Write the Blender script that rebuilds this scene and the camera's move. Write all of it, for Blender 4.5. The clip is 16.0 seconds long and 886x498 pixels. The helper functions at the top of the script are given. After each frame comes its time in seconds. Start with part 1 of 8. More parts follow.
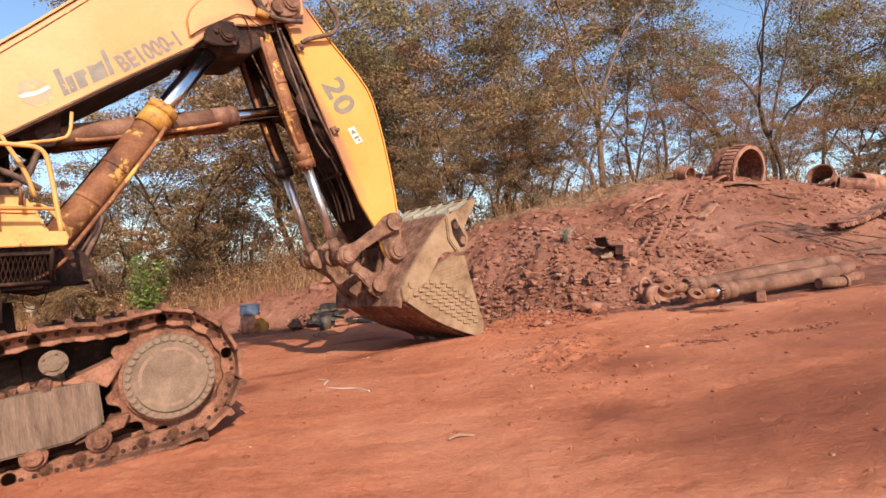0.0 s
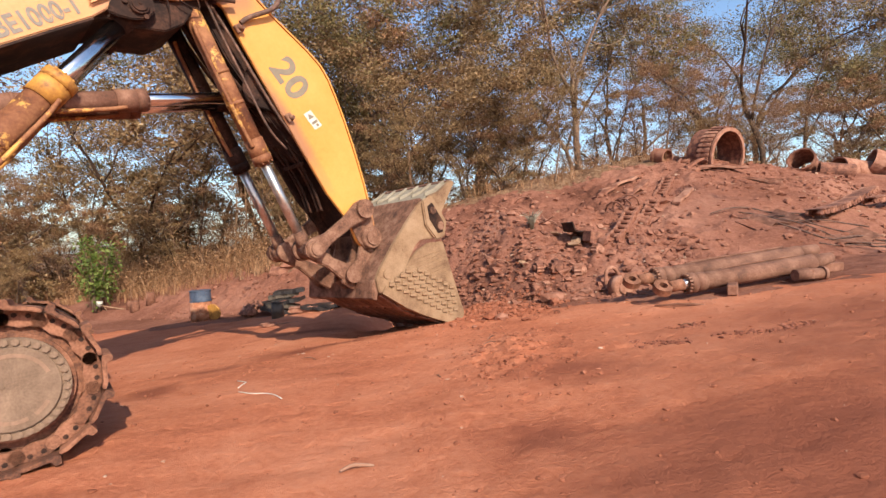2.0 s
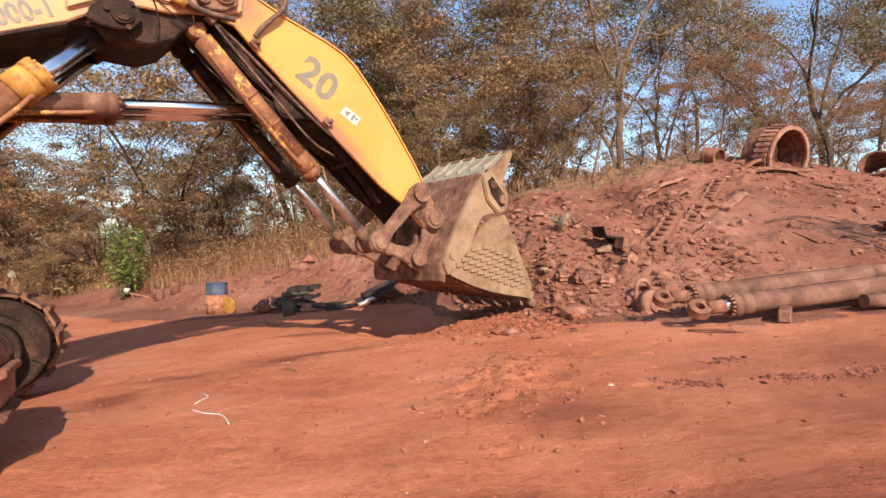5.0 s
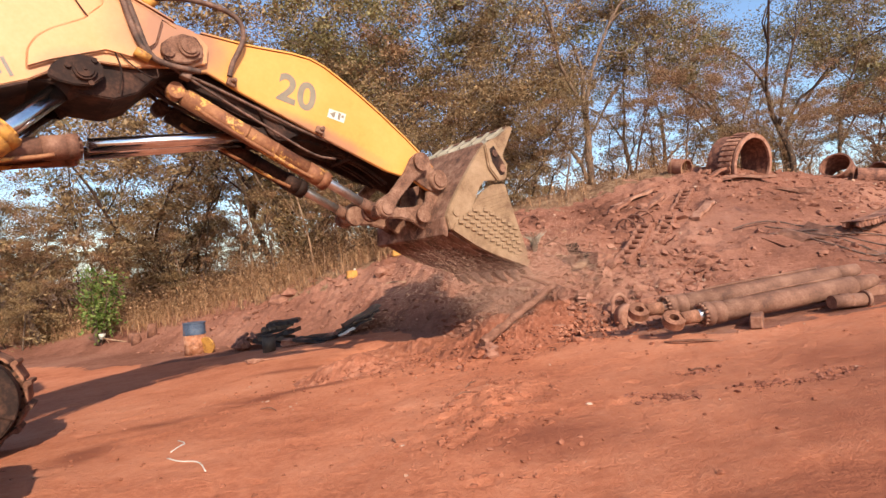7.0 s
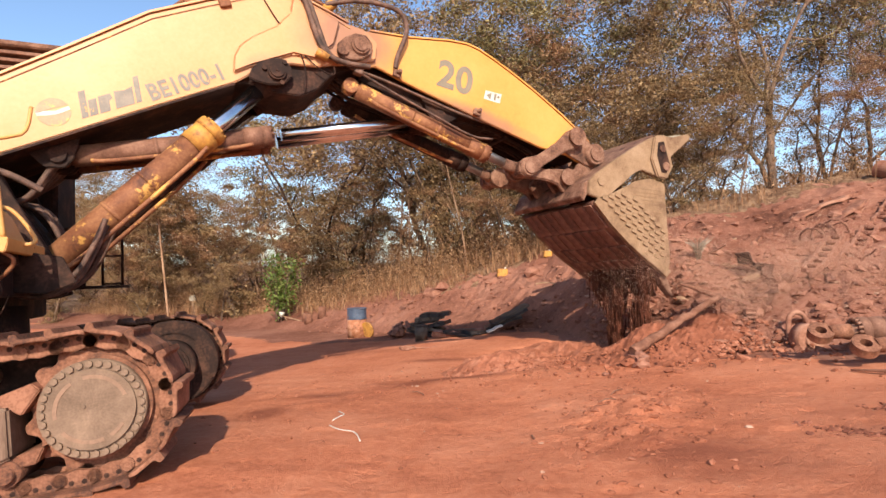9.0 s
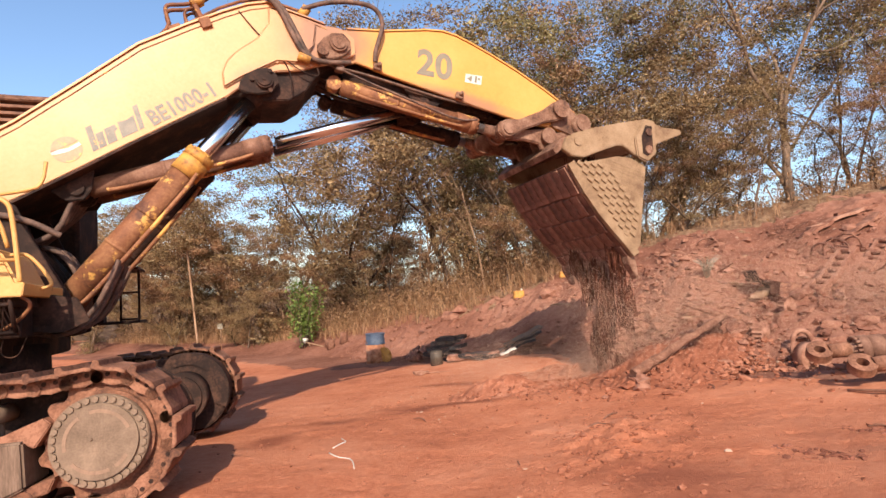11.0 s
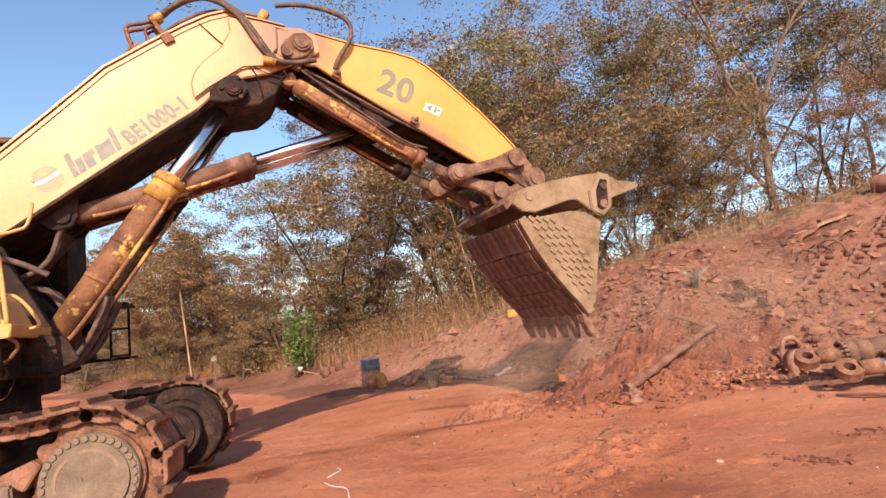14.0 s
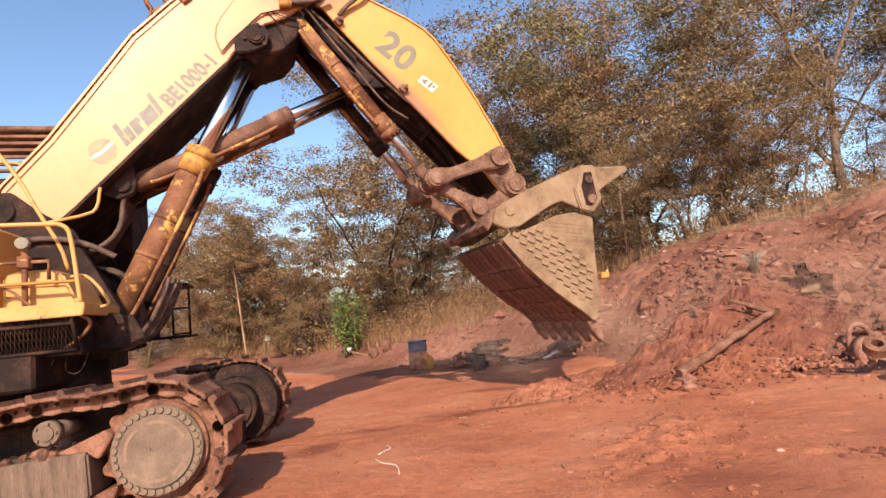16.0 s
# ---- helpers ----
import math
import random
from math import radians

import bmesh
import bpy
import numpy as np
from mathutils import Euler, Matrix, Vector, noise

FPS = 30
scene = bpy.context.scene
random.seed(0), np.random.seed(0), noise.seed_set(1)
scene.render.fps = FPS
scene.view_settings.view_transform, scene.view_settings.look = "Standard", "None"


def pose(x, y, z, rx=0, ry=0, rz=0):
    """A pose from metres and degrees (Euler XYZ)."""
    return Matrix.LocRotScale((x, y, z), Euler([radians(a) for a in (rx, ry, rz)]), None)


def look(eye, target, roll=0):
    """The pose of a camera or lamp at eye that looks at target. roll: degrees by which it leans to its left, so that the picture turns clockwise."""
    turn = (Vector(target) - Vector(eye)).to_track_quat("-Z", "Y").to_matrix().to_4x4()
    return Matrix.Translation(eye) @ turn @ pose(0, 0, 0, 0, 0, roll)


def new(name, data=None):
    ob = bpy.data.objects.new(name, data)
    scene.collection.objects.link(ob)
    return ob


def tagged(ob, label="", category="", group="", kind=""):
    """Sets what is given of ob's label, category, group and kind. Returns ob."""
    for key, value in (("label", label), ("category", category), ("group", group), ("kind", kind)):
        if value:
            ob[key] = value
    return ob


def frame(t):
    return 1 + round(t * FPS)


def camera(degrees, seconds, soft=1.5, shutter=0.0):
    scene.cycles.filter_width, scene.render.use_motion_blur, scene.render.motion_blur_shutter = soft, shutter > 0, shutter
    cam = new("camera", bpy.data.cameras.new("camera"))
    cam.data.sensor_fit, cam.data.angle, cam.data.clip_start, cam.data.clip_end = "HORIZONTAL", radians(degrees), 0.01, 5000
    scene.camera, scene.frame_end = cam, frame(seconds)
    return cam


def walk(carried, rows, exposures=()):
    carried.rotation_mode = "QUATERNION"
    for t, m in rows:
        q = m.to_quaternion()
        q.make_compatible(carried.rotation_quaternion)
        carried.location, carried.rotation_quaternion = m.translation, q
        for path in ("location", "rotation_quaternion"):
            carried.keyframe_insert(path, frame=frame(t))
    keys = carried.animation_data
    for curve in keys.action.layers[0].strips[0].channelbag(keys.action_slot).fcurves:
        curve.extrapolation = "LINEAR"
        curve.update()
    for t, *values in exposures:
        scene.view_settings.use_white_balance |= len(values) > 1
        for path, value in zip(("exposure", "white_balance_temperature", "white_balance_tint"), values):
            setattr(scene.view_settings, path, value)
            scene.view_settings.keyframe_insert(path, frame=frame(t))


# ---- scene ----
cam = camera(77.2, 16.0)
PATH = [
    (0, (-0.034, 0.305, 1.458), (-0.027, 2.305, 1.467), -3.4),
    (0.5, (0.199, 0.526, 1.445), (0.211, 2.526, 1.442), -5.1),
    (1, (0.407, 0.715, 1.448), (0.416, 2.714, 1.43), -4.2),
    (1.5, (0.5, 0.98, 1.459), (0.542, 2.979, 1.405), -2.9),
    (2, (0.597, 1.187, 1.467), (0.653, 3.186, 1.411), -2.9),
    (2.5, (0.754, 1.389, 1.486), (0.801, 3.387, 1.413), -3.2),
    (3, (0.879, 1.559, 1.491), (0.737, 3.552, 1.404), 0.1),
    (3.5, (0.942, 1.814, 1.516), (0.786, 3.806, 1.423), 1.3),
    (4, (0.98, 1.972, 1.547), (0.845, 3.965, 1.461), 0.8),
    (4.5, (1.105, 2.094, 1.546), (0.979, 4.088, 1.461), -0.5),
    (4.7, (1.167, 2.144, 1.536), (1.047, 4.139, 1.456), -0.6),
    (6.8, (1.291, 2.145, 1.566), (1.257, 4.145, 1.583), -4.4),
    (7, (1.314, 2.131, 1.584), (1.274, 4.13, 1.597), -4.4),
    (7.5, (1.314, 2.129, 1.581), (1.271, 4.128, 1.595), -4.5),
    (8, (1.269, 2.149, 1.585), (0.958, 4.125, 1.62), -4.6),
    (8.5, (1.271, 2.141, 1.566), (0.783, 4.08, 1.612), -3.4),
    (9, (1.364, 2.025, 1.562), (0.787, 3.94, 1.603), -1.4),
    (9.2, (1.415, 2.012, 1.557), (0.785, 3.91, 1.58), -1.2),
    (11.5, (1.914, 1.932, 1.673), (1.254, 3.814, 1.827), -3.5),
    (12, (1.936, 1.923, 1.678), (1.293, 3.808, 1.859), -4.4),
    (12.5, (1.937, 1.918, 1.672), (1.296, 3.804, 1.859), -5.0),
    (13, (1.918, 1.915, 1.669), (1.281, 3.801, 1.858), -5.4),
    (13.5, (1.946, 1.922, 1.669), (1.303, 3.806, 1.858), -5.5),
    (14, (1.943, 1.915, 1.659), (1.299, 3.799, 1.852), -5.5),
    (14.5, (1.922, 1.911, 1.661), (1.229, 3.777, 1.857), -5.4),
    (15, (1.927, 1.904, 1.653), (1.175, 3.748, 1.845), -5.3),
    (15.5, (1.913, 1.913, 1.652), (1.132, 3.747, 1.813), -5.1),
    (16, (1.909, 1.909, 1.648), (1.107, 3.735, 1.797), -5.1),
]
walk(cam, [(t, look(eye, target, roll)) for t, eye, target, roll in PATH], [(0, 0.56), (2, 0.56), (4.5, 0.63), (7, 0.63), (9, 0.63), (12.5, 0.66), (16, 0.58)])

# ---- world and sun ----
SUN_TO = 113.0      # azimuth towards which the sunlight runs, degrees from +x
SUN_UP = 35.0
world = bpy.data.worlds.new("sky")
scene.world = world
world.use_nodes = True
wn = world.node_tree.nodes
sky = wn.new("ShaderNodeTexSky")
sky.sky_type = "NISHITA"
sky.sun_disc = False
sky.sun_elevation = radians(SUN_UP)
sky.sun_rotation = radians(90 - (SUN_TO + 180))
sky.air_density, sky.dust_density, sky.ozone_density = 1.0, 1.1, 3.0
wn["Background"].inputs["Strength"].default_value = 0.15
world.node_tree.links.new(sky.outputs[0], wn["Background"].inputs["Color"])
sun = new("sun", bpy.data.lights.new("sun", "SUN"))
sun.data.energy, sun.data.angle, sun.data.color = 4.6, radians(0.6), (1.0, 0.895, 0.74)
_a, _e = radians(SUN_TO), radians(SUN_UP)
sun.matrix_world = look((0, 0, 30), (math.cos(_a) * math.cos(_e), math.sin(_a) * math.cos(_e), 30 - math.sin(_e)))

# ---- materials ----
def material(name, stops, scale=6.0, fine=60.0, rough=0.8, metal=0.0, bump=0.3, fine_mix=0.35, stretch=(1, 1, 1), random_value=0.0, spec=0.3, bump_dist=0.02, detail=6.0, fleck=None, coat=0.0, fleck_soft=0.05, piece_value=0.0):
    """Procedural surface: colours from a broad noise, broken by a fine one; optional flecks of another colour."""
    m = bpy.data.materials.new(name)
    m.use_nodes = True
    n, l = m.node_tree.nodes, m.node_tree.links
    b = n["Principled BSDF"]
    tc = n.new("ShaderNodeTexCoord")
    mp = n.new("ShaderNodeMapping")
    mp.inputs["Scale"].default_value = stretch
    l.new(tc.outputs["Object"], mp.inputs["Vector"])
    big = n.new("ShaderNodeTexNoise")
    big.inputs["Scale"].default_value, big.inputs["Detail"].default_value, big.inputs["Roughness"].default_value = scale, detail, 0.62
    small = n.new("ShaderNodeTexNoise")
    small.inputs["Scale"].default_value, small.inputs["Detail"].default_value = fine, 4.0
    l.new(mp.outputs[0], big.inputs["Vector"])
    l.new(mp.outputs[0], small.inputs["Vector"])
    mix = n.new("ShaderNodeMath")
    mix.operation = "MULTIPLY_ADD"
    sub = n.new("ShaderNodeMath")
    sub.operation = "SUBTRACT"
    sub.inputs[1].default_value = 0.5
    l.new(small.outputs[0], sub.inputs[0])
    l.new(sub.outputs[0], mix.inputs[0])
    mix.inputs[1].default_value = fine_mix
    l.new(big.outputs[0], mix.inputs[2])
    value = mix.outputs[0]
    if random_value:
        info = n.new("ShaderNodeObjectInfo")
        add = n.new("ShaderNodeMath")
        add.operation = "MULTIPLY_ADD"
        l.new(info.outputs["Random"], add.inputs[0])
        add.inputs[1].default_value = random_value
        l.new(value, add.inputs[2])
        add2 = n.new("ShaderNodeMath")
        add2.operation = "SUBTRACT"
        add2.inputs[1].default_value = random_value / 2
        l.new(add.outputs[0], add2.inputs[0])
        value = add2.outputs[0]
    if piece_value:
        geo = n.new("ShaderNodeNewGeometry")
        vary = n.new("ShaderNodeMapRange")
        vary.inputs["To Min"].default_value, vary.inputs["To Max"].default_value = -piece_value, piece_value
        l.new(geo.outputs["Random Per Island"], vary.inputs["Value"])
        both = n.new("ShaderNodeMath")
        l.new(value, both.inputs[0])
        l.new(vary.outputs[0], both.inputs[1])
        value = both.outputs[0]
    ramp = n.new("ShaderNodeValToRGB")
    while len(ramp.color_ramp.elements) < len(stops):
        ramp.color_ramp.elements.new(0.5)
    for el, (p, c) in zip(ramp.color_ramp.elements, stops):
        el.position, el.color = p, (*c, 1)
    l.new(value, ramp.inputs[0])
    colour = ramp.outputs[0]
    rough_out = None
    if fleck:
        fc, fs, fp, fr = fleck
        fn = n.new("ShaderNodeTexNoise")
        fn.inputs["Scale"].default_value, fn.inputs["Detail"].default_value, fn.inputs["Roughness"].default_value = fs, 8.0, 0.7
        l.new(mp.outputs[0], fn.inputs["Vector"])
        fra = n.new("ShaderNodeValToRGB")
        fra.color_ramp.elements[0].position, fra.color_ramp.elements[1].position = fp, fp + fleck_soft
        l.new(fn.outputs[0], fra.inputs[0])
        fm = n.new("ShaderNodeMixRGB")
        fm.inputs[2].default_value = (*fc, 1)
        l.new(fra.outputs[0], fm.inputs[0])
        l.new(colour, fm.inputs[1])
        colour = fm.outputs[0]
        rm = n.new("ShaderNodeMapRange")
        rm.inputs["To Min"].default_value, rm.inputs["To Max"].default_value = rough, fr
        l.new(fra.outputs[0], rm.inputs["Value"])
        rough_out = rm.outputs[0]
    l.new(colour, b.inputs["Base Color"])
    if rough_out:
        l.new(rough_out, b.inputs["Roughness"])
    else:
        b.inputs["Roughness"].default_value = rough
    b.inputs["Metallic"].default_value = metal
    b.inputs["Specular IOR Level"].default_value = spec
    b.inputs["Coat Weight"].default_value = coat
    if bump:
        bp = n.new("ShaderNodeBump")
        bp.inputs["Strength"].default_value, bp.inputs["Distance"].default_value = bump, bump_dist
        l.new(value, bp.inputs["Height"])
        l.new(bp.outputs[0], b.inputs["Normal"])
    return m


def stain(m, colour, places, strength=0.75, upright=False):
    """Damp, dusty and plain darker patches with ragged soft edges: places of (x, y, half width, half depth), or x and z
    where upright.
    """
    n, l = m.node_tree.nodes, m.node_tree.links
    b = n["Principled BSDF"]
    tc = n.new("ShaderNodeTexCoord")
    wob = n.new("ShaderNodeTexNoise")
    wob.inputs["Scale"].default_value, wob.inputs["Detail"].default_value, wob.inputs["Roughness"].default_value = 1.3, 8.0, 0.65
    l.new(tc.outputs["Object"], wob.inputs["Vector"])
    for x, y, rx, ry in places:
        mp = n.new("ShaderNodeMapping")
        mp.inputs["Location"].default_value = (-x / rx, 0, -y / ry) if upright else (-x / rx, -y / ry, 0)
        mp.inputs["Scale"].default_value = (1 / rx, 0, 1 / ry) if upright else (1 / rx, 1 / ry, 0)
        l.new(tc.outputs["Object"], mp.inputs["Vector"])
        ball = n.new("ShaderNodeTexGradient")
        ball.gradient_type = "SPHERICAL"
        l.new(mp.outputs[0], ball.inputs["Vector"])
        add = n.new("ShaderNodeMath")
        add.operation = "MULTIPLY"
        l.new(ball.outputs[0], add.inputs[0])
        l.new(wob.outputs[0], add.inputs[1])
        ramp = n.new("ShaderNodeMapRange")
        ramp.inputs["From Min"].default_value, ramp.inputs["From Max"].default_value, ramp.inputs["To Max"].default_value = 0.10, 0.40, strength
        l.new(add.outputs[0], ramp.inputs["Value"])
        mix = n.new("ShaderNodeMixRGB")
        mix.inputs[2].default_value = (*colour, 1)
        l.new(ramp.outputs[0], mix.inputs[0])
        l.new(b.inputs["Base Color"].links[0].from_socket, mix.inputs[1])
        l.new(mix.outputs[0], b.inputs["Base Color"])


def soil_material(name, low, mid, high, dark, streak=1.0):
    """Packed laterite: broad tone, drag streaks left by tracks and tyres, damp freckles and crumbs, with crumbs and streaks in relief."""
    m = bpy.data.materials.new(name)
    m.use_nodes = True
    n, l = m.node_tree.nodes, m.node_tree.links
    b = n["Principled BSDF"]
    tc = n.new("ShaderNodeTexCoord")

    def grain(scale, detail, rough, stretch=(1, 1, 1), turn=0.0):
        mp = n.new("ShaderNodeMapping")
        mp.inputs["Scale"].default_value = stretch
        mp.inputs["Rotation"].default_value = (0, 0, radians(turn))
        l.new(tc.outputs["Object"], mp.inputs["Vector"])
        t = n.new("ShaderNodeTexNoise")
        t.inputs["Scale"].default_value, t.inputs["Detail"].default_value, t.inputs["Roughness"].default_value = scale, detail, rough
        l.new(mp.outputs[0], t.inputs["Vector"])
        return t.outputs[0]

    def blend(a, b2, k):
        """a + (b2 - 0.5) * k"""
        sub = n.new("ShaderNodeMath")
        sub.operation = "SUBTRACT"
        l.new(b2, sub.inputs[0])
        sub.inputs[1].default_value = 0.5
        mad = n.new("ShaderNodeMath")
        mad.operation = "MULTIPLY_ADD"
        l.new(sub.outputs[0], mad.inputs[0])
        mad.inputs[1].default_value = k
        l.new(a, mad.inputs[2])
        return mad.outputs[0]
    broad, streaks, mid_n, crumbs = grain(0.35, 6, 0.6), grain(1.6, 7, 0.72, (0.22, 1.5, 1), -14), grain(3.2, 8, 0.78), grain(17, 6, 0.8)
    value = blend(blend(blend(broad, streaks, 0.36 * streak), mid_n, 0.5), crumbs, 0.75)
    ramp = n.new("ShaderNodeValToRGB")
    ramp.color_ramp.elements.new(0.5)
    ramp.color_ramp.elements.new(0.6)
    for el, (p, c) in zip(ramp.color_ramp.elements, ((0.18, dark), (0.40, low), (0.54, mid), (0.78, high))):
        el.position, el.color = p, (*c, 1)
    l.new(value, ramp.inputs[0])
    l.new(ramp.outputs[0], b.inputs["Base Color"])
    b.inputs["Roughness"].default_value = 0.95
    b.inputs["Specular IOR Level"].default_value = 0.1
    relief_value = blend(blend(mid_n, crumbs, 0.45), streaks, 0.8 * streak)
    bp = n.new("ShaderNodeBump")
    bp.inputs["Strength"].default_value, bp.inputs["Distance"].default_value = 0.7, 0.06
    l.new(relief_value, bp.inputs["Height"])
    l.new(bp.outputs[0], b.inputs["Normal"])
    return m


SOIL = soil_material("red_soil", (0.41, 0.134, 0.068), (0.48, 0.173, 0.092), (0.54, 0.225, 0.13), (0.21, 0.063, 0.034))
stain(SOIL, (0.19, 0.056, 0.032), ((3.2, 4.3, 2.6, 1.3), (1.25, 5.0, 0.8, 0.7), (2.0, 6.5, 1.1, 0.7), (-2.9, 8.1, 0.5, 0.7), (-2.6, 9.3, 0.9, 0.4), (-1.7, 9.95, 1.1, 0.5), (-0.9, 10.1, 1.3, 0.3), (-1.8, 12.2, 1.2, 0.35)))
# broad darker tone over the right of the yard
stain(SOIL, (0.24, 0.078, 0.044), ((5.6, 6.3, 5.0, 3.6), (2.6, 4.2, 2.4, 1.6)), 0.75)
HEAP = soil_material("brown_heap_soil", (0.185, 0.073, 0.046), (0.255, 0.107, 0.070), (0.34, 0.165, 0.112), (0.08, 0.031, 0.020), 0.2)
HEAP_CLOD = material("heap_clod", [(0.3, (0.16, 0.064, 0.042)), (0.5, (0.235, 0.099, 0.065)), (0.7, (0.31, 0.148, 0.10))], scale=5.0, fine=30.0, rough=0.95, bump=0.5, spec=0.08, piece_value=0.09)
LITTER = material("leaf_litter", [(0.3, (0.10, 0.052, 0.032)), (0.5, (0.19, 0.105, 0.062)), (0.7, (0.30, 0.185, 0.11))], scale=3.0, fine=20.0, rough=0.95, bump=0.7, fine_mix=0.7, spec=0.08, bump_dist=0.08)
CLOD = material("soil_clod", [(0.3, (0.20, 0.067, 0.037)), (0.5, (0.275, 0.098, 0.056)), (0.7, (0.36, 0.148, 0.090))], scale=5.0, fine=30.0, rough=0.95, bump=0.5, random_value=0.3, spec=0.1, piece_value=0.06)
FRESH = material("dark_fresh_soil", [(0.3, (0.155, 0.054, 0.034)), (0.5, (0.225, 0.083, 0.053)), (0.7, (0.30, 0.124, 0.083))], scale=4.0, fine=30.0, rough=0.97, bump=0.5, random_value=0.3, spec=0.1, piece_value=0.06)
STONE = material("pale_stone", [(0.3, (0.27, 0.14, 0.09)), (0.5, (0.38, 0.23, 0.16)), (0.7, (0.47, 0.33, 0.25))], scale=5.0, fine=30.0, rough=0.9, bump=0.4, random_value=0.4)
YELLOW = material("yellow_paint", [(0.25, (0.46, 0.182, 0.036)), (0.45, (0.61, 0.262, 0.052)), (0.7, (0.65, 0.31, 0.075))], scale=0.9, fine=25.0, rough=0.42, bump=0.05, fine_mix=0.25, spec=0.45, fleck=((0.30, 0.12, 0.05), 3.5, 0.70, 0.85))
stain(YELLOW, (0.30, 0.135, 0.075), ((0.05, 0.1, 0.75, 0.7), (2.0, -0.25, 1.6, 0.22), (3.9, 0.05, 0.5, 0.4)), 0.85, True)
BOOM_YELLOW = material("sun_faded_boom_paint", [(0.25, (0.48, 0.195, 0.062)), (0.45, (0.59, 0.262, 0.092)), (0.7, (0.63, 0.31, 0.13))], scale=0.8, fine=25.0, rough=0.42, bump=0.05, fine_mix=0.3, spec=0.5, fleck=((0.34, 0.14, 0.06), 3.0, 0.72, 0.85))
stain(BOOM_YELLOW, (0.30, 0.135, 0.075), ((4.75, 0.28, 0.95, 0.85), (3.7, -0.15, 0.6, 0.4)), 0.9, True)
PALE_YELLOW = material("faded_yellow_paint", [(0.25, (0.48, 0.23, 0.055)), (0.5, (0.57, 0.285, 0.085)), (0.75, (0.62, 0.35, 0.13))], scale=2.0, fine=30.0, rough=0.5, bump=0.05, fleck=((0.24, 0.10, 0.05), 5.0, 0.62, 0.85))
DUSTY = material("dust_covered_casting", [(0.3, (0.055, 0.026, 0.018)), (0.48, (0.17, 0.080, 0.05)), (0.68, (0.30, 0.165, 0.11))], scale=5.0, fine=45.0, rough=0.85, bump=0.3, metal=0.1)
RUST = material("rusty_painted_steel", [(0.3, (0.09, 0.035, 0.022)), (0.5, (0.20, 0.075, 0.035)), (0.68, (0.30, 0.13, 0.06))], scale=3.0, fine=30.0, rough=0.7, bump=0.2, metal=0.15, fleck=((0.58, 0.30, 0.08), 4.0, 0.575, 0.6))
RUST_BROWN = material("brown_rusty_steel", [(0.3, (0.11, 0.049, 0.032)), (0.5, (0.19, 0.088, 0.056)), (0.7, (0.28, 0.145, 0.096))], scale=4.0, fine=40.0, rough=0.75, bump=0.25, metal=0.15)
# oily steel; also the shade colour of far-side parts and the boom bottom
GREASE_AND_SHADE = material("oily_and_shaded_dark_steel", [(0.3, (0.012, 0.006, 0.005)), (0.5, (0.028, 0.013, 0.009)), (0.7, (0.085, 0.037, 0.023))], scale=3.5, fine=30.0, rough=0.75, bump=0.25, spec=0.2)
CHROME = material("chrome_rod", [(0.3, (0.60, 0.60, 0.62)), (0.7, (0.82, 0.82, 0.84))], scale=2.0, fine=60.0, rough=0.16, metal=1.0, bump=0.0)
CHROME_DULL = material("dusty_chrome_rod", [(0.3, (0.42, 0.30, 0.24)), (0.5, (0.60, 0.56, 0.54)), (0.7, (0.72, 0.70, 0.70))], scale=5.0, fine=60.0, rough=0.32, metal=0.9, bump=0.05)
TRACK = material("track_steel_with_red_dirt", [(0.3, (0.075, 0.033, 0.022)), (0.5, (0.19, 0.079, 0.045)), (0.7, (0.315, 0.142, 0.086))], scale=5.0, fine=40.0, rough=0.8, bump=0.35, metal=0.15, random_value=0.2)
DISC = material("dusty_sprocket_cover", [(0.3, (0.115, 0.072, 0.047)), (0.55, (0.19, 0.122, 0.082)), (0.75, (0.27, 0.175, 0.118))], scale=4.0, fine=60.0, rough=0.8, bump=0.15)
DISC_RING = material("red_dust_band", [(0.3, (0.19, 0.115, 0.078)), (0.7, (0.29, 0.175, 0.118))], scale=8.0, fine=60.0, rough=0.9, bump=0.1)
FRAME = material("streaked_frame_steel", [(0.3, (0.085, 0.048, 0.031)), (0.5, (0.15, 0.091, 0.061)), (0.7, (0.21, 0.132, 0.092))], scale=3.0, fine=24.0, rough=0.75, bump=0.1, stretch=(5, 1, 0.7), fine_mix=0.25, fleck=((0.12, 0.055, 0.035), 2.5, 0.58, 0.85), fleck_soft=0.14)
GUARD = material("worn_grey_guard", [(0.3, (0.06, 0.045, 0.035)), (0.6, (0.12, 0.092, 0.070)), (0.8, (0.18, 0.13, 0.095))], scale=3.0, fine=40.0, rough=0.6, bump=0.1, metal=0.3)
BUCKET = material("dusty_bucket_steel", [(0.3, (0.14, 0.075, 0.042)), (0.5, (0.255, 0.155, 0.088)), (0.7, (0.34, 0.22, 0.135))], scale=2.5, fine=45.0, rough=0.8, bump=0.2)
BUCKET_RED = material("red_dusted_bucket_floor", [(0.3, (0.07, 0.032, 0.023)), (0.5, (0.16, 0.072, 0.048)), (0.7, (0.26, 0.128, 0.086))], scale=3.0, fine=40.0, rough=0.85, bump=0.3, random_value=0.2)
SPILL = material("grey_green_spill_plate", [(0.3, (0.19, 0.15, 0.105)), (0.6, (0.31, 0.265, 0.20)), (0.8, (0.39, 0.33, 0.26))], scale=4.0, fine=40.0, rough=0.7, bump=0.15)
WORN_YELLOW = material("worn_yellow_collar", [(0.3, (0.16, 0.065, 0.03)), (0.46, (0.42, 0.19, 0.045)), (0.7, (0.60, 0.30, 0.06))], scale=5.0, fine=30.0, rough=0.6, bump=0.2)
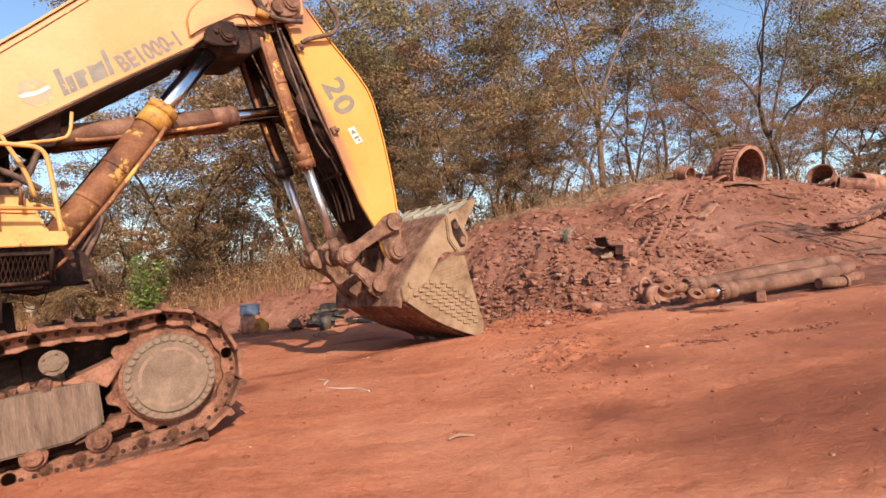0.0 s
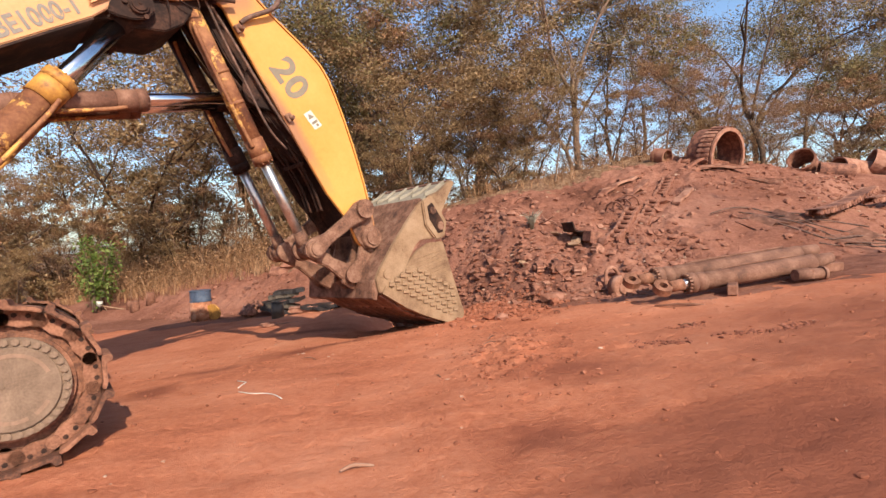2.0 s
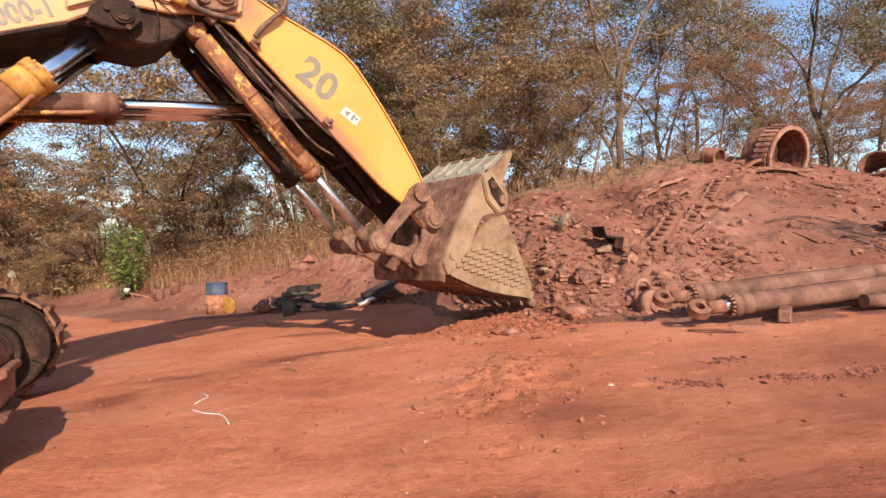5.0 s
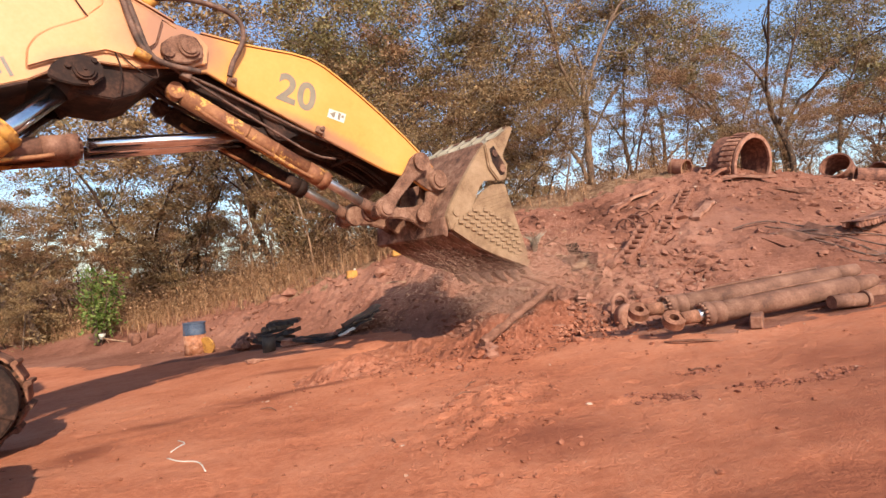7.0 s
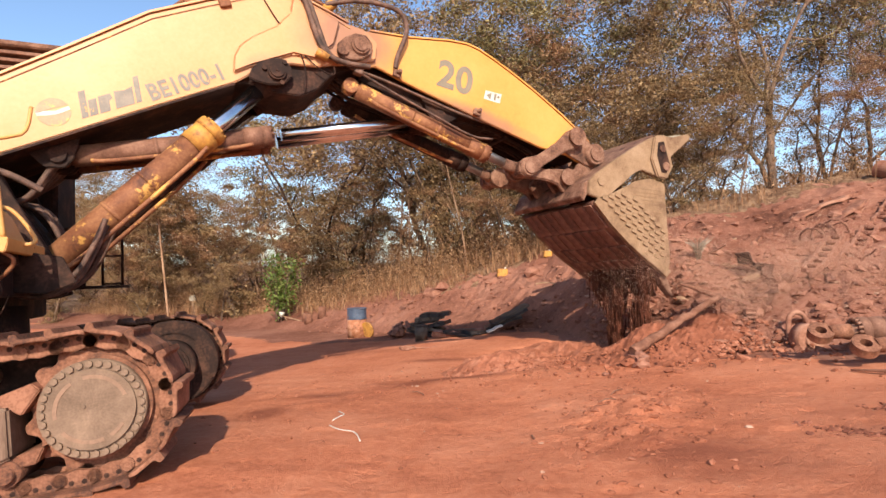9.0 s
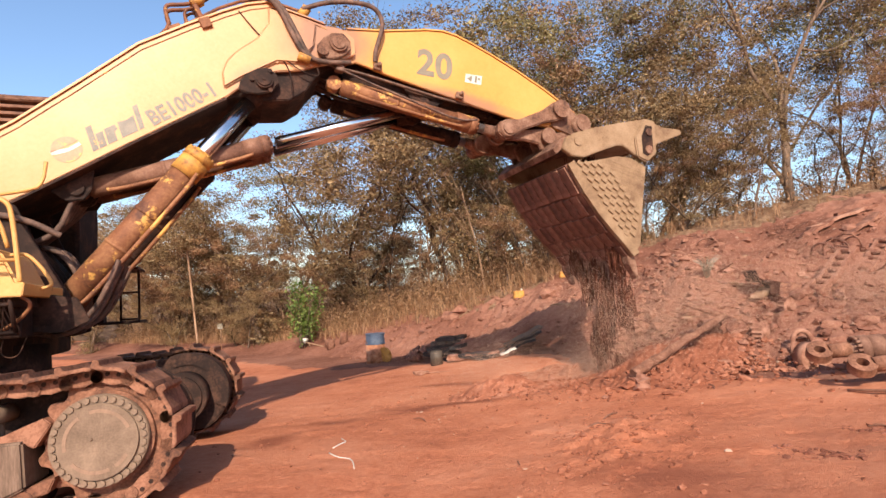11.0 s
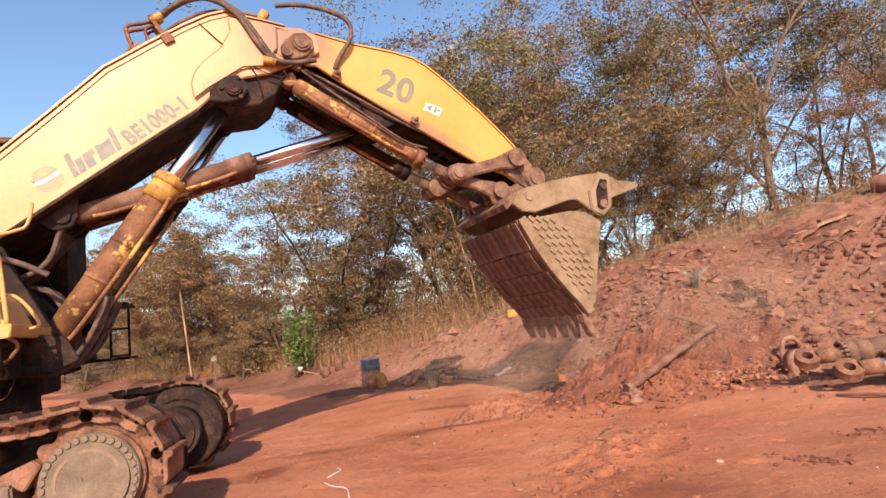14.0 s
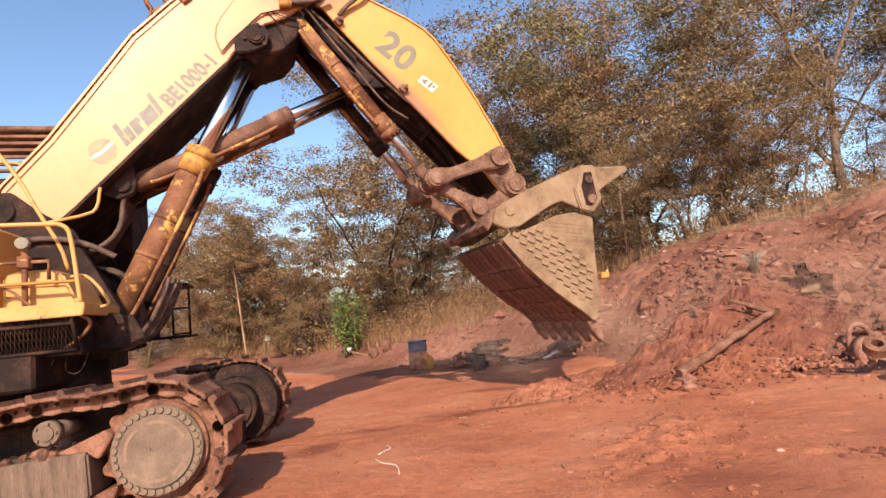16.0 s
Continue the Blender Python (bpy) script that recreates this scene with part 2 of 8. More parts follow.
LOG = material("brown_bark_log", [(0.3, (0.10, 0.040, 0.024)), (0.5, (0.18, 0.076, 0.046)), (0.7, (0.27, 0.13, 0.085))], scale=6.0, fine=30.0, rough=0.9, bump=0.5)
RUBBER = material("dusty_rubber_hose", [(0.3, (0.04, 0.025, 0.02)), (0.55, (0.13, 0.07, 0.05)), (0.75, (0.24, 0.13, 0.09))], scale=8.0, fine=60.0, rough=0.7, bump=0.1)
INK = material("faded_grey_lettering", [(0.3, (0.18, 0.145, 0.11)), (0.7, (0.25, 0.20, 0.14))], scale=6.0, fine=50.0, rough=0.6, bump=0.0, fleck=((0.60, 0.34, 0.08), 14.0, 0.66, 0.5))
LOGO_GREY = material("faded_grey_print", [(0.3, (0.17, 0.14, 0.12)), (0.7, (0.26, 0.21, 0.16))], scale=8.0, fine=50.0, rough=0.46, bump=0.0, fleck=((0.56, 0.30, 0.09), 10.0, 0.60, 0.5))
LOGO_RED = material("faded_red_print", [(0.3, (0.54, 0.22, 0.14)), (0.7, (0.60, 0.33, 0.20))], scale=6.0, fine=50.0, rough=0.6, bump=0.0, fleck=((0.68, 0.40, 0.12), 9.0, 0.56, 0.5))
WHITE = material("dirty_white", [(0.3, (0.46, 0.41, 0.34)), (0.7, (0.66, 0.62, 0.56))], scale=8.0, fine=40.0, rough=0.6, bump=0.05)
# for the falling soil, with the bucket's shadow mixed into the colour
SHADED_SOIL = material("soil_darkened_for_shade", [(0.3, (0.045, 0.016, 0.010)), (0.5, (0.085, 0.028, 0.016)), (0.7, (0.15, 0.05, 0.03))], scale=6.0, fine=40.0, rough=0.95, bump=0.5, spec=0.1)
BARK = material("grey_brown_bark", [(0.3, (0.045, 0.026, 0.017)), (0.5, (0.10, 0.060, 0.040)), (0.7, (0.21, 0.135, 0.092))], scale=6.0, fine=30.0, rough=0.9, bump=0.5, stretch=(3, 3, 0.6), random_value=0.3)
WOOD = material("dry_weathered_wood", [(0.3, (0.16, 0.085, 0.05)), (0.5, (0.30, 0.17, 0.10)), (0.7, (0.42, 0.27, 0.17))], scale=5.0, fine=30.0, rough=0.85, bump=0.3, stretch=(1, 1, 0.3))
BLUE = material("blue_drum_paint", [(0.3, (0.04, 0.048, 0.065)), (0.5, (0.070, 0.092, 0.14)), (0.7, (0.13, 0.15, 0.19))], scale=5.0, fine=40.0, rough=0.55, bump=0.1, fleck=((0.25, 0.10, 0.05), 6.0, 0.6, 0.85))
ORANGE = material("rusty_orange_drum_paint", [(0.3, (0.17, 0.065, 0.035)), (0.5, (0.38, 0.145, 0.07)), (0.7, (0.50, 0.27, 0.17))], scale=7.0, fine=40.0, rough=0.7, bump=0.1)
BLACK = material("black_scrap_rubber", [(0.3, (0.012, 0.010, 0.010)), (0.6, (0.035, 0.028, 0.027)), (0.8, (0.08, 0.06, 0.055))], scale=6.0, fine=40.0, rough=0.5, bump=0.2)
SCRAP = material("rusty_scrap", [(0.3, (0.10, 0.040, 0.028)), (0.5, (0.24, 0.10, 0.062)), (0.7, (0.36, 0.18, 0.12))], scale=6.0, fine=40.0, rough=0.85, bump=0.3, random_value=0.3)

DUST = material("airborne_dust", [(0.3, (0.50, 0.29, 0.20)), (0.7, (0.58, 0.36, 0.26))], scale=3.0, rough=1.0, bump=0.0, spec=0.0)


def leaf_material(name, a, b, c, translucent=0.35):
    m = bpy.data.materials.new(name)
    m.use_nodes = True
    n, l = m.node_tree.nodes, m.node_tree.links
    p = n["Principled BSDF"]
    geo = n.new("ShaderNodeNewGeometry")
    ramp = n.new("ShaderNodeValToRGB")
    ramp.color_ramp.elements.new(0.5)
    for el, (pos, col) in zip(ramp.color_ramp.elements, ((0.0, a), (0.5, b), (1.0, c))):
        el.position, el.color = pos, (*col, 1)
    l.new(geo.outputs["Random Per Island"], ramp.inputs[0])
    l.new(ramp.outputs[0], p.inputs["Base Color"])
    p.inputs["Roughness"].default_value = 0.55
    p.inputs["Specular IOR Level"].default_value = 0.3
    tr = n.new("ShaderNodeBsdfTranslucent")
    l.new(ramp.outputs[0], tr.inputs["Color"])
    mx = n.new("ShaderNodeMixShader")
    mx.inputs[0].default_value = translucent
    l.new(p.outputs[0], mx.inputs[1])
    l.new(tr.outputs[0], mx.inputs[2])
    l.new(mx.outputs[0], n["Material Output"].inputs["Surface"])
    return m


LEAF_OLIVE = leaf_material("olive_leaves", (0.092, 0.053, 0.023), (0.218, 0.130, 0.057), (0.45, 0.298, 0.150), 0.20)
LEAF_GREEN = leaf_material("dusty_green_leaves", (0.077, 0.062, 0.023), (0.188, 0.143, 0.053), (0.39, 0.310, 0.140), 0.20)
LEAF_BROWN = leaf_material("brown_dry_leaves", (0.095, 0.046, 0.022), (0.25, 0.124, 0.058), (0.46, 0.27, 0.145), 0.16)
LEAF_FRESH = leaf_material("fresh_green_leaves", (0.06, 0.10, 0.018), (0.14, 0.20, 0.038), (0.27, 0.31, 0.09))
STRAW = leaf_material("dry_grass", (0.19, 0.088, 0.044), (0.33, 0.165, 0.082), (0.45, 0.265, 0.14), 0.2)


# ---- mesh helpers ----
def link_mesh(name, bm, mat, parent=None, label="", smooth=False):
    me = bpy.data.meshes.new(name)
    if smooth:
        for f in bm.faces:
            f.smooth = True
    bm.to_mesh(me)
    bm.free()
    for one in (mat if isinstance(mat, (list, tuple)) else [mat]):
        me.materials.append(one)
    ob = new(name, me)
    if parent:
        ob.parent = parent
    if label:
        tagged(ob, label)
    return ob


def part(name, bm, mat, parent, label="", smooth=False):
    return link_mesh(name, bm, mat, parent, label, smooth)


def prism(bm, pts, y0, y1, bevel=0.0, mat=0):
    """A plate with the outline pts in x and z, from y0 to y1."""
    a = [bm.verts.new((x, y0, z)) for x, z in pts]
    b = [bm.verts.new((x, y1, z)) for x, z in pts]
    fs = [bm.faces.new(a), bm.faces.new(b[::-1])]
    k = len(pts)
    for i in range(k):
        fs.append(bm.faces.new((a[(i + 1) % k], a[i], b[i], b[(i + 1) % k])))
    bmesh.ops.recalc_face_normals(bm, faces=fs)
    for f in fs:
        f.material_index = mat
    if bevel:
        es = list({e for f in fs for e in f.edges if e.calc_face_angle(0) > 0.5})
        bmesh.ops.bevel(bm, geom=es, offset=bevel, segments=2, affect="EDGES", clamp_overlap=True)
    return fs


def box(bm, lo, hi, bevel=0.0, mat=0, m=None):
    vs = [bm.verts.new((x, y, z)) for x in (lo[0], hi[0]) for y in (lo[1], hi[1]) for z in (lo[2], hi[2])]
    fs = [bm.faces.new([vs[i] for i in q]) for q in ((0, 1, 3, 2), (4, 6, 7, 5), (0, 4, 5, 1), (2, 3, 7, 6), (0, 2, 6, 4), (1, 5, 7, 3))]
    for f in fs:
        f.material_index = mat
    if m is not None:
        bmesh.ops.transform(bm, matrix=m, verts=vs)
    if bevel:
        bmesh.ops.bevel(bm, geom=list({e for f in fs for e in f.edges}), offset=bevel, segments=1, affect="EDGES")


def rod(bm, p, q, r, r2=None, seg=20, mat=0, cap=True):
    p, q = Vector(p), Vector(q)
    d = q - p
    m = Matrix.Translation((p + q) / 2) @ d.to_track_quat("Z", "Y").to_matrix().to_4x4()
    res = bmesh.ops.create_cone(bm, cap_ends=cap, segments=seg, radius1=r, radius2=r if r2 is None else r2, depth=d.length, matrix=m)
    for f in {f for v in res["verts"] for f in v.link_faces}:
        f.material_index = mat
        f.smooth = len(f.verts) == 4


def tube(bm, pts, r, seg=8, rounds=0, mat=0):
    """A bent pipe or hose through pts; rounds: smoothing steps."""
    pts = [Vector(p) for p in pts]
    for _ in range(rounds):
        fine = [pts[0]]
        for a, b in zip(pts, pts[1:]):
            fine += [a.lerp(b, 0.25), a.lerp(b, 0.75)]
        pts = fine + [pts[-1]]
    rings = []
    n_old = None
    for i, p in enumerate(pts):
        d = (pts[min(i + 1, len(pts) - 1)] - pts[max(i - 1, 0)]).normalized()
        if n_old is None:
            n_old = d.orthogonal().normalized()
        n_old = (n_old - d * n_old.dot(d)).normalized()
        b = d.cross(n_old)
        rr = float(np.interp(i / max(len(pts) - 1, 1), np.linspace(0, 1, len(r)), r)) if isinstance(r, list) else r
        rings.append([bm.verts.new(p + rr * (math.cos(2 * math.pi * k / seg) * n_old + math.sin(2 * math.pi * k / seg) * b)) for k in range(seg)])
    for a, b in zip(rings, rings[1:]):
        for k in range(seg):
            f = bm.faces.new((a[k], a[(k + 1) % seg], b[(k + 1) % seg], b[k]))
            f.smooth, f.material_index = True, mat
    for ring, flip in ((rings[0], True), (rings[-1], False)):
        f = bm.faces.new(ring[::-1] if flip else ring)
        f.material_index = mat


def lump(bm, c, r, rng, squash=(1, 1, 1), sub=1, mat=0, rough=0.35):
    res = bmesh.ops.create_icosphere(bm, subdivisions=sub, radius=1.0)
    turn = Euler((rng.uniform(0, 6), rng.uniform(0, 6), rng.uniform(0, 6))).to_matrix()
    for v in res["verts"]:
        k = r * (1 + rng.uniform(-rough, rough))
        p = turn @ (v.co * k)
        v.co = Vector((p.x * squash[0], p.y * squash[1], p.z * squash[2])) + Vector(c)
    for f in {f for v in res["verts"] for f in v.link_faces}:
        f.material_index = mat


def thing(name, label, category, m=None, group="", kind=""):
    e = tagged(new(name), label, category, group, kind)
    if m is not None:
        e.matrix_world = m
    return e


# ---- ground ----
TOE_X = [-60, -14, -9.5, -6, -2.5, -0.5, 1.2, 2.6, 4.5, 8, 12, 20, 60]
TOE_Y = [26, 22, 20, 18.3, 17.0, 16.0, 13.2, 11.2, 10.3, 11.0, 13.0, 16, 24]
TOP_X = [-60, -14, -9.5, -6, -2.5, 0, 1, 2.5, 4, 6.2, 8.6, 11.3, 14.5, 20, 60]
TOP_Z = [0.3, 0.3, 1.0, 1.7, 2.0, 2.0, 2.2, 2.6, 3.0, 3.3, 3.3, 2.5, 1.9, 1.2, 0.6]
SLOPE_X, SLOPE_Z = [-60, -9, 0, 2, 4.5, 8.6, 14, 60], [0.3, 0.45, 0.62, 0.5, 0.4, 0.5, 0.5, 0.3]


def smooth01(t):
    t = np.clip(t, 0, 1)
    return t * t * (3 - 2 * t)


def base_height(x, y):
    """The tilted yard and the spoil heap, without its small relief."""
    xc = np.where(x < 0, 9 * np.tanh(x / 9), 14 * np.tanh(x / 14))
    z = -0.13 + 0.105 * xc + 0.08 * np.maximum(0, -x) * np.clip((10 - y) / 4, 0, 1) * np.clip((8 + x) / 4, 0, 1)
    toe, top = np.interp(x, TOE_X, TOE_Y), np.interp(x, TOP_X, TOP_Z)
    rise = np.maximum(0, y - toe) * np.interp(x, SLOPE_X, SLOPE_Z)
    heap = top * (1 - np.exp(-(rise / top) - (rise / top) ** 3 * 0.6))
    heap = heap * (1 - 0.6 * smooth01((y - toe - 8.5) / 9))
    return z + heap


def wave(x, y, s, seed):
    return np.array([noise.noise((a * s + seed, b * s - seed, seed * 0.7)) for a, b in zip(np.ravel(x), np.ravel(y))]).reshape(np.shape(x))


def heap_amount(x, y):
    toe = np.interp(x, TOE_X, TOE_Y)
    return smooth01((y - toe + 0.4) / 1.5)


_dr = random.Random(44)
DENTS = [(_dr.uniform(0.3, 7.5), _dr.uniform(3.0, 8.6), _dr.uniform(0.045, 0.085), _dr.uniform(0.012, 0.028)) for _ in range(170)] + [(_dr.uniform(-3, 1.0), _dr.uniform(3.5, 11), _dr.uniform(0.05, 0.10), _dr.uniform(0.006, 0.02)) for _ in range(40)]


def relief(x, y):
    h = heap_amount(x, y)
    z = base_height(x, y)
    rugged = 1 - smooth01((x - 5.6) / 1.6) * (1 - smooth01((y - 14.6) / 1.8))
    near = np.exp(-((x - 1) / 22) ** 2 - ((y - 10) / 22) ** 2)
    z = z + near * ((0.035 + 0.16 * h) * wave(x, y, 0.55, 3.1) + (0.018 + (0.07 + 0.07 * rugged) * h) * wave(x, y, 1.7, 7.7) + (0.010 + (0.016 + 0.055 * rugged) * h) * wave(x, y, 4.3, 1.3))
    z = z + near * h * (0.010 + 0.034 * rugged) * wave(x, y, 9.0, 9.1) + near * (1 - h) * (0.006 * wave(x, y, 11.0, 6.1) - 0.014 * np.maximum(0, wave(x, y, 2.6, 8.8)) ** 2)
    # shallow drag marks across the yard
    z = z + near * (1 - h) * 0.012 * wave(x * 0.3 + 0.08 * y, y * 1.6 - 0.4 * x, 1.9, 4.4)
    # churned patch and a dug hollow where the bucket rests
    patch = np.exp(-((x - 1.55) / 0.55) ** 2 - ((y - 7.6) / 0.9) ** 2)
    z = z + patch * (0.08 + 0.07 * wave(x, y, 3.4, 5.5) + 0.12 * np.abs(wave(x, y, 6.0, 2.5)))
    z = z - 0.12 * np.exp(-((x + 0.3) / 1.3) ** 2 - ((y - 11.6) / 1.0) ** 2) - 0.85 * np.exp(-((x - 0.2) / 0.8) ** 2 - ((y - 12.7) / 0.8) ** 2)
    z = z + 0.03 * np.exp(-((x + 0.3) / 1.5) ** 2 - ((y - 10.1) / 0.35) ** 2) + 0.09 * np.exp(-((x - 0.2) / 1.2) ** 2 - ((y - 11.65) / 0.25) ** 2) * (1 + wave(x, y, 4.0, 6.6))
    return z


def axis(lo, hi, step, far, k=1.22):
    inner = list(np.arange(lo, hi + step / 2, step))
    out, s, v = [], step, hi
    while v < far:
        s *= k
        v += s
        out.append(v)
    low, s, v = [], step, lo
    while v > -far:
        s *= k
        v -= s
        low.append(v)
    return np.array(low[::-1] + inner + out)


XS = axis(-8, 11, 0.05, 900)
YS = axis(2.2, 20, 0.05, 900)
GX, GY = np.meshgrid(XS, YS)
GZ = relief(GX, GY)
for _x, _y, _r, _d in DENTS:
    i0, i1 = np.searchsorted(XS, [_x - 2 * _r, _x + 2 * _r])
    j0, j1 = np.searchsorted(YS, [_y - 2 * _r, _y + 2 * _r])
    k = ((GX[j0:j1, i0:i1] - _x) ** 2 + ((GY[j0:j1, i0:i1] - _y) * 1.4) ** 2) / _r ** 2
    GZ[j0:j1, i0:i1] += _d * (np.exp(-((np.sqrt(k) - 1.25) / 0.35) ** 2) * 0.35 - np.exp(-k))


def height(x, y):
    """Ground height at one place, read from the ground's own grid."""
    i = min(max(int(np.searchsorted(XS, x)) - 1, 0), len(XS) - 2)
    j = min(max(int(np.searchsorted(YS, y)) - 1, 0), len(YS) - 2)
    u, v = (x - XS[i]) / (XS[i + 1] - XS[i]), (y - YS[j]) / (YS[j + 1] - YS[j])
    return float((GZ[j, i] * (1 - u) + GZ[j, i + 1] * u) * (1 - v) + (GZ[j + 1, i] * (1 - u) + GZ[j + 1, i + 1] * u) * v)


def build_ground():
    xs, ys, gx, gy, gz = XS, YS, GX, GY, GZ
    nx, ny = len(xs), len(ys)
    co = np.stack([gx, gy, gz], -1).reshape(-1, 3)
    i = np.arange(nx * ny).reshape(ny, nx)
    quads = np.stack([i[:-1, :-1], i[:-1, 1:], i[1:, 1:], i[1:, :-1]], -1).reshape(-1, 4)
    me = bpy.data.meshes.new("ground")
    me.from_pydata(co.tolist(), [], quads.tolist())
    for p in me.polygons:
        p.use_smooth = True
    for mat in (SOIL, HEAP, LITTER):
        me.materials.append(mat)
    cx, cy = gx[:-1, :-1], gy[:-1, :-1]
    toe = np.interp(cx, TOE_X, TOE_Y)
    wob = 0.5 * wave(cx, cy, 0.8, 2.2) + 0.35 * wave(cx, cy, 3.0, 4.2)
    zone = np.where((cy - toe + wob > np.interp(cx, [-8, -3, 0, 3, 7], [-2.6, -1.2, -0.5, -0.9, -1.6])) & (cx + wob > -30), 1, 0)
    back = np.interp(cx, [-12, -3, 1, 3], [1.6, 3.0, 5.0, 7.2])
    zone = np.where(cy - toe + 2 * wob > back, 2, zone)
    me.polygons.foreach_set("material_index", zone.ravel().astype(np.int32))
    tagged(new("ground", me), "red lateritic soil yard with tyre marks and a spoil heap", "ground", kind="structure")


build_ground()

# ---- the face shovel excavator ----
HUB = Vector((-2.585, 5.426, 0.458))
HEADING, LEAN_LEFT = 41.286, 2.0
S_NEAR, HALF = 1.9877, 0.575


def machine_frame(heading, lean, pitch, origin):
    """x ahead, y to the machine's left, z up."""
    m = Euler((0, 0, radians(heading))).to_matrix() @ Euler((0, radians(-pitch), 0)).to_matrix() @ Euler((radians(-lean), 0, 0)).to_matrix()
    m = m.to_4x4()
    m.translation = origin
    return m


_u = machine_frame(HEADING, LEAN_LEFT, 0, (0, 0, 0))
UPPER = machine_frame(HEADING, LEAN_LEFT, 0, HUB + _u.to_3x3() @ Vector((0, S_NEAR + HALF, 0)))
UNDER = machine_frame(33.0, 3.5, 4.5, HUB)
TO_UNDER = UPPER.inverted() @ UNDER

FOOT = Vector((-1.868, 2.622))
BOOM_L, ARM_L = 4.954, 3.691
TIP = Vector((4.150, -0.126))       # bucket pin in the arm's frame
LINK_A, LINK_B = 1.085, 0.80        # rocker and push link
P6 = Vector((-0.486, -0.478))       # push link's pin on the bucket
HINGE = Vector((1.05, 0.0))
BOOM_PIN = Vector((3.76, -0.135))
BOOM_CYL = Vector((-0.87, 1.03))
ARM_CYL_BOOM, ARM_CYL_ARM = Vector((1.15, -0.52)), Vector((1.43, -0.42))
BKT_CYL = Vector((0.05, -0.50))

excavator = thing("excavator", "yellow hydraulic face shovel excavator standing on tracks on red soil", "excavator", UPPER)


def turn2(a, p):
    return Vector((math.cos(a) * p[0] - math.sin(a) * p[1], math.sin(a) * p[0] + math.cos(a) * p[1]))


def pose_xz(p, a, y=0.0):
    """A pose in the machine's plane: x ahead, z up, turned by a radians nose up."""
    return Matrix.Translation((p[0], y, p[1])) @ Matrix.Rotation(-a, 4, "Y")


# boom
BOOM_OUT = [(-0.16, -0.12), (-0.10, 0.12), (0.20, 0.24), (0.94, 0.37), (1.66, 0.56), (2.56, 0.81), (3.21, 0.87), (3.70, 0.90), (4.05, 0.90), (4.32, 0.85), (4.50, 0.68), (4.70, 0.52),
            (4.92, 0.33), (5.12, 0.22), (5.24, 0.02), (5.14, -0.2), (4.90, -0.26), (4.60, -0.24), (4.45, -0.30), (4.25, -0.42), (3.98, -0.46), (3.66, -0.34), (3.40, -0.17), (3.20, -0.12), (2.67, -0.18), (1.92, -0.26), (1.23, -0.34), (0.59, -0.41), (0.24, -0.43), (-0.02, -0.3)]
PLATE_OUT = BOOM_OUT[:16] + [(4.86, -0.22), (4.55, -0.17), (4.30, -0.15), (4.00, -0.06), (3.60, 0.0), (3.42, -0.10), (3.22, -0.155)] + [(x, z - 0.03) for x, z in BOOM_OUT[24:]]


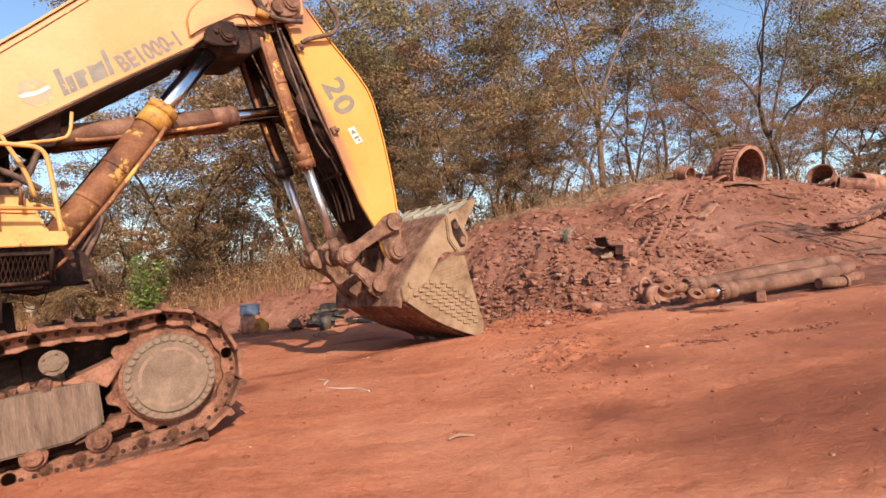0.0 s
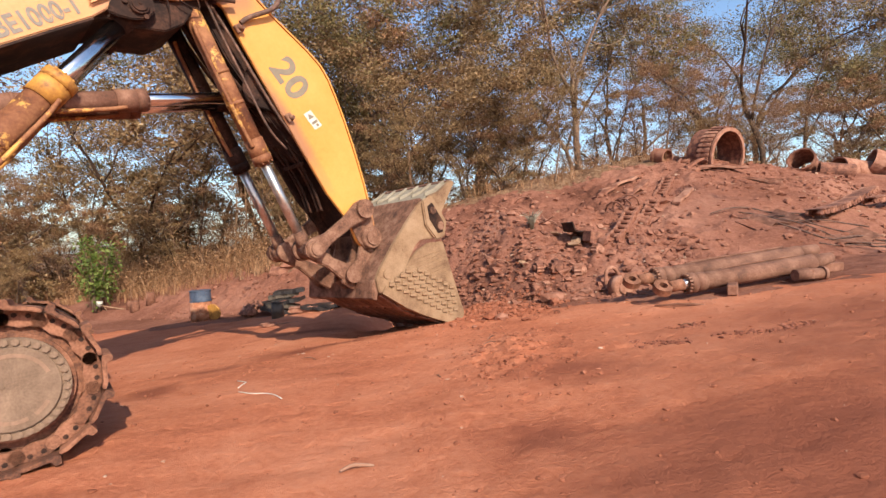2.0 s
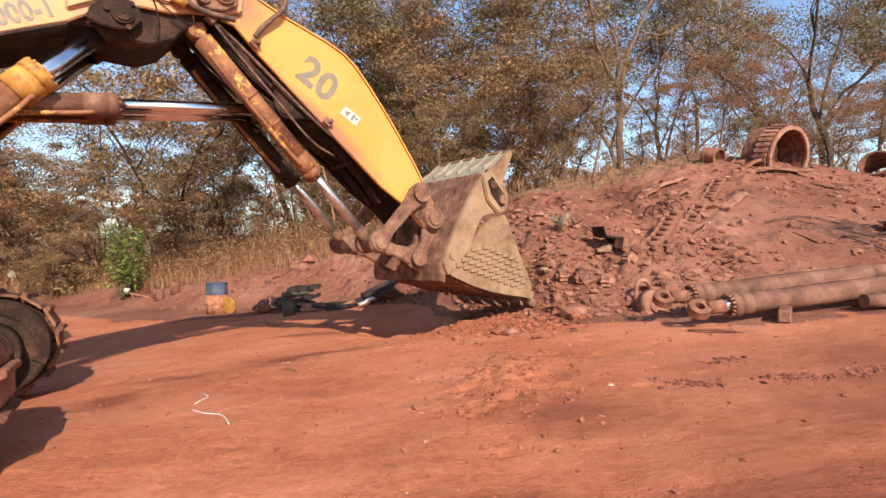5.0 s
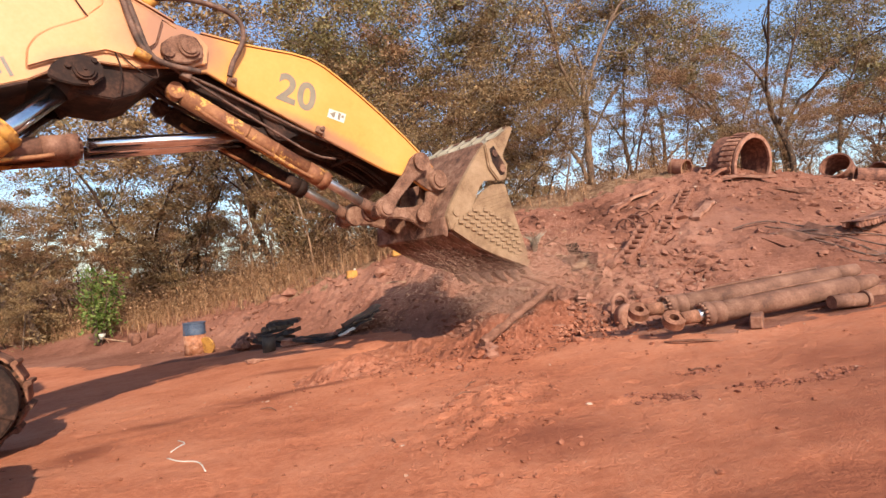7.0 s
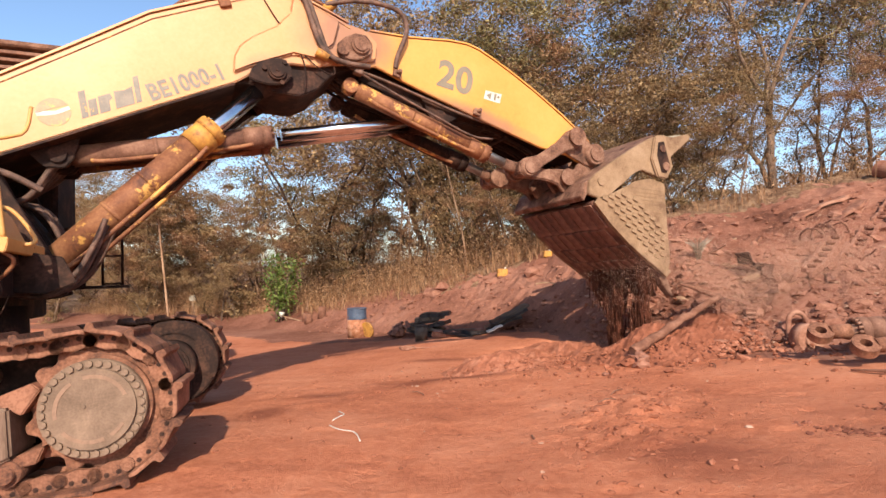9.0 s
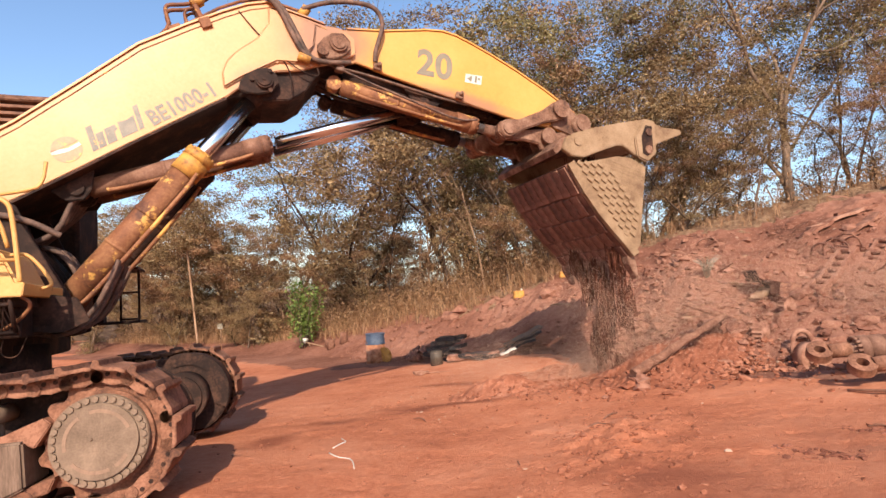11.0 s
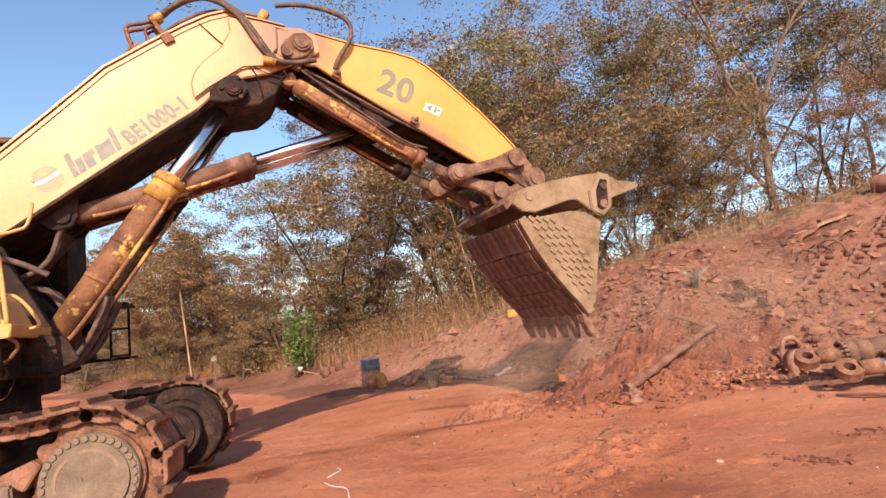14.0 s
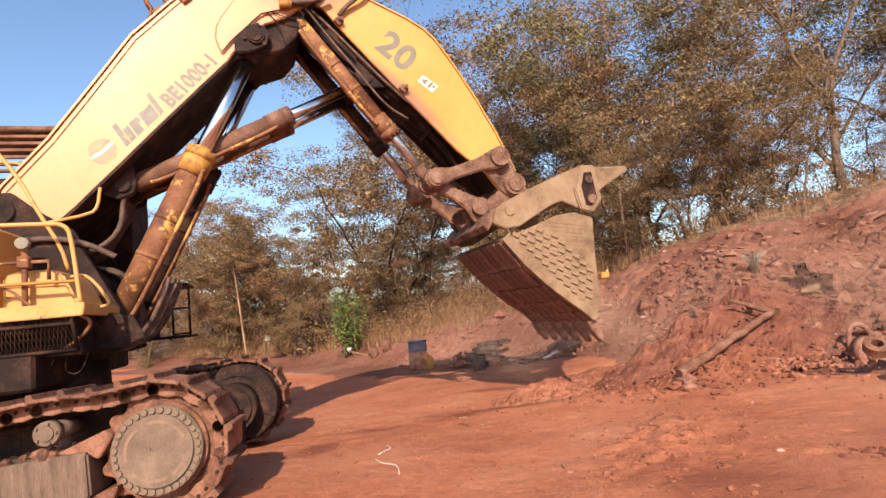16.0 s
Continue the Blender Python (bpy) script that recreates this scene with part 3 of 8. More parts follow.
def build_boom():
    bm = bmesh.new()
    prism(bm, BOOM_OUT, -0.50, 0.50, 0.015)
    boom = part("boom", bm, GREASE_AND_SHADE, excavator, "boom with dark underside")
    for y0, y1 in ((-0.575, -0.504), (0.504, 0.575)):
        bm = bmesh.new()
        prism(bm, PLATE_OUT, y0, y1, 0.012)
        part("side_plate", bm, BOOM_YELLOW, boom, "yellow painted boom side plate")
    bm = bmesh.new()
    top = BOOM_OUT[1:13]
    prism(bm, [(x, z + 0.004) for x, z in top] + [(x, z + 0.03) for x, z in top[::-1]], -0.60, 0.60)
    part("top_plate", bm, BOOM_YELLOW, boom, "yellow boom top plate")
    for dz in (0.06,):
        bm = bmesh.new()
        prism(bm, [(x, z - dz) for x, z in top] + [(x, z - dz - 0.009) for x, z in top[::-1]], -0.584, -0.576)
        part("edge_strip", bm, RUST, boom, "rusty weld seam below the boom edge")
    # bottom plate in near black: the underside's shade is part of its colour
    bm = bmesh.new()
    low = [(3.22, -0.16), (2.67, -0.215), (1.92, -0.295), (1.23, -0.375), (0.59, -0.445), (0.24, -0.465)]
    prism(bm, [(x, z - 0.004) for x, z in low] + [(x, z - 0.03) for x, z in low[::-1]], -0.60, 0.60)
    part("bottom_plate", bm, GREASE_AND_SHADE, boom, "boom bottom plate coloured dark for the shade beneath")
    for sx in (-1, 1):
        # cylinder pin boss
        bm = bmesh.new()
        y = sx * 0.60
        prism(bm, [(3.40, -0.14), (3.47, -0.04), (3.58, 0.02), (3.76, 0.045), (3.90, 0.0), (3.96, -0.12), (3.92, -0.24), (3.78, -0.31), (3.62, -0.28), (3.48, -0.21)], sx * 0.578, sx * 0.635, 0.012)
        rod(bm, (BOOM_PIN.x, sx * 0.56, BOOM_PIN.y), (BOOM_PIN.x, sx * 0.68, BOOM_PIN.y), 0.115, seg=28)
        rod(bm, (BOOM_PIN.x, sx * 0.68, BOOM_PIN.y), (BOOM_PIN.x, sx * 0.70, BOOM_PIN.y), 0.09, seg=28)
        rod(bm, (BOOM_PIN.x, sx * 0.70, BOOM_PIN.y), (BOOM_PIN.x, sx * 0.712, BOOM_PIN.y), 0.02, seg=10)
        for k in range(3):
            a = 0.6 + 2.1 * k
            rod(bm, (BOOM_PIN.x + 0.155 * math.cos(a), sx * 0.63, BOOM_PIN.y + 0.155 * math.sin(a)), (BOOM_PIN.x + 0.155 * math.cos(a), sx * 0.665, BOOM_PIN.y + 0.155 * math.sin(a)), 0.03, seg=8)
        part("pin_boss", bm, GREASE_AND_SHADE, boom, "dark greasy cylinder pin boss")
        # arm pivot boss
        bm = bmesh.new()
        prism(bm, [(4.64, -0.1), (4.66, 0.08), (4.80, 0.15), (4.95, 0.17), (5.09, 0.12), (5.14, -0.02), (5.07, -0.15), (4.9, -0.19), (4.74, -0.17)], sx * 0.578, sx * 0.65, 0.012)
        rod(bm, (BOOM_L, sx * 0.56, 0), (BOOM_L, sx * 0.69, 0), 0.125, seg=28)
        rod(bm, (BOOM_L, sx * 0.69, 0), (BOOM_L, sx * 0.71, 0), 0.095, seg=28)
        rod(bm, (4.70, sx * 0.6, -0.02), (4.70, sx * 0.68, -0.02), 0.075, seg=16)
        part("pivot_boss", bm, DUSTY, boom, "dust covered arm pivot boss")
        # raised boss swelling round the pin
        bm = bmesh.new()
        prism(bm, [(3.24, -0.05), (3.32, 0.16), (3.44, 0.28), (3.62, 0.36), (3.95, 0.44), (4.18, 0.58), (4.28, 0.78), (4.46, 0.66), (4.66, 0.50), (4.80, 0.36), (4.62, 0.08), (4.30, -0.06), (4.05, 0.05), (3.5, 0.0)], sx * 0.577, sx * 0.622, 0.03)
        part("doubler_plate", bm, BOOM_YELLOW, boom, "yellow reinforcing plate")
        bm = bmesh.new()
        for x0 in (ARM_CYL_BOOM.x,):
            for yy in (0.06, 0.36):
                prism(bm, [(x0 - 0.3, -0.36), (x0 - 0.16, -0.62), (x0 + 0.02, -0.68), (x0 + 0.14, -0.6), (x0 + 0.3, -0.34)], sx * yy - 0.025, sx * yy + 0.025, 0.01)
        rod(bm, (ARM_CYL_BOOM.x, sx * 0.0, ARM_CYL_BOOM.y), (ARM_CYL_BOOM.x, sx * 0.42, ARM_CYL_BOOM.y), 0.09)
        part("cylinder_bracket", bm, GREASE_AND_SHADE, boom, "greasy arm cylinder bracket")
    # hydraulic pipes on the top
    bm = bmesh.new()
    for y in (-0.46, -0.32):
        tube(bm, [(2.2, y, 0.76), (3.02, y, 0.92), (3.06, y, 1.20), (3.12, y, 1.26), (3.3, y, 1.20), (3.5, y, 1.18)], 0.026, 8, 2)
        tube(bm, [(3.24, y, 0.94), (3.26, y, 1.10), (3.36, y, 1.14), (3.46, y, 1.10)], 0.02, 8, 2)
    tube(bm, [(3.15, -0.46, 0.93), (3.9, -0.46, 1.06), (4.35, -0.46, 0.96), (4.76, -0.46, 0.64)], 0.022, 8, 1)
    box(bm, (2.98, -0.54, 0.90), (3.14, -0.26, 0.96), 0.01)
    box(bm, (3.40, -0.54, 0.80), (3.46, -0.26, 1.24), 0.01)
    box(bm, (3.36, -0.62, 0.76), (3.50, -0.58, 0.90), 0.01)
    box(bm, (4.38, -0.5, 0.78), (4.48, -0.3, 0.98), 0.01)
    part("steel_pipe", bm, RUST, boom, "rusty yellow hydraulic pipes on the boom top")
    bm = bmesh.new()
    tube(bm, [(3.50, -0.5, 1.18), (3.85, -0.55, 1.24), (4.2, -0.62, 1.14), (4.42, -0.66, 0.75), (4.40, -0.66, 0.35), (4.42, -0.66, 0.0), (4.6, -0.66, -0.18), (5.0, -0.62, -0.3)], 0.036, 10, 3)
    part("hydraulic_hose", bm, RUBBER, boom, "dusty black hydraulic hose")
    bm = bmesh.new()
    tube(bm, [(3.50, -0.38, 1.20), (3.88, -0.44, 1.29), (4.28, -0.52, 1.18), (4.48, -0.60, 0.78), (4.47, -0.64, 0.35), (4.47, -0.64, -0.02), (4.6, -0.62, -0.16)], 0.036, 10, 3)
    part("hydraulic_hose", bm, RUBBER, boom, "dusty black hydraulic hose")
    # fittings where the hoses meet the pipes
    for p, q, r in (((3.40, -0.5, 1.16), (3.56, -0.5, 1.19), 0.055), ((3.40, -0.38, 1.17), (3.56, -0.38, 1.21), 0.055), ((4.34, -0.66, 0.02), (4.46, -0.66, -0.10), 0.055), ((4.70, -0.46, 0.60), (4.84, -0.46, 0.68), 0.07)):
        bm = bmesh.new()
        rod(bm, p, q, r, seg=10)
        part("hose_fitting", bm, WORN_YELLOW, boom, "worn yellow hose fitting")
    bm = bmesh.new()
    tube(bm, [(3.9, -0.585, 0.86), (4.0, -0.6, 0.45), (4.12, -0.6, 0.2), (4.16, -0.6, -0.15), (4.02, -0.6, -0.42)], 0.008, 6, 2)
    tube(bm, [(4.14, -0.6, 0.1), (4.3, -0.61, -0.2), (4.5, -0.6, -0.34), (4.52, -0.6, -0.2)], 0.008, 6, 2)
    part("wire", bm, GREASE_AND_SHADE, boom, "loose dark wire")
    for y in (-0.30, -0.16, -0.02, 0.14, 0.30, 0.42):
        bm = bmesh.new()
        tube(bm, [(-0.15, y, -0.45), (0.2, y + 0.02, -0.82 - 0.2 * abs(y)), (0.7, y, -0.86 + 0.3 * y), (1.05, y - 0.02, -0.62), (1.3, y, -0.40)], 0.034, 8, 2)
        part("hydraulic_hose", bm, RUBBER, boom, "sagging dark hydraulic hose")
    return boom


def lettering(text, size, m, mat, parent, name, label, bold=0.004):
    cu = bpy.data.curves.new(name, "FONT")
    cu.body, cu.size, cu.extrude, cu.align_x, cu.align_y = text, size, 0.0015, "CENTER", "CENTER"
    cu.space_character, cu.offset = 1.05, bold
    tmp = bpy.data.objects.new(name, cu)
    me = bpy.data.meshes.new_from_object(tmp)
    bpy.data.objects.remove(tmp)
    me.materials.append(mat)
    ob = new(name, me)
    ob.parent = parent
    ob.matrix_basis = m
    tagged(ob, label)
    return ob


def side_text(x, z, y, a=0.0, sx=1.0, shear=0.0):
    return Matrix.Translation((x, y, z)) @ Matrix.Rotation(radians(90), 4, "X") @ Matrix.Rotation(radians(a), 4, "Z") @ Matrix.Diagonal((sx, 1, 1, 1))


boom = build_boom()
lettering("BE1000-1", 0.275, side_text(2.70, -0.055, -0.5785, 6.5, 0.82), LOGO_GREY, boom, "model_lettering", "faded grey model lettering", 0.009)


def build_logo():
    def place(x, z):
        # along the slope of the printing, letters leaning forward
        return (x + 0.04 + 0.16 * z, z - 0.075 + 0.10 * (x - 1.85))

    for pts in ([(1.50, -0.13), (1.57, -0.13), (1.57, 0.17), (1.50, 0.17)], [(1.585, -0.13), (1.67, -0.13), (1.67, 0.05), (1.585, 0.05)],
                [(1.69, -0.13), (1.80, -0.13), (1.80, -0.02), (1.84, 0.0), (1.82, 0.06), (1.69, 0.06)],
                [(1.86, -0.13), (2.06, -0.13), (2.06, 0.07), (1.97, 0.05), (1.86, 0.07)], [(2.08, -0.13), (2.14, -0.13), (2.14, 0.17), (2.08, 0.17)]):
        bm = bmesh.new()
        prism(bm, [place(x, z) for x, z in pts], -0.5785, -0.5765)
        part("maker_mark", bm, LOGO_GREY, boom, "faded grey plain shape")
    cx, cz = 1.28, -0.11
    for a0, a1 in ((0.35, 3.0), (3.35, 6.15)):
        bm = bmesh.new()
        prism(bm, [(cx + 0.165 * math.cos(a), cz + 0.155 * math.sin(a)) for a in np.linspace(a0, a1, 16)], -0.5785, -0.5765)
        part("round_mark", bm, LOGO_RED, boom, "faded red half of a round mark")
    bm = bmesh.new()
    prism(bm, [(cx - 0.165, cz + 0.045), (cx + 0.02, cz + 0.01), (cx + 0.155, cz + 0.035), (cx + 0.165, cz - 0.005), (cx + 0.02, cz - 0.035), (cx - 0.165, cz - 0.012)], -0.5785, -0.5765)
    part("round_mark", bm, WHITE, boom, "white stripe across the round mark")


build_logo()

# arm
ARM_OUT = [(-0.26, -0.02), (-0.17, 0.22), (0.10, 0.32), (0.66, 0.47), (1.27, 0.69), (1.55, 0.76), (1.78, 0.76), (2.05, 0.71), (2.40, 0.63), (2.87, 0.50), (3.42, 0.32), (3.80, 0.17), (4.05, 0.06), (4.30, -0.02), (4.36, -0.16), (4.24, -0.32), (4.05, -0.34), (3.70, -0.28), (3.17, -0.33), (2.20, -0.28), (1.30, -0.22), (0.75, -0.18), (0.31, -0.13), (0.10, -0.24), (-0.12, -0.22)]


def build_arm():
    bm = bmesh.new()
    web = [(0.1, 0.26), (0.66, 0.42), (1.27, 0.64), (1.6, 0.71), (2.05, 0.66), (2.87, 0.45), (3.42, 0.27), (4.0, 0.02), (4.05, -0.2), (3.3, -0.08), (2.2, 0.02), (1.3, 0.1), (0.4, 0.05)]
    prism(bm, web, -0.43, 0.43, 0.01)
    arm = part("arm", bm, GREASE_AND_SHADE, excavator, "dark oily inner web of the arm")
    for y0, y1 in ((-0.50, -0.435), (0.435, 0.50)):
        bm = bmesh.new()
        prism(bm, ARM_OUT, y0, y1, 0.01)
        # the far plate gets a dark colour in place of shade
        part("side_plate", bm, YELLOW if y0 < 0 else GREASE_AND_SHADE, arm, "yellow painted arm side plate" if y0 < 0 else "far arm side plate, its shade put into the colour")
    bm = bmesh.new()
    top = ARM_OUT[2:13]
    prism(bm, [(x, z + 0.003) for x, z in top] + [(x, z + 0.026) for x, z in top[::-1]], -0.52, 0.52)
    part("top_plate", bm, YELLOW, arm, "yellow arm top plate")
    for sy in (-1, 1):
        bm = bmesh.new()
        rod(bm, (0, sy * 0.43, 0), (0, sy * 0.56, 0), 0.17, seg=24)
        part("pivot_sleeve", bm, DUSTY, arm, "dusty pivot sleeve")
        bm = bmesh.new()
        rod(bm, (ARM_L, sy * 0.42, 0), (ARM_L, sy * 0.66, 0), 0.125, seg=24)
        rod(bm, (ARM_L, sy * 0.66, 0), (ARM_L, sy * 0.70, 0), 0.15, seg=24)
        part("link_pin", bm, DUSTY, arm, "dust covered link pin")
        bm = bmesh.new()
        prism(bm, [(1.05, -0.2), (1.3, -0.5), (1.45, -0.55), (1.58, -0.48), (1.85, -0.2)], sy * 0.36 - 0.03, sy * 0.36 + 0.03, 0.01)
        rod(bm, (ARM_CYL_ARM.x, sy * 0.03, ARM_CYL_ARM.y), (ARM_CYL_ARM.x, sy * 0.42, ARM_CYL_ARM.y), 0.09)
        part("cylinder_bracket", bm, GREASE_AND_SHADE, arm, "greasy cylinder bracket")
        for xx, zz in ((0.62, -0.12), (1.95, -0.2)):
            bm = bmesh.new()
            box(bm, (xx - 0.06, sy * 0.5, zz - 0.05), (xx + 0.06, sy * 0.56, zz + 0.05), 0.01)
            rod(bm, (xx, sy * 0.53, zz), (xx + 0.02, sy * 0.61, zz + 0.03), 0.03, seg=8)
            part("pipe_clip", bm, DUSTY, arm, "rusty pipe clip")
        bm = bmesh.new()
        rod(bm, (TIP.x, sy * 0.36, TIP.y), (TIP.x, sy * 0.62, TIP.y), 0.17, seg=24)
        rod(bm, (TIP.x, sy * 0.62, TIP.y), (TIP.x, sy * 0.65, TIP.y), 0.12, seg=24)
        part("bucket_pin", bm, DUSTY, arm, "dusty bucket pin")
        bm = bmesh.new()
        prism(bm, [(3.62, -0.27), (3.60, 0.02), (3.74, 0.18), (4.05, 0.055), (4.30, -0.025), (4.355, -0.16), (4.24, -0.315), (4.05, -0.335)], *sorted((sy * 0.503, sy * 0.53)), 0.008)
        part("tip_plate", bm, DUSTY, arm, "dust caked arm tip plate")
    bm = bmesh.new()
    for y, r in ((-0.22, 0.024), (-0.12, 0.024), (0.10, 0.024), (0.2, 0.024)):
        tube(bm, [(0.25, y, -0.12), (0.8, y, -0.2), (2.0, y, -0.3), (2.9, y, -0.28), (3.4, y, -0.42)], r, 8, 2)
    for xx in (0.7, 1.2, 1.7, 2.2, 2.6):
        box(bm, (xx, -0.30, -0.32), (xx + 0.05, 0.28, -0.27), 0.0)
    part("steel_pipe", bm, GREASE_AND_SHADE, arm, "oily pipes under the arm")
    bm = bmesh.new()
    tube(bm, [(-0.56, -0.5, 0.42), (-0.25, -0.55, 0.62), (0.19, -0.6, 0.74), (0.48, -0.62, 0.72), (0.60, -0.62, 0.5), (0.57, -0.60, 0.25), (0.55, -0.57, 0.08), (0.57, -0.55, -0.06)], 0.034, 10, 3)
    part("hydraulic_hose", bm, RUBBER, arm, "dusty looped hydraulic hose")
    bm = bmesh.new()
    tube(bm, [(-0.3, -0.56, -0.28), (0.05, -0.56, -0.32), (0.6, -0.56, -0.42), (1.3, -0.57, -0.52), (1.95, -0.57, -0.62), (2.3, -0.5, -0.5)], 0.018, 8, 2)
    tube(bm, [(-0.2, -0.46, -0.3), (0.3, -0.46, -0.25), (0.9, -0.47, -0.27), (1.9, -0.45, -0.3), (2.5, -0.44, -0.22)], 0.022, 8, 2)
    box(bm, (0.02, -0.62, -0.37), (0.14, -0.5, -0.27), 0.01)
    part("feed_pipe", bm, RUBBER, arm, "dusty dark feed pipe")
    bm = bmesh.new()
    prism(bm, [(0.12, -0.06), (1.7, -0.16), (2.6, -0.14), (2.6, -0.26), (1.75, -0.36), (0.9, -0.40), (0.16, -0.34)], -0.30, 0.34, 0.02)
    part("lower_web", bm, GREASE_AND_SHADE, arm, "black oily lower web of the arm")
    for k in range(5):
        bm = bmesh.new()
        y = -0.24 + 0.13 * k
        tube(bm, [(-0.42, y, -0.30), (0.1, y + 0.02, -0.46 - 0.03 * (k % 3)), (0.7, y, -0.50), (1.3, y - 0.02, -0.46 - 0.03 * (k % 2)), (1.9, y, -0.34)], 0.026, 8, 2)
        part("hydraulic_hose", bm, GREASE_AND_SHADE, arm, "black oily hose under the arm")
    return arm


arm = build_arm()
lettering("20", 0.56, side_text(1.50, 0.175, -0.5025, 5.0, 1.0), INK, arm, "number_lettering", "dark grey painted number 20", 0.018)


def build_sticker():
    bm = bmesh.new()
    prism(bm, [(2.02, 0.06), (2.30, 0.09), (2.30, 0.24), (2.02, 0.20)], -0.5030, -0.5015)
    ob = part("sticker", bm, WHITE, arm, "small white sticker with grey shapes")
    bm = bmesh.new()
    prism(bm, [(2.05, 0.13), (2.13, 0.20), (2.13, 0.085)], -0.5042, -0.5032)
    prism(bm, [(2.18, 0.10), (2.22, 0.10), (2.22, 0.21), (2.18, 0.21)], -0.5042, -0.5032)
    prism(bm, [(2.235, 0.15), (2.275, 0.16), (2.275, 0.20), (2.235, 0.19)], -0.5042, -0.5032)
    part("sticker_print", bm, INK, ob)


build_sticker()


# hydraulic cylinders: barrel and rod keyed apart
def make_cylinder(name, length, r, rr, rod_len, y, barrel_mat, rod_mat, label, collar_mat=None):
    bm = bmesh.new()
    rod(bm, (0.12, 0, 0), (length, 0, 0), r, seg=32)
    rod(bm, (0.10, 0, 0), (0.20, 0, 0), r * 0.8, r, seg=32)
    rod(bm, (0, -r * 0.7, 0), (0, r * 0.7, 0), r * 0.85, seg=24)
    for k in (0.42, 0.62):
        rod(bm, (length * k, 0, 0), (length * k + 0.05, 0, 0), r * 1.05, seg=32)
    barrel = part(name + "_barrel", bm, barrel_mat, excavator, label, True)
    for p in barrel.data.polygons:
        p.use_smooth = len(p.vertices) == 4
    bm = bmesh.new()
    rod(bm, (length - 0.30, 0, 0), (length, 0, 0), r * 1.12, seg=32)
    rod(bm, (length - 0.06, 0, 0), (length + 0.05, 0, 0), r * 1.16, seg=32)
    rod(bm, (length + 0.05, 0, 0), (length + 0.09, 0, 0), r * 0.75, seg=24)
    for k in range(10):
        a = 2 * math.pi * k / 10
        rod(bm, (length + 0.045, r * math.cos(a), r * math.sin(a)), (length + 0.075, r * math.cos(a), r * math.sin(a)), 0.018, seg=6)
    part("gland", bm, collar_mat or barrel_mat, barrel, "worn cylinder gland")
    bm = bmesh.new()
    tube(bm, [(0.3, -r * 0.9, -r * 0.75), (0.5, -r * 0.95, -r * 1.0), (length - 0.45, -r * 0.9, -r * 1.0), (length - 0.2, -r * 0.8, -r * 0.8)], 0.028, 8, 2)
    part("oil_pipe", bm, RUST, barrel, "rusty oil pipe along the cylinder")
    bm = bmesh.new()
    rod(bm, (-rod_len, 0, 0), (-0.15, 0, 0), rr, seg=32)
    shaft = part(name + "_rod", bm, rod_mat, excavator, "polished chrome cylinder rod")
    bm = bmesh.new()
    rod(bm, (0, -rr * 1.3, 0), (0, rr * 1.3, 0), rr * 1.75, seg=24)
    rod(bm, (-0.30, 0, 0), (-0.05, 0, 0), rr * 1.15, rr * 1.5, seg=24)
    part("rod_eye", bm, DUSTY if "bucket" in name else GREASE_AND_SHADE, shaft, "dirty rod end eye")
    return barrel, shaft, y


CYLS = {}
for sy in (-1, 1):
    # far-side boom and bucket barrels are darker copies, shade put into their colour
    CYLS["boom", sy] = make_cylinder("boom_cylinder", 2.60, 0.168, 0.105, 2.2, sy * 0.40, RUST if sy < 0 else GREASE_AND_SHADE, CHROME, "rusty yellow boom cylinder barrel" if sy < 0 else "far boom cylinder barrel coloured dark for shade", WORN_YELLOW if sy < 0 else GREASE_AND_SHADE)
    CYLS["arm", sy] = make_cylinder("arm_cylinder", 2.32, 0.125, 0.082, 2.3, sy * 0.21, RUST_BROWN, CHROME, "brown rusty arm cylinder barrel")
    CYLS["bucket", sy] = make_cylinder("bucket_cylinder", 2.22, 0.122, 0.070, 1.6, sy * 0.38, RUST if sy < 0 else GREASE_AND_SHADE, CHROME_DULL, "rusty yellow bucket cylinder barrel" if sy < 0 else "far bucket cylinder barrel coloured dark for shade")


# rocker and push links
def build_links():
    out = {}
    for sy in (-1, 1):
        bm = bmesh.new()
        y0, y1 = sy * 0.53, sy * 0.64
        prism(bm, [(-0.16, 0.02), (-0.08, 0.15), (0.06, 0.16), (0.35, 0.11), (0.8, 0.10), (1.02, 0.15), (1.18, 0.14), (1.25, 0.0), (1.18, -0.14), (1.02, -0.15), (0.8, -0.08), (0.35, -0.09), (0.06, -0.15), (-0.1, -0.13)], y0, y1, 0.02)
        rod(bm, (LINK_A, sy * 0.28, 0), (LINK_A, sy * 0.70, 0), 0.13, seg=24)
        rod(bm, (LINK_A, sy * 0.69, 0), (LINK_A, sy * 0.73, 0), 0.10, seg=24)
        rod(bm, (LINK_A, sy * 0.20, 0), (LINK_A, sy * 0.30, 0), 0.16, seg=24)
        out["rocker", sy] = part("rocker_link", bm, DUSTY, excavator, "dust covered rocker link", False)
        bm = bmesh.new()
        y0, y1 = sy * 0.40, sy * 0.50
        prism(bm, [(-0.14, 0.0), (-0.06, 0.13), (0.1, 0.12), (0.4, 0.08), (0.68, 0.13), (0.84, 0.14), (0.95, 0.0), (0.84, -0.14), (0.68, -0.13), (0.4, -0.09), (0.1, -0.12), (-0.08, -0.12)], y0, y1, 0.02)
        out["push", sy] = part("push_link", bm, DUSTY, excavator, "dust covered push link")
    return out


LINKS = build_links()

# bucket: rear part with beams and spill plate, and the bowl that hinges open
BW = 1.02


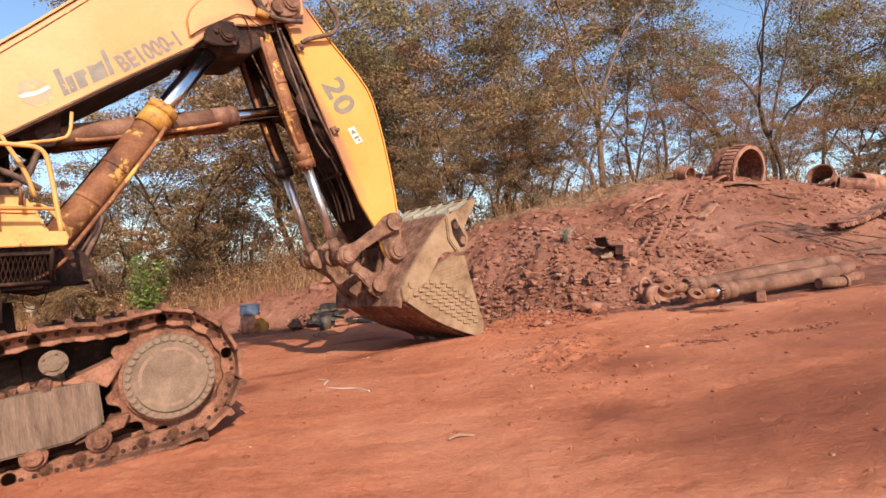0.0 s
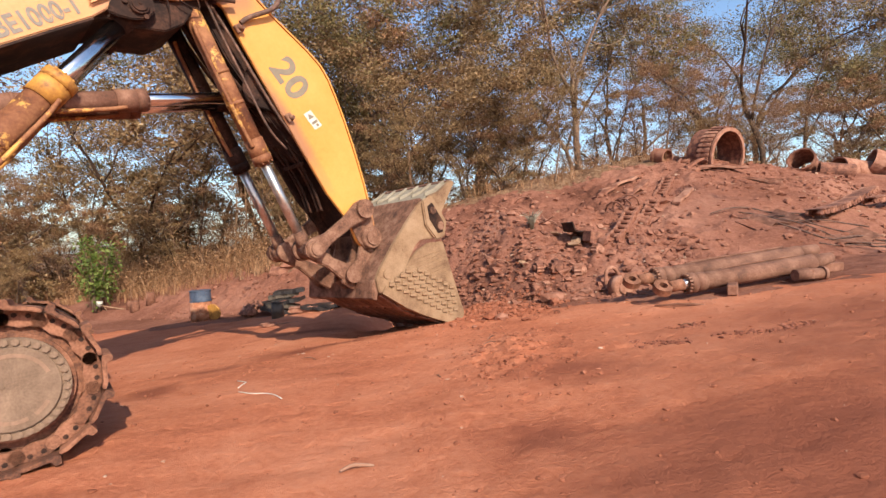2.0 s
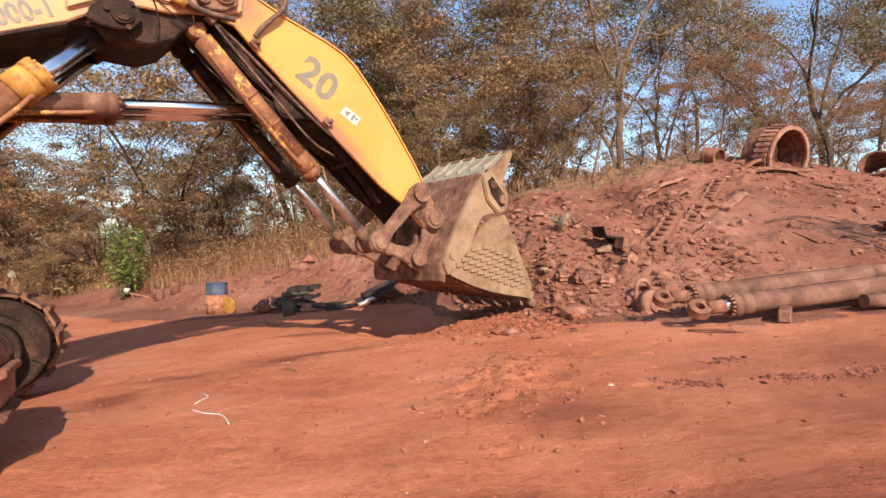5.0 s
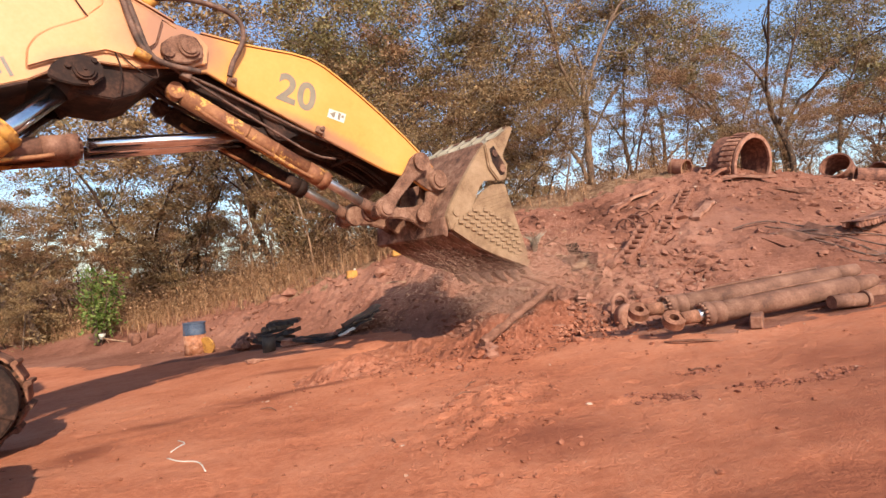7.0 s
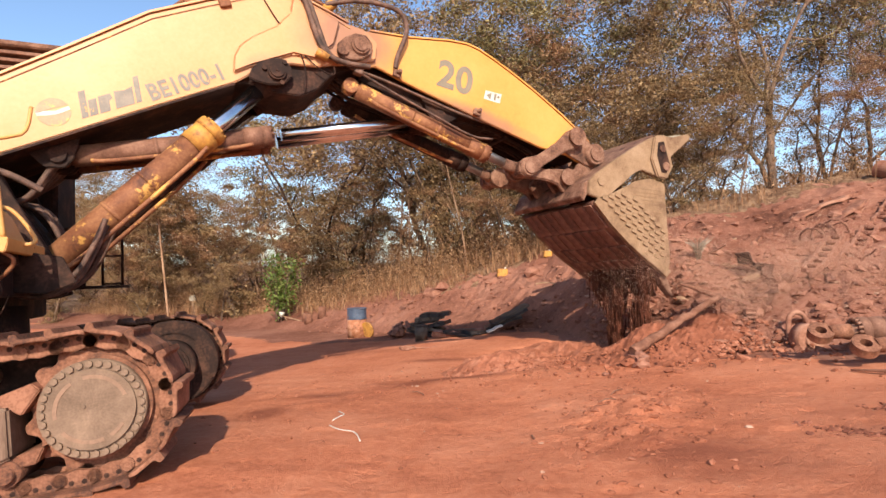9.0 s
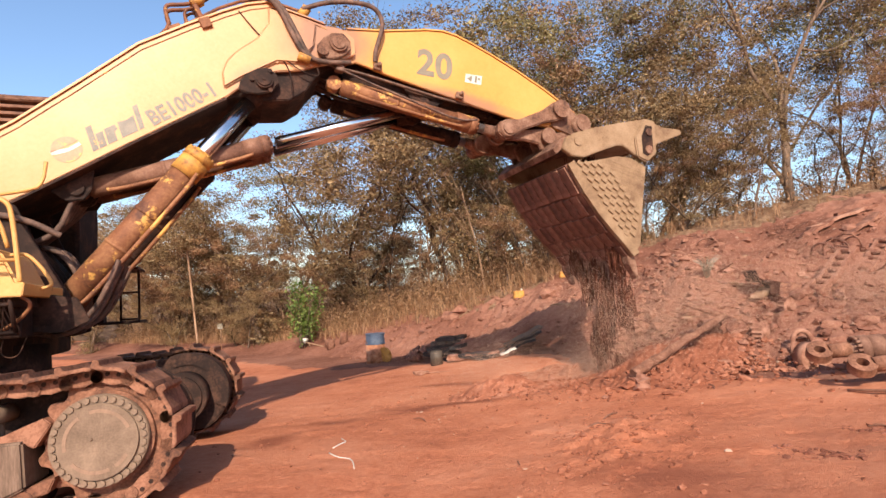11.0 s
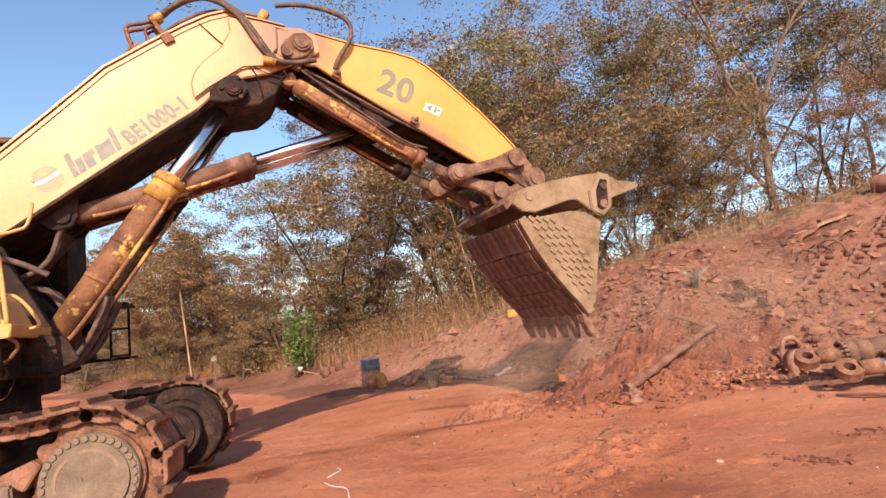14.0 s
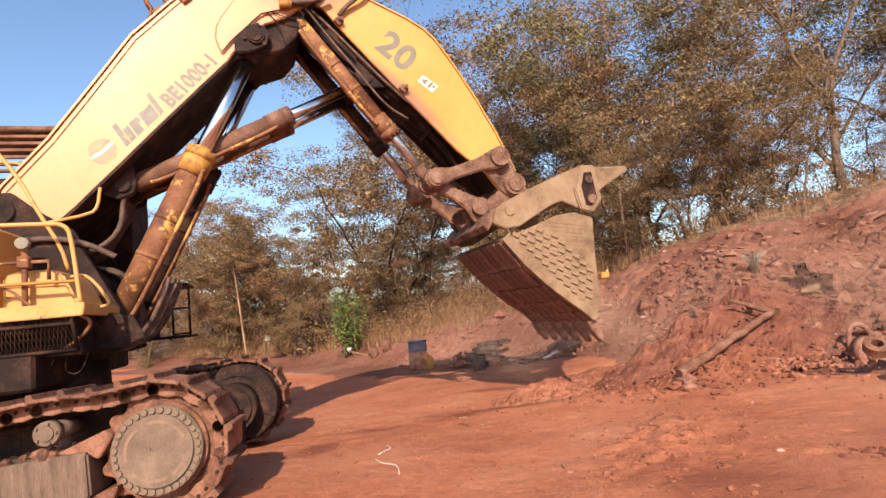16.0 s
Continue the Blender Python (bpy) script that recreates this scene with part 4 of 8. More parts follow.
def build_bucket():
    bm = bmesh.new()
    prism(bm, [(0.90, 0.40), (0.86, 0.44), (-0.44, -0.62), (-0.52, -0.86), (-0.44, -0.92), (-0.36, -0.74)], -BW + 0.06, BW - 0.06, 0.01)
    rear = part("bucket_back", bm, DUSTY, excavator, "red dusted bucket back wall")
    for sy in (-1, 1):
        y0, y1 = sorted((sy * BW, sy * (BW - 0.09)))
        bm = bmesh.new()
        prism(bm, [(-0.40, -0.81), (-0.40, -0.60), (-0.28, -0.46), (0.05, -0.18), (0.51, 0.17), (0.80, 0.37), (1.02, 0.40), (1.16, -0.03), (1.05, -0.25), (0.86, -0.26), (0.62, -0.22), (0.48, -0.30), (0.0, -0.76), (-0.2, -0.84)], y0, y1, 0.012)
        part("side_beam", bm, BUCKET, rear, "dusty bucket side beam")
        bm = bmesh.new()
        prism(bm, [(0.80, 0.38), (1.03, 0.45), (1.24, -0.05), (1.12, -0.29), (0.92, -0.30), (0.76, -0.02)], *sorted((sy * (BW + 0.003), sy * (BW + 0.055))), 0.02)
        rim = part("hinge_box", bm, BUCKET, rear, "raised hinge box with two eyes")
        # no slot is cut: a thin dark plate paints its shaded inside
        bm = bmesh.new()
        prism(bm, [(0.87, 0.28), (0.99, 0.32), (1.15, -0.05), (1.08, -0.20), (0.98, -0.20), (0.86, 0.06)], *sorted((sy * (BW + 0.058), sy * (BW + 0.062))))
        part("slot_shade_plate", bm, GREASE_AND_SHADE, rim, "thin dark plate standing in for the shaded hinge slot")
        for cx, cz, r in ((0.96, 0.19, 0.06), (1.06, -0.09, 0.07)):
            bm = bmesh.new()
            rod(bm, (cx, sy * (BW + 0.06), cz), (cx, sy * (BW + 0.085), cz), r, seg=20)
            part("hinge_pin", bm, DUSTY, rim, "dusty hinge pin")
        bm = bmesh.new()
        rod(bm, (-0.19, sy * BW, -0.57), (-0.19, sy * (BW + 0.02), -0.57), 0.075, seg=7)
        part("boss", bm, BUCKET, rear)
        # spill plate end
        bm = bmesh.new()
        prism(bm, [(1.00, 0.44), (1.26, 0.47), (1.60, 0.61), (1.66, 0.55), (1.24, 0.14), (1.16, -0.02)], y0, y1, 0.012)
        part("spill_end", bm, BUCKET, rear, "pointed end of the spill plate")
        # lugs to the arm and the push link
        bm = bmesh.new()
        for yy in (0.26, 0.46):
            prism(bm, [(-0.66, -0.56), (-0.60, -0.36), (-0.44, -0.34), (-0.30, -0.30), (-0.16, -0.05), (-0.16, 0.12), (0.0, 0.20), (0.14, 0.12), (0.26, 0.0), (0.3, -0.1), (-0.3, -0.58), (-0.5, -0.72)], sy * yy - 0.035, sy * yy + 0.035, 0.012)
        rod(bm, (P6.x, sy * 0.22, P6.y), (P6.x, sy * 0.56, P6.y), 0.11, seg=24)
        rod(bm, (P6.x, sy * 0.56, P6.y), (P6.x, sy * 0.60, P6.y), 0.135, seg=24)
        part("lug", bm, DUSTY, rear, "dusty bucket lug and pin")
    bm = bmesh.new()
    prism(bm, [(0.92, 0.40), (1.04, 0.44), (1.28, 0.48), (1.60, 0.60), (1.62, 0.56), (1.28, 0.43), (1.02, 0.32)], -BW + 0.1, BW - 0.1, 0.006)
    spill = part("spill_plate", bm, SPILL, rear, "ribbed grey-green spill plate")
    for k in range(6):
        y = -0.85 + 1.7 * k / 5
        bm = bmesh.new()
        prism(bm, [(1.06, 0.446), (1.28, 0.485), (1.58, 0.597), (1.56, 0.625), (1.28, 0.53), (1.08, 0.50)], y - 0.02, y + 0.02)
        part("rib", bm, SPILL, spill)
    bm = bmesh.new()
    prism(bm, [(1.55, 0.60), (1.62, 0.625), (1.66, 0.56), (1.60, 0.545)], -BW + 0.1, BW - 0.1, 0.008)
    part("spill_edge", bm, DUSTY, spill, "worn rusty edge bar")
    # bowl in the closed pose
    floor = [(-0.36, -0.83), (0.01, -1.17), (0.33, -1.41), (0.65, -1.61), (0.92, -1.76), (1.13, -1.90)]
    inner = [(-0.31, -0.78), (0.05, -1.12), (0.37, -1.36), (0.69, -1.56), (0.95, -1.70), (1.13, -1.85)]
    bm = bmesh.new()
    prism(bm, floor + inner[::-1], -BW + 0.07, BW - 0.07)
    bowl = part("bucket_bowl", bm, BUCKET_RED, excavator, "red dusted bucket bowl floor")
    side = [(-0.34, -0.82), (0.10, -0.60), (0.51, -0.38), (0.78, -0.31), (1.10, -0.36), (1.16, -1.0), (1.24, -1.66), (1.13, -1.90), (0.92, -1.76), (0.65, -1.61), (0.33, -1.41), (0.01, -1.17)]
    for sy in (-1, 1):
        bm = bmesh.new()
        prism(bm, side, *sorted((sy * BW, sy * (BW - 0.07))), 0.012)
        part("bowl_side", bm, BUCKET, bowl, "dusty bucket side wall")
        # edge strip along the lower corner
        bm = bmesh.new()
        prism(bm, [(x - 0.0, z) for x, z in floor] + [(x + 0.09, z + 0.10) for x, z in floor[::-1]], *sorted((sy * (BW + 0.003), sy * (BW + 0.02))))
        part("corner_strip", bm, BUCKET, bowl, "worn corner strip")
        # wear blocks on the side wall
        bm = bmesh.new()
        box(bm, (-0.055, -0.014, -0.034), (0.055, 0.014, 0.034), 0.008)
        me = bpy.data.meshes.new("wear_block")
        bm.to_mesh(me)
        bm.free()
        me.materials.append(BUCKET)
        ca, sa = math.cos(radians(-38)), math.sin(radians(-38))
        for row in range(5):
            for col in range(10):
                along = 0.10 + col * 0.150 + (row % 2) * 0.075
                up = 0.15 + row * 0.105
                x = -0.32 + along * ca - up * sa
                z = -0.80 + along * sa + up * ca
                if x > 1.16 or (row > 3 and col < 3) or (row > 2 and col > 8) or z > -0.62:
                    continue
                ob = new("wear_block", me)
                ob.parent = bowl
                ob.matrix_basis = Matrix.Translation((x, sy * (BW + 0.016), z)) @ Matrix.Rotation(radians(20), 4, "Y")
    # diamond tread lines: rows of thin bars on the upper side wall
    bm = bmesh.new()
    for k in range(16):
        x0 = 0.24 + 0.054 * k
        for j in range(14):
            z0 = -0.50 - 0.060 * j
            if x0 - 0.02 < 0.24 + 0.06 * max(0, j - 4) or x0 > 1.10 + 0.007 * j or z0 < -1.25:
                continue
            prism(bm, [(x0, z0), (x0 + 0.028, z0 + 0.012), (x0 + 0.034, z0 + 0.004), (x0 + 0.006, z0 - 0.008)], -BW - 0.007, -BW + 0.002)
    tagged(part("tread_marks", bm, BUCKET, bowl), kind="stuff")
    # wear plates under the floor
    for i, (a, b) in enumerate(zip(floor, floor[1:])):
        a, b = Vector(a), Vector(b)
        d = (b - a).normalized()
        cols = 9
        w = (2 * BW - 0.16) / cols
        ln = (b - a).length
        bm = bmesh.new()
        box(bm, (0.012, -w / 2 + 0.012, -0.028), (ln - 0.012, w / 2 - 0.012, 0.0), 0.007)
        me = bpy.data.meshes.new("wear_plate")
        bm.to_mesh(me)
        bm.free()
        me.materials.append(BUCKET_RED)
        for c in range(cols + (1 if i % 2 else 0)):
            y = -BW + 0.08 + w * (c + (0.0 if i % 2 else 0.5))
            if abs(y) > BW - 0.12:
                continue
            ob = new("wear_plate", me)
            ob.parent = bowl
            ob.matrix_basis = Matrix.Translation((a.x, y, a.y)) @ Matrix.Rotation(-math.atan2(d.y, d.x), 4, "Y") @ Matrix.Translation((random.uniform(-0.015, 0.015), 0, 0))
    # teeth
    bm = bmesh.new()
    prism(bm, [(0, 0.06), (0.14, 0.075), (0.40, 0.015), (0.40, -0.01), (0.12, -0.075), (0, -0.06)], -0.075, 0.075, 0.012)
    me = bpy.data.meshes.new("tooth")
    bm.to_mesh(me)
    bm.free()
    me.materials.append(DUSTY)
    for k in range(6):
        ob = new("tooth", me)
        ob.parent = bowl
        ob.matrix_basis = Matrix.Translation((1.12, -0.88 + 1.76 * k / 5, -1.88)) @ Matrix.Rotation(radians(55), 4, "Y")
        tagged(ob, "worn dirt-caked bucket tooth")
    return rear, bowl


bucket_rear, bucket_bowl = build_bucket()


# undercarriage, in the tracks' own frame
def place_under(ob, m=None):
    ob.matrix_basis = TO_UNDER @ (m or Matrix.Identity(4))
    return ob


R_PITCH, PITCH, IDLER = 0.53, 0.2435, -4.55
GAUGE, SHOE_W = 3.75, 0.62
Y_NEAR = 0.27


def track_path():
    """Pins of the chain: places and headings, clockwise round sprocket and idler."""
    pts = []
    n_arc = 60
    for k in range(n_arc + 1):
        a = math.pi / 2 - math.pi * k / n_arc
        pts.append(Vector((R_PITCH * math.cos(a), R_PITCH * math.sin(a))))
    for k in range(1, 60):
        pts.append(Vector((IDLER * k / 60, -R_PITCH)))
    for k in range(n_arc + 1):
        a = -math.pi / 2 - math.pi * k / n_arc
        pts.append(Vector((IDLER + R_PITCH * math.cos(a), R_PITCH * math.sin(a))))
    for k in range(1, 60):
        x = IDLER * (1 - k / 60)
        t = (x + 0.95) % 1.9 / 1.9
        sag = 0.035 * math.sin(math.pi * ((x - 0.0) / -0.85)) ** 2 if x > -0.85 else 0.06 * math.sin(math.pi * ((x + 0.85) / -1.8)) ** 2
        pts.append(Vector((x, R_PITCH - sag)))
    pts.append(pts[0])
    return pts


def build_track(y, sy):
    path = track_path()
    seg = [(b - a).length for a, b in zip(path, path[1:])]
    total = sum(seg)
    count = round(total / PITCH)

    def at(s):
        s %= total
        for i, ln in enumerate(seg):
            if s <= ln:
                return path[i].lerp(path[i + 1], s / max(ln, 1e-9))
            s -= ln
        return path[-1]
    # shoe with a single low grouser, and the two link plates with pin bosses
    bm = bmesh.new()
    h = PITCH / 2
    prism(bm, [(-h - 0.02, 0.085), (-h + 0.03, 0.075), (h - 0.05, 0.075), (h + 0.005, 0.06), (h + 0.015, 0.085), (h - 0.03, 0.105), (0.0, 0.108), (-h + 0.05, 0.112), (-h + 0.03, 0.155), (-h - 0.015, 0.155)], -SHOE_W / 2, SHOE_W / 2, 0.006)
    shoe_me = bpy.data.meshes.new("track_shoe")
    bm.to_mesh(shoe_me)
    bm.free()
    shoe_me.materials.append(TRACK)
    bm = bmesh.new()
    prism(bm, [(-h - 0.055, 0.0), (-h - 0.03, 0.05), (-h + 0.04, 0.075), (h - 0.06, 0.075), (h + 0.02, 0.05), (h + 0.055, 0.0), (h + 0.02, -0.055), (h - 0.05, -0.045), (0, -0.06), (-h + 0.05, -0.045), (-h - 0.02, -0.055)], -0.03, 0.03, 0.006)
    for xx in (-h, h):
        rod(bm, (xx, -0.045, 0), (xx, 0.045, 0), 0.052, seg=12)
    # solid dark studs imitate the shade inside the link's holes
    for xx in (-0.045, 0.045):
        rod(bm, (xx, -0.034, 0.035), (xx, 0.034, 0.035), 0.02, seg=8, mat=1)
    link_me = bpy.data.meshes.new("track_link")
    bm.to_mesh(link_me)
    bm.free()
    link_me.materials.append(TRACK)
    link_me.materials.append(GREASE_AND_SHADE)
    for k in range(count):
        a, b = at(k * total / count), at((k + 1) * total / count)
        d = b - a
        ang = math.atan2(d.y, d.x)
        m = Matrix.Translation(((a.x + b.x) / 2, y, (a.y + b.y) / 2)) @ Matrix.Rotation(-ang, 4, "Y")
        for nm, me, dy in (("track_shoe", shoe_me, 0.0), ("track_link", link_me, -0.135), ("track_link", link_me, 0.135)):
            ob = new(nm, me)
            ob.parent = excavator
            place_under(ob, m @ Matrix.Translation((0, dy, 0)))
    # sprocket with teeth, cover disc and bolts
    bm = bmesh.new()
    teeth = 14
    out = []
    for k in range(teeth * 4):
        a = 2 * math.pi * k / (teeth * 4) + 0.05
        r = (0.47, 0.535, 0.535, 0.47)[k % 4]
        out.append((r * math.cos(a), r * math.sin(a)))
    prism(bm, out, y - 0.09, y + 0.09, 0.008)
    rod(bm, (0, y - 0.1, 0), (0, y + 0.1, 0), 0.46, seg=48)
    rod(bm, (0, y, 0), (0, y - sy * 0.32, 0), 0.36, seg=40)
    sp = place_under(part("sprocket", bm, TRACK, excavator, "dirt-caked drive sprocket"))
    face = y + sy * 0.27
    bm = bmesh.new()
    rod(bm, (0, y + sy * 0.09, 0), (0, face - sy * 0.03, 0), 0.385, seg=56)
    rod(bm, (0, face - sy * 0.05, 0), (0, face, 0), 0.315, seg=56)
    rod(bm, (-0.05, face, 0.03), (-0.05, face + sy * 0.012, 0.03), 0.014, seg=12)
    part("cover_disc", bm, DISC, sp, "dusty round final drive cover")
    bm = bmesh.new()
    for a0, a1 in ((0.3, 1.75), (2.1, 3.3), (3.75, 5.0), (5.2, 5.7)):
        n = 14
        o = [(0.268 * math.cos(a0 + (a1 - a0) * k / n), 0.268 * math.sin(a0 + (a1 - a0) * k / n)) for k in range(n + 1)]
        i = [(0.238 * math.cos(a0 + (a1 - a0) * k / n), 0.238 * math.sin(a0 + (a1 - a0) * k / n)) for k in range(n + 1)]
        prism(bm, o + i[::-1], *sorted((face + sy * 0.001, face + sy * 0.004)))
    part("dust_band", bm, DISC_RING, sp, "pale red dust ring")
    for rr, n, b in ((0.352, 32, 0.023),):
        bm = bmesh.new()
        z = face - sy * (0.03 if rr < 0.4 else 0.12)
        rod(bm, (0, -0.02 if sy < 0 else 0.0, 0), (0, 0.02 if sy > 0 else 0.0, 0), b * 1.25, seg=6)
        me = bpy.data.meshes.new("bolt")
        bm.to_mesh(me)
        bm.free()
        me.materials.append(DISC)
        for k in range(n):
            a = 2 * math.pi * k / n
            ob = new("bolt", me)
            ob.parent = sp
            ob.matrix_basis = Matrix.Translation((rr * math.cos(a), z, rr * math.sin(a)))
    bm = bmesh.new()
    rod(bm, (0, y + sy * 0.06, 0), (0, y + sy * 0.16, 0), 0.415, seg=56)
    part("bolt_ring", bm, TRACK, sp, "dusty bolt ring")
    # track frame
    bm = bmesh.new()
    w0, w1 = sorted((y + sy * 0.26, y - sy * 0.2))
    prism(bm, [(-0.56, 0.10), (-0.56, -0.28), (-0.80, -0.36), (-4.1, -0.36), (-4.1, 0.08), (-2.0, 0.12), (-0.9, 0.12)], w0, w1, 0.02)
    fr = place_under(part("track_frame", bm, FRAME, excavator, "oil streaked track frame"))
    bm = bmesh.new()
    prism(bm, [(-0.85, 0.13), (-0.42, 0.26), (-0.36, 0.20), (-0.5, 0.02), (-0.56, 0.06)], y - 0.2, y + 0.2, 0.01)
    part("frame_bracket", bm, TRACK, fr, "dirt covered frame bracket")
    bm = bmesh.new()
    prism(bm, [(-0.56, -0.28), (-0.36, -0.24), (-0.42, -0.36), (-0.8, -0.40)], y - 0.2, y + 0.2, 0.01)
    part("frame_bracket", bm, TRACK, fr, "dirt covered frame bracket")
    bm = bmesh.new()
    for k in range(40):
        lump(bm, (-0.75 - 0.06 * k, y + sy * 0.16 * random.uniform(-1, 1.3), 0.13), random.uniform(0.02, 0.075), random, sub=1)
    tagged(part("caked_dirt", bm, TRACK, fr, "lumps of red dirt on the track frame"), kind="stuff")
    for k in range(8):
        x = -0.62 - 0.46 * k
        bm = bmesh.new()
        rod(bm, (x, y - 0.22, -0.40), (x, y + 0.22, -0.40), 0.10, seg=20)
        rod(bm, (x, y - 0.27, -0.40), (x, y + 0.27, -0.40), 0.065, seg=16)
        part("track_roller", bm, TRACK, fr, "dirty track roller", False)
    for x in (-0.85, -2.65):
        bm = bmesh.new()
        rod(bm, (x, y - 0.2, 0.33), (x, y + 0.2, 0.33), 0.085, seg=24)
        rod(bm, (x, y + sy * 0.2, 0.33), (x, y + sy * 0.30, 0.33), 0.105, seg=24)
        rod(bm, (x, y + sy * 0.30, 0.33), (x, y + sy * 0.315, 0.33), 0.065, seg=20)
        for q in range(5):
            a = q * 1.2566
            rod(bm, (x + 0.085 * math.cos(a), y + sy * 0.3, 0.33 + 0.085 * math.sin(a)), (x + 0.085 * math.cos(a), y + sy * 0.32, 0.33 + 0.085 * math.sin(a)), 0.012, seg=6)
        rod(bm, (x, y, 0.10), (x, y, 0.33), 0.05, seg=12)
        part("carrier_roller", bm, DISC, fr, "dusty carrier roller")
    bm = bmesh.new()
    rod(bm, (IDLER, y - 0.1, 0), (IDLER, y + 0.1, 0), 0.47, seg=40)
    part("idler", bm, TRACK, fr, "dirty idler wheel")
    # inner drive guard
    bm = bmesh.new()
    g = [(0.56 * math.cos(a), 0.56 * math.sin(a)) for a in np.linspace(1.9, -1.2, 24)]
    prism(bm, g + [(-0.3, -0.5), (-0.9, -0.3), (-1.6, 0.2), (-1.6, 0.52)], *sorted((y - sy * 0.32, y - sy * 0.72)), 0.02)
    gd = part("drive_guard", bm, GREASE_AND_SHADE, fr, "dark rounded drive motor guard")
    bm = bmesh.new()
    g2 = [(0.575 * math.cos(a), 0.575 * math.sin(a)) for a in np.linspace(1.9, -0.5, 20)]
    prism(bm, g2 + [(0.40 * x / 0.575, 0.40 * z / 0.575) for x, z in g2[::-1]], *sorted((y - sy * 0.70, y - sy * 0.745)), 0.01)
    rod(bm, (0.5, y - sy * 0.65, -0.02), (0.5, y - sy * 0.35, -0.02), 0.05, seg=12)
    part("guard_plate", bm, GREASE_AND_SHADE, gd, "dark worn guard plate")
    bm = bmesh.new()
    rod(bm, (-0.02, y - sy * 0.70, -0.02), (-0.02, y - sy * 1.02, -0.02), 0.34, seg=40)
    rod(bm, (-0.02, y - sy * 1.02, -0.02), (-0.02, y - sy * 1.06, -0.02), 0.28, seg=40)
    part("drive_motor", bm, GREASE_AND_SHADE, gd, "dark round drive motor housing")


build_track(Y_NEAR, -1)
build_track(Y_NEAR + GAUGE, 1)


def build_carbody():
    bm = bmesh.new()
    c = Y_NEAR + GAUGE / 2
    box(bm, (-3.4, Y_NEAR + 0.3, -0.05), (-1.1, Y_NEAR + GAUGE - 0.3, 0.42), 0.03)
    rod(bm, (-2.25, c, 0.3), (-2.25, c, 0.95), 1.0, seg=40)
    place_under(part("car_body", bm, GREASE_AND_SHADE, excavator, "dark car body under the turntable"))


build_carbody()


# upper structure; deck edge on the machine's right, boom foot brackets, house and cab
def build_upper():
    bm = bmesh.new()
    box(bm, (-4.8, -1.25, 0.98), (-0.62, 1.5, 1.32), 0.02)
    for sy in (-1, 1):
        prism(bm, [(-2.3, 1.3), (-2.15, 2.5), (-1.98, 2.84), (-1.75, 2.84), (-1.5, 2.62), (-1.12, 2.36), (-0.92, 1.9), (-0.62, 1.35), (-0.5, 1.0), (-0.62, 0.95), (-2.3, 0.98)], sy * 0.66 - 0.04, sy * 0.66 + 0.04, 0.01)
        prism(bm, [(-1.2, 1.0), (-1.1, 1.35), (-0.9, 1.3), (-0.65, 1.12), (-0.55, 0.9), (-0.75, 0.85)], sy * 0.16 - 0.03, sy * 0.16 + 0.03, 0.01)
    rod(bm, (FOOT.x, -0.74, FOOT.y), (FOOT.x, 0.74, FOOT.y), 0.16, seg=24)
    rod(bm, (BOOM_CYL.x, -0.72, BOOM_CYL.y), (BOOM_CYL.x, 0.72, BOOM_CYL.y), 0.12, seg=24)
    box(bm, (-2.4, -0.6, 1.3), (-2.3, 0.6, 2.6))
    box(bm, (-1.42, -0.6, 1.0), (-1.32, 0.6, 2.30), 0.01)
    part("main_frame", bm, GREASE_AND_SHADE, excavator, "dark oily main frame and boom brackets")
    bm = bmesh.new()
    box(bm, (-4.5, -1.85, 0.60), (-1.15, 1.85, 0.97), 0.03)
    part("swing_skirt", bm, GREASE_AND_SHADE, excavator, "dark oily skirt above the turntable")
    bm = bmesh.new()
    prism(bm, [(-1.40, 1.0), (-1.40, 2.05), (-1.05, 2.0), (-0.78, 1.62), (-0.60, 1.25), (-0.58, 1.0)], -0.2, 0.2, 0.03)
    vb = part("valve_bank", bm, GREASE_AND_SHADE, excavator, "dark oily valve bank between the boom cylinders")
    for k in range(6):
        bm = bmesh.new()
        yy = -0.17 + 0.068 * k
        tube(bm, [(-1.0, yy, 1.95), (-0.78, yy, 1.86 + 0.04 * (k % 2)), (-0.62, yy, 1.55), (-0.55, yy, 1.25), (-0.66, yy, 1.02)], 0.03, 8, 2)
        part("hose", bm, RUBBER, vb, "dusty black hose on the valve bank")
    # machine house behind the boom
    bm = bmesh.new()
    box(bm, (-6.6, -1.9, 1.30), (-2.6, 1.9, 3.0), 0.05)
    box(bm, (-6.4, -1.7, 3.0), (-3.2, 0.6, 3.25), 0.04)
    part("machine_house", bm, YELLOW, excavator, "yellow machine house")
    bm = bmesh.new()
    box(bm, (-2.6, -1.75, 1.36), (-1.50, -0.95, 2.25), 0.03)
    part("side_locker", bm, PALE_YELLOW, excavator, "yellow side locker")
    # side deck with yellow edge channel
    y0, dx = -2.05, 0.33
    bm = bmesh.new()
    box(bm, (-4.6, y0, 1.32), (-1.02 + dx, -0.75, 1.36), 0.01)
    prism(bm, [(-4.6, 1.26), (-4.6, 1.41), (-1.06 + dx, 1.41), (-0.98 + dx, 1.37), (-1.0 + dx, 1.28)], y0 - 0.03, y0 + 0.02, 0.008)
    box(bm, (-1.06 + dx, y0, 1.29), (-0.99 + dx, -0.75, 1.41), 0.008)
    deck = part("deck", bm, PALE_YELLOW, excavator, "yellow side deck with channel edge")
    bm = bmesh.new()
    prism(bm, [(-4.6, 0.92), (-4.6, 1.27), (-1.02 + dx, 1.27), (-1.06 + dx, 1.05), (-1.22 + dx, 0.92)], -1.0, -0.96)
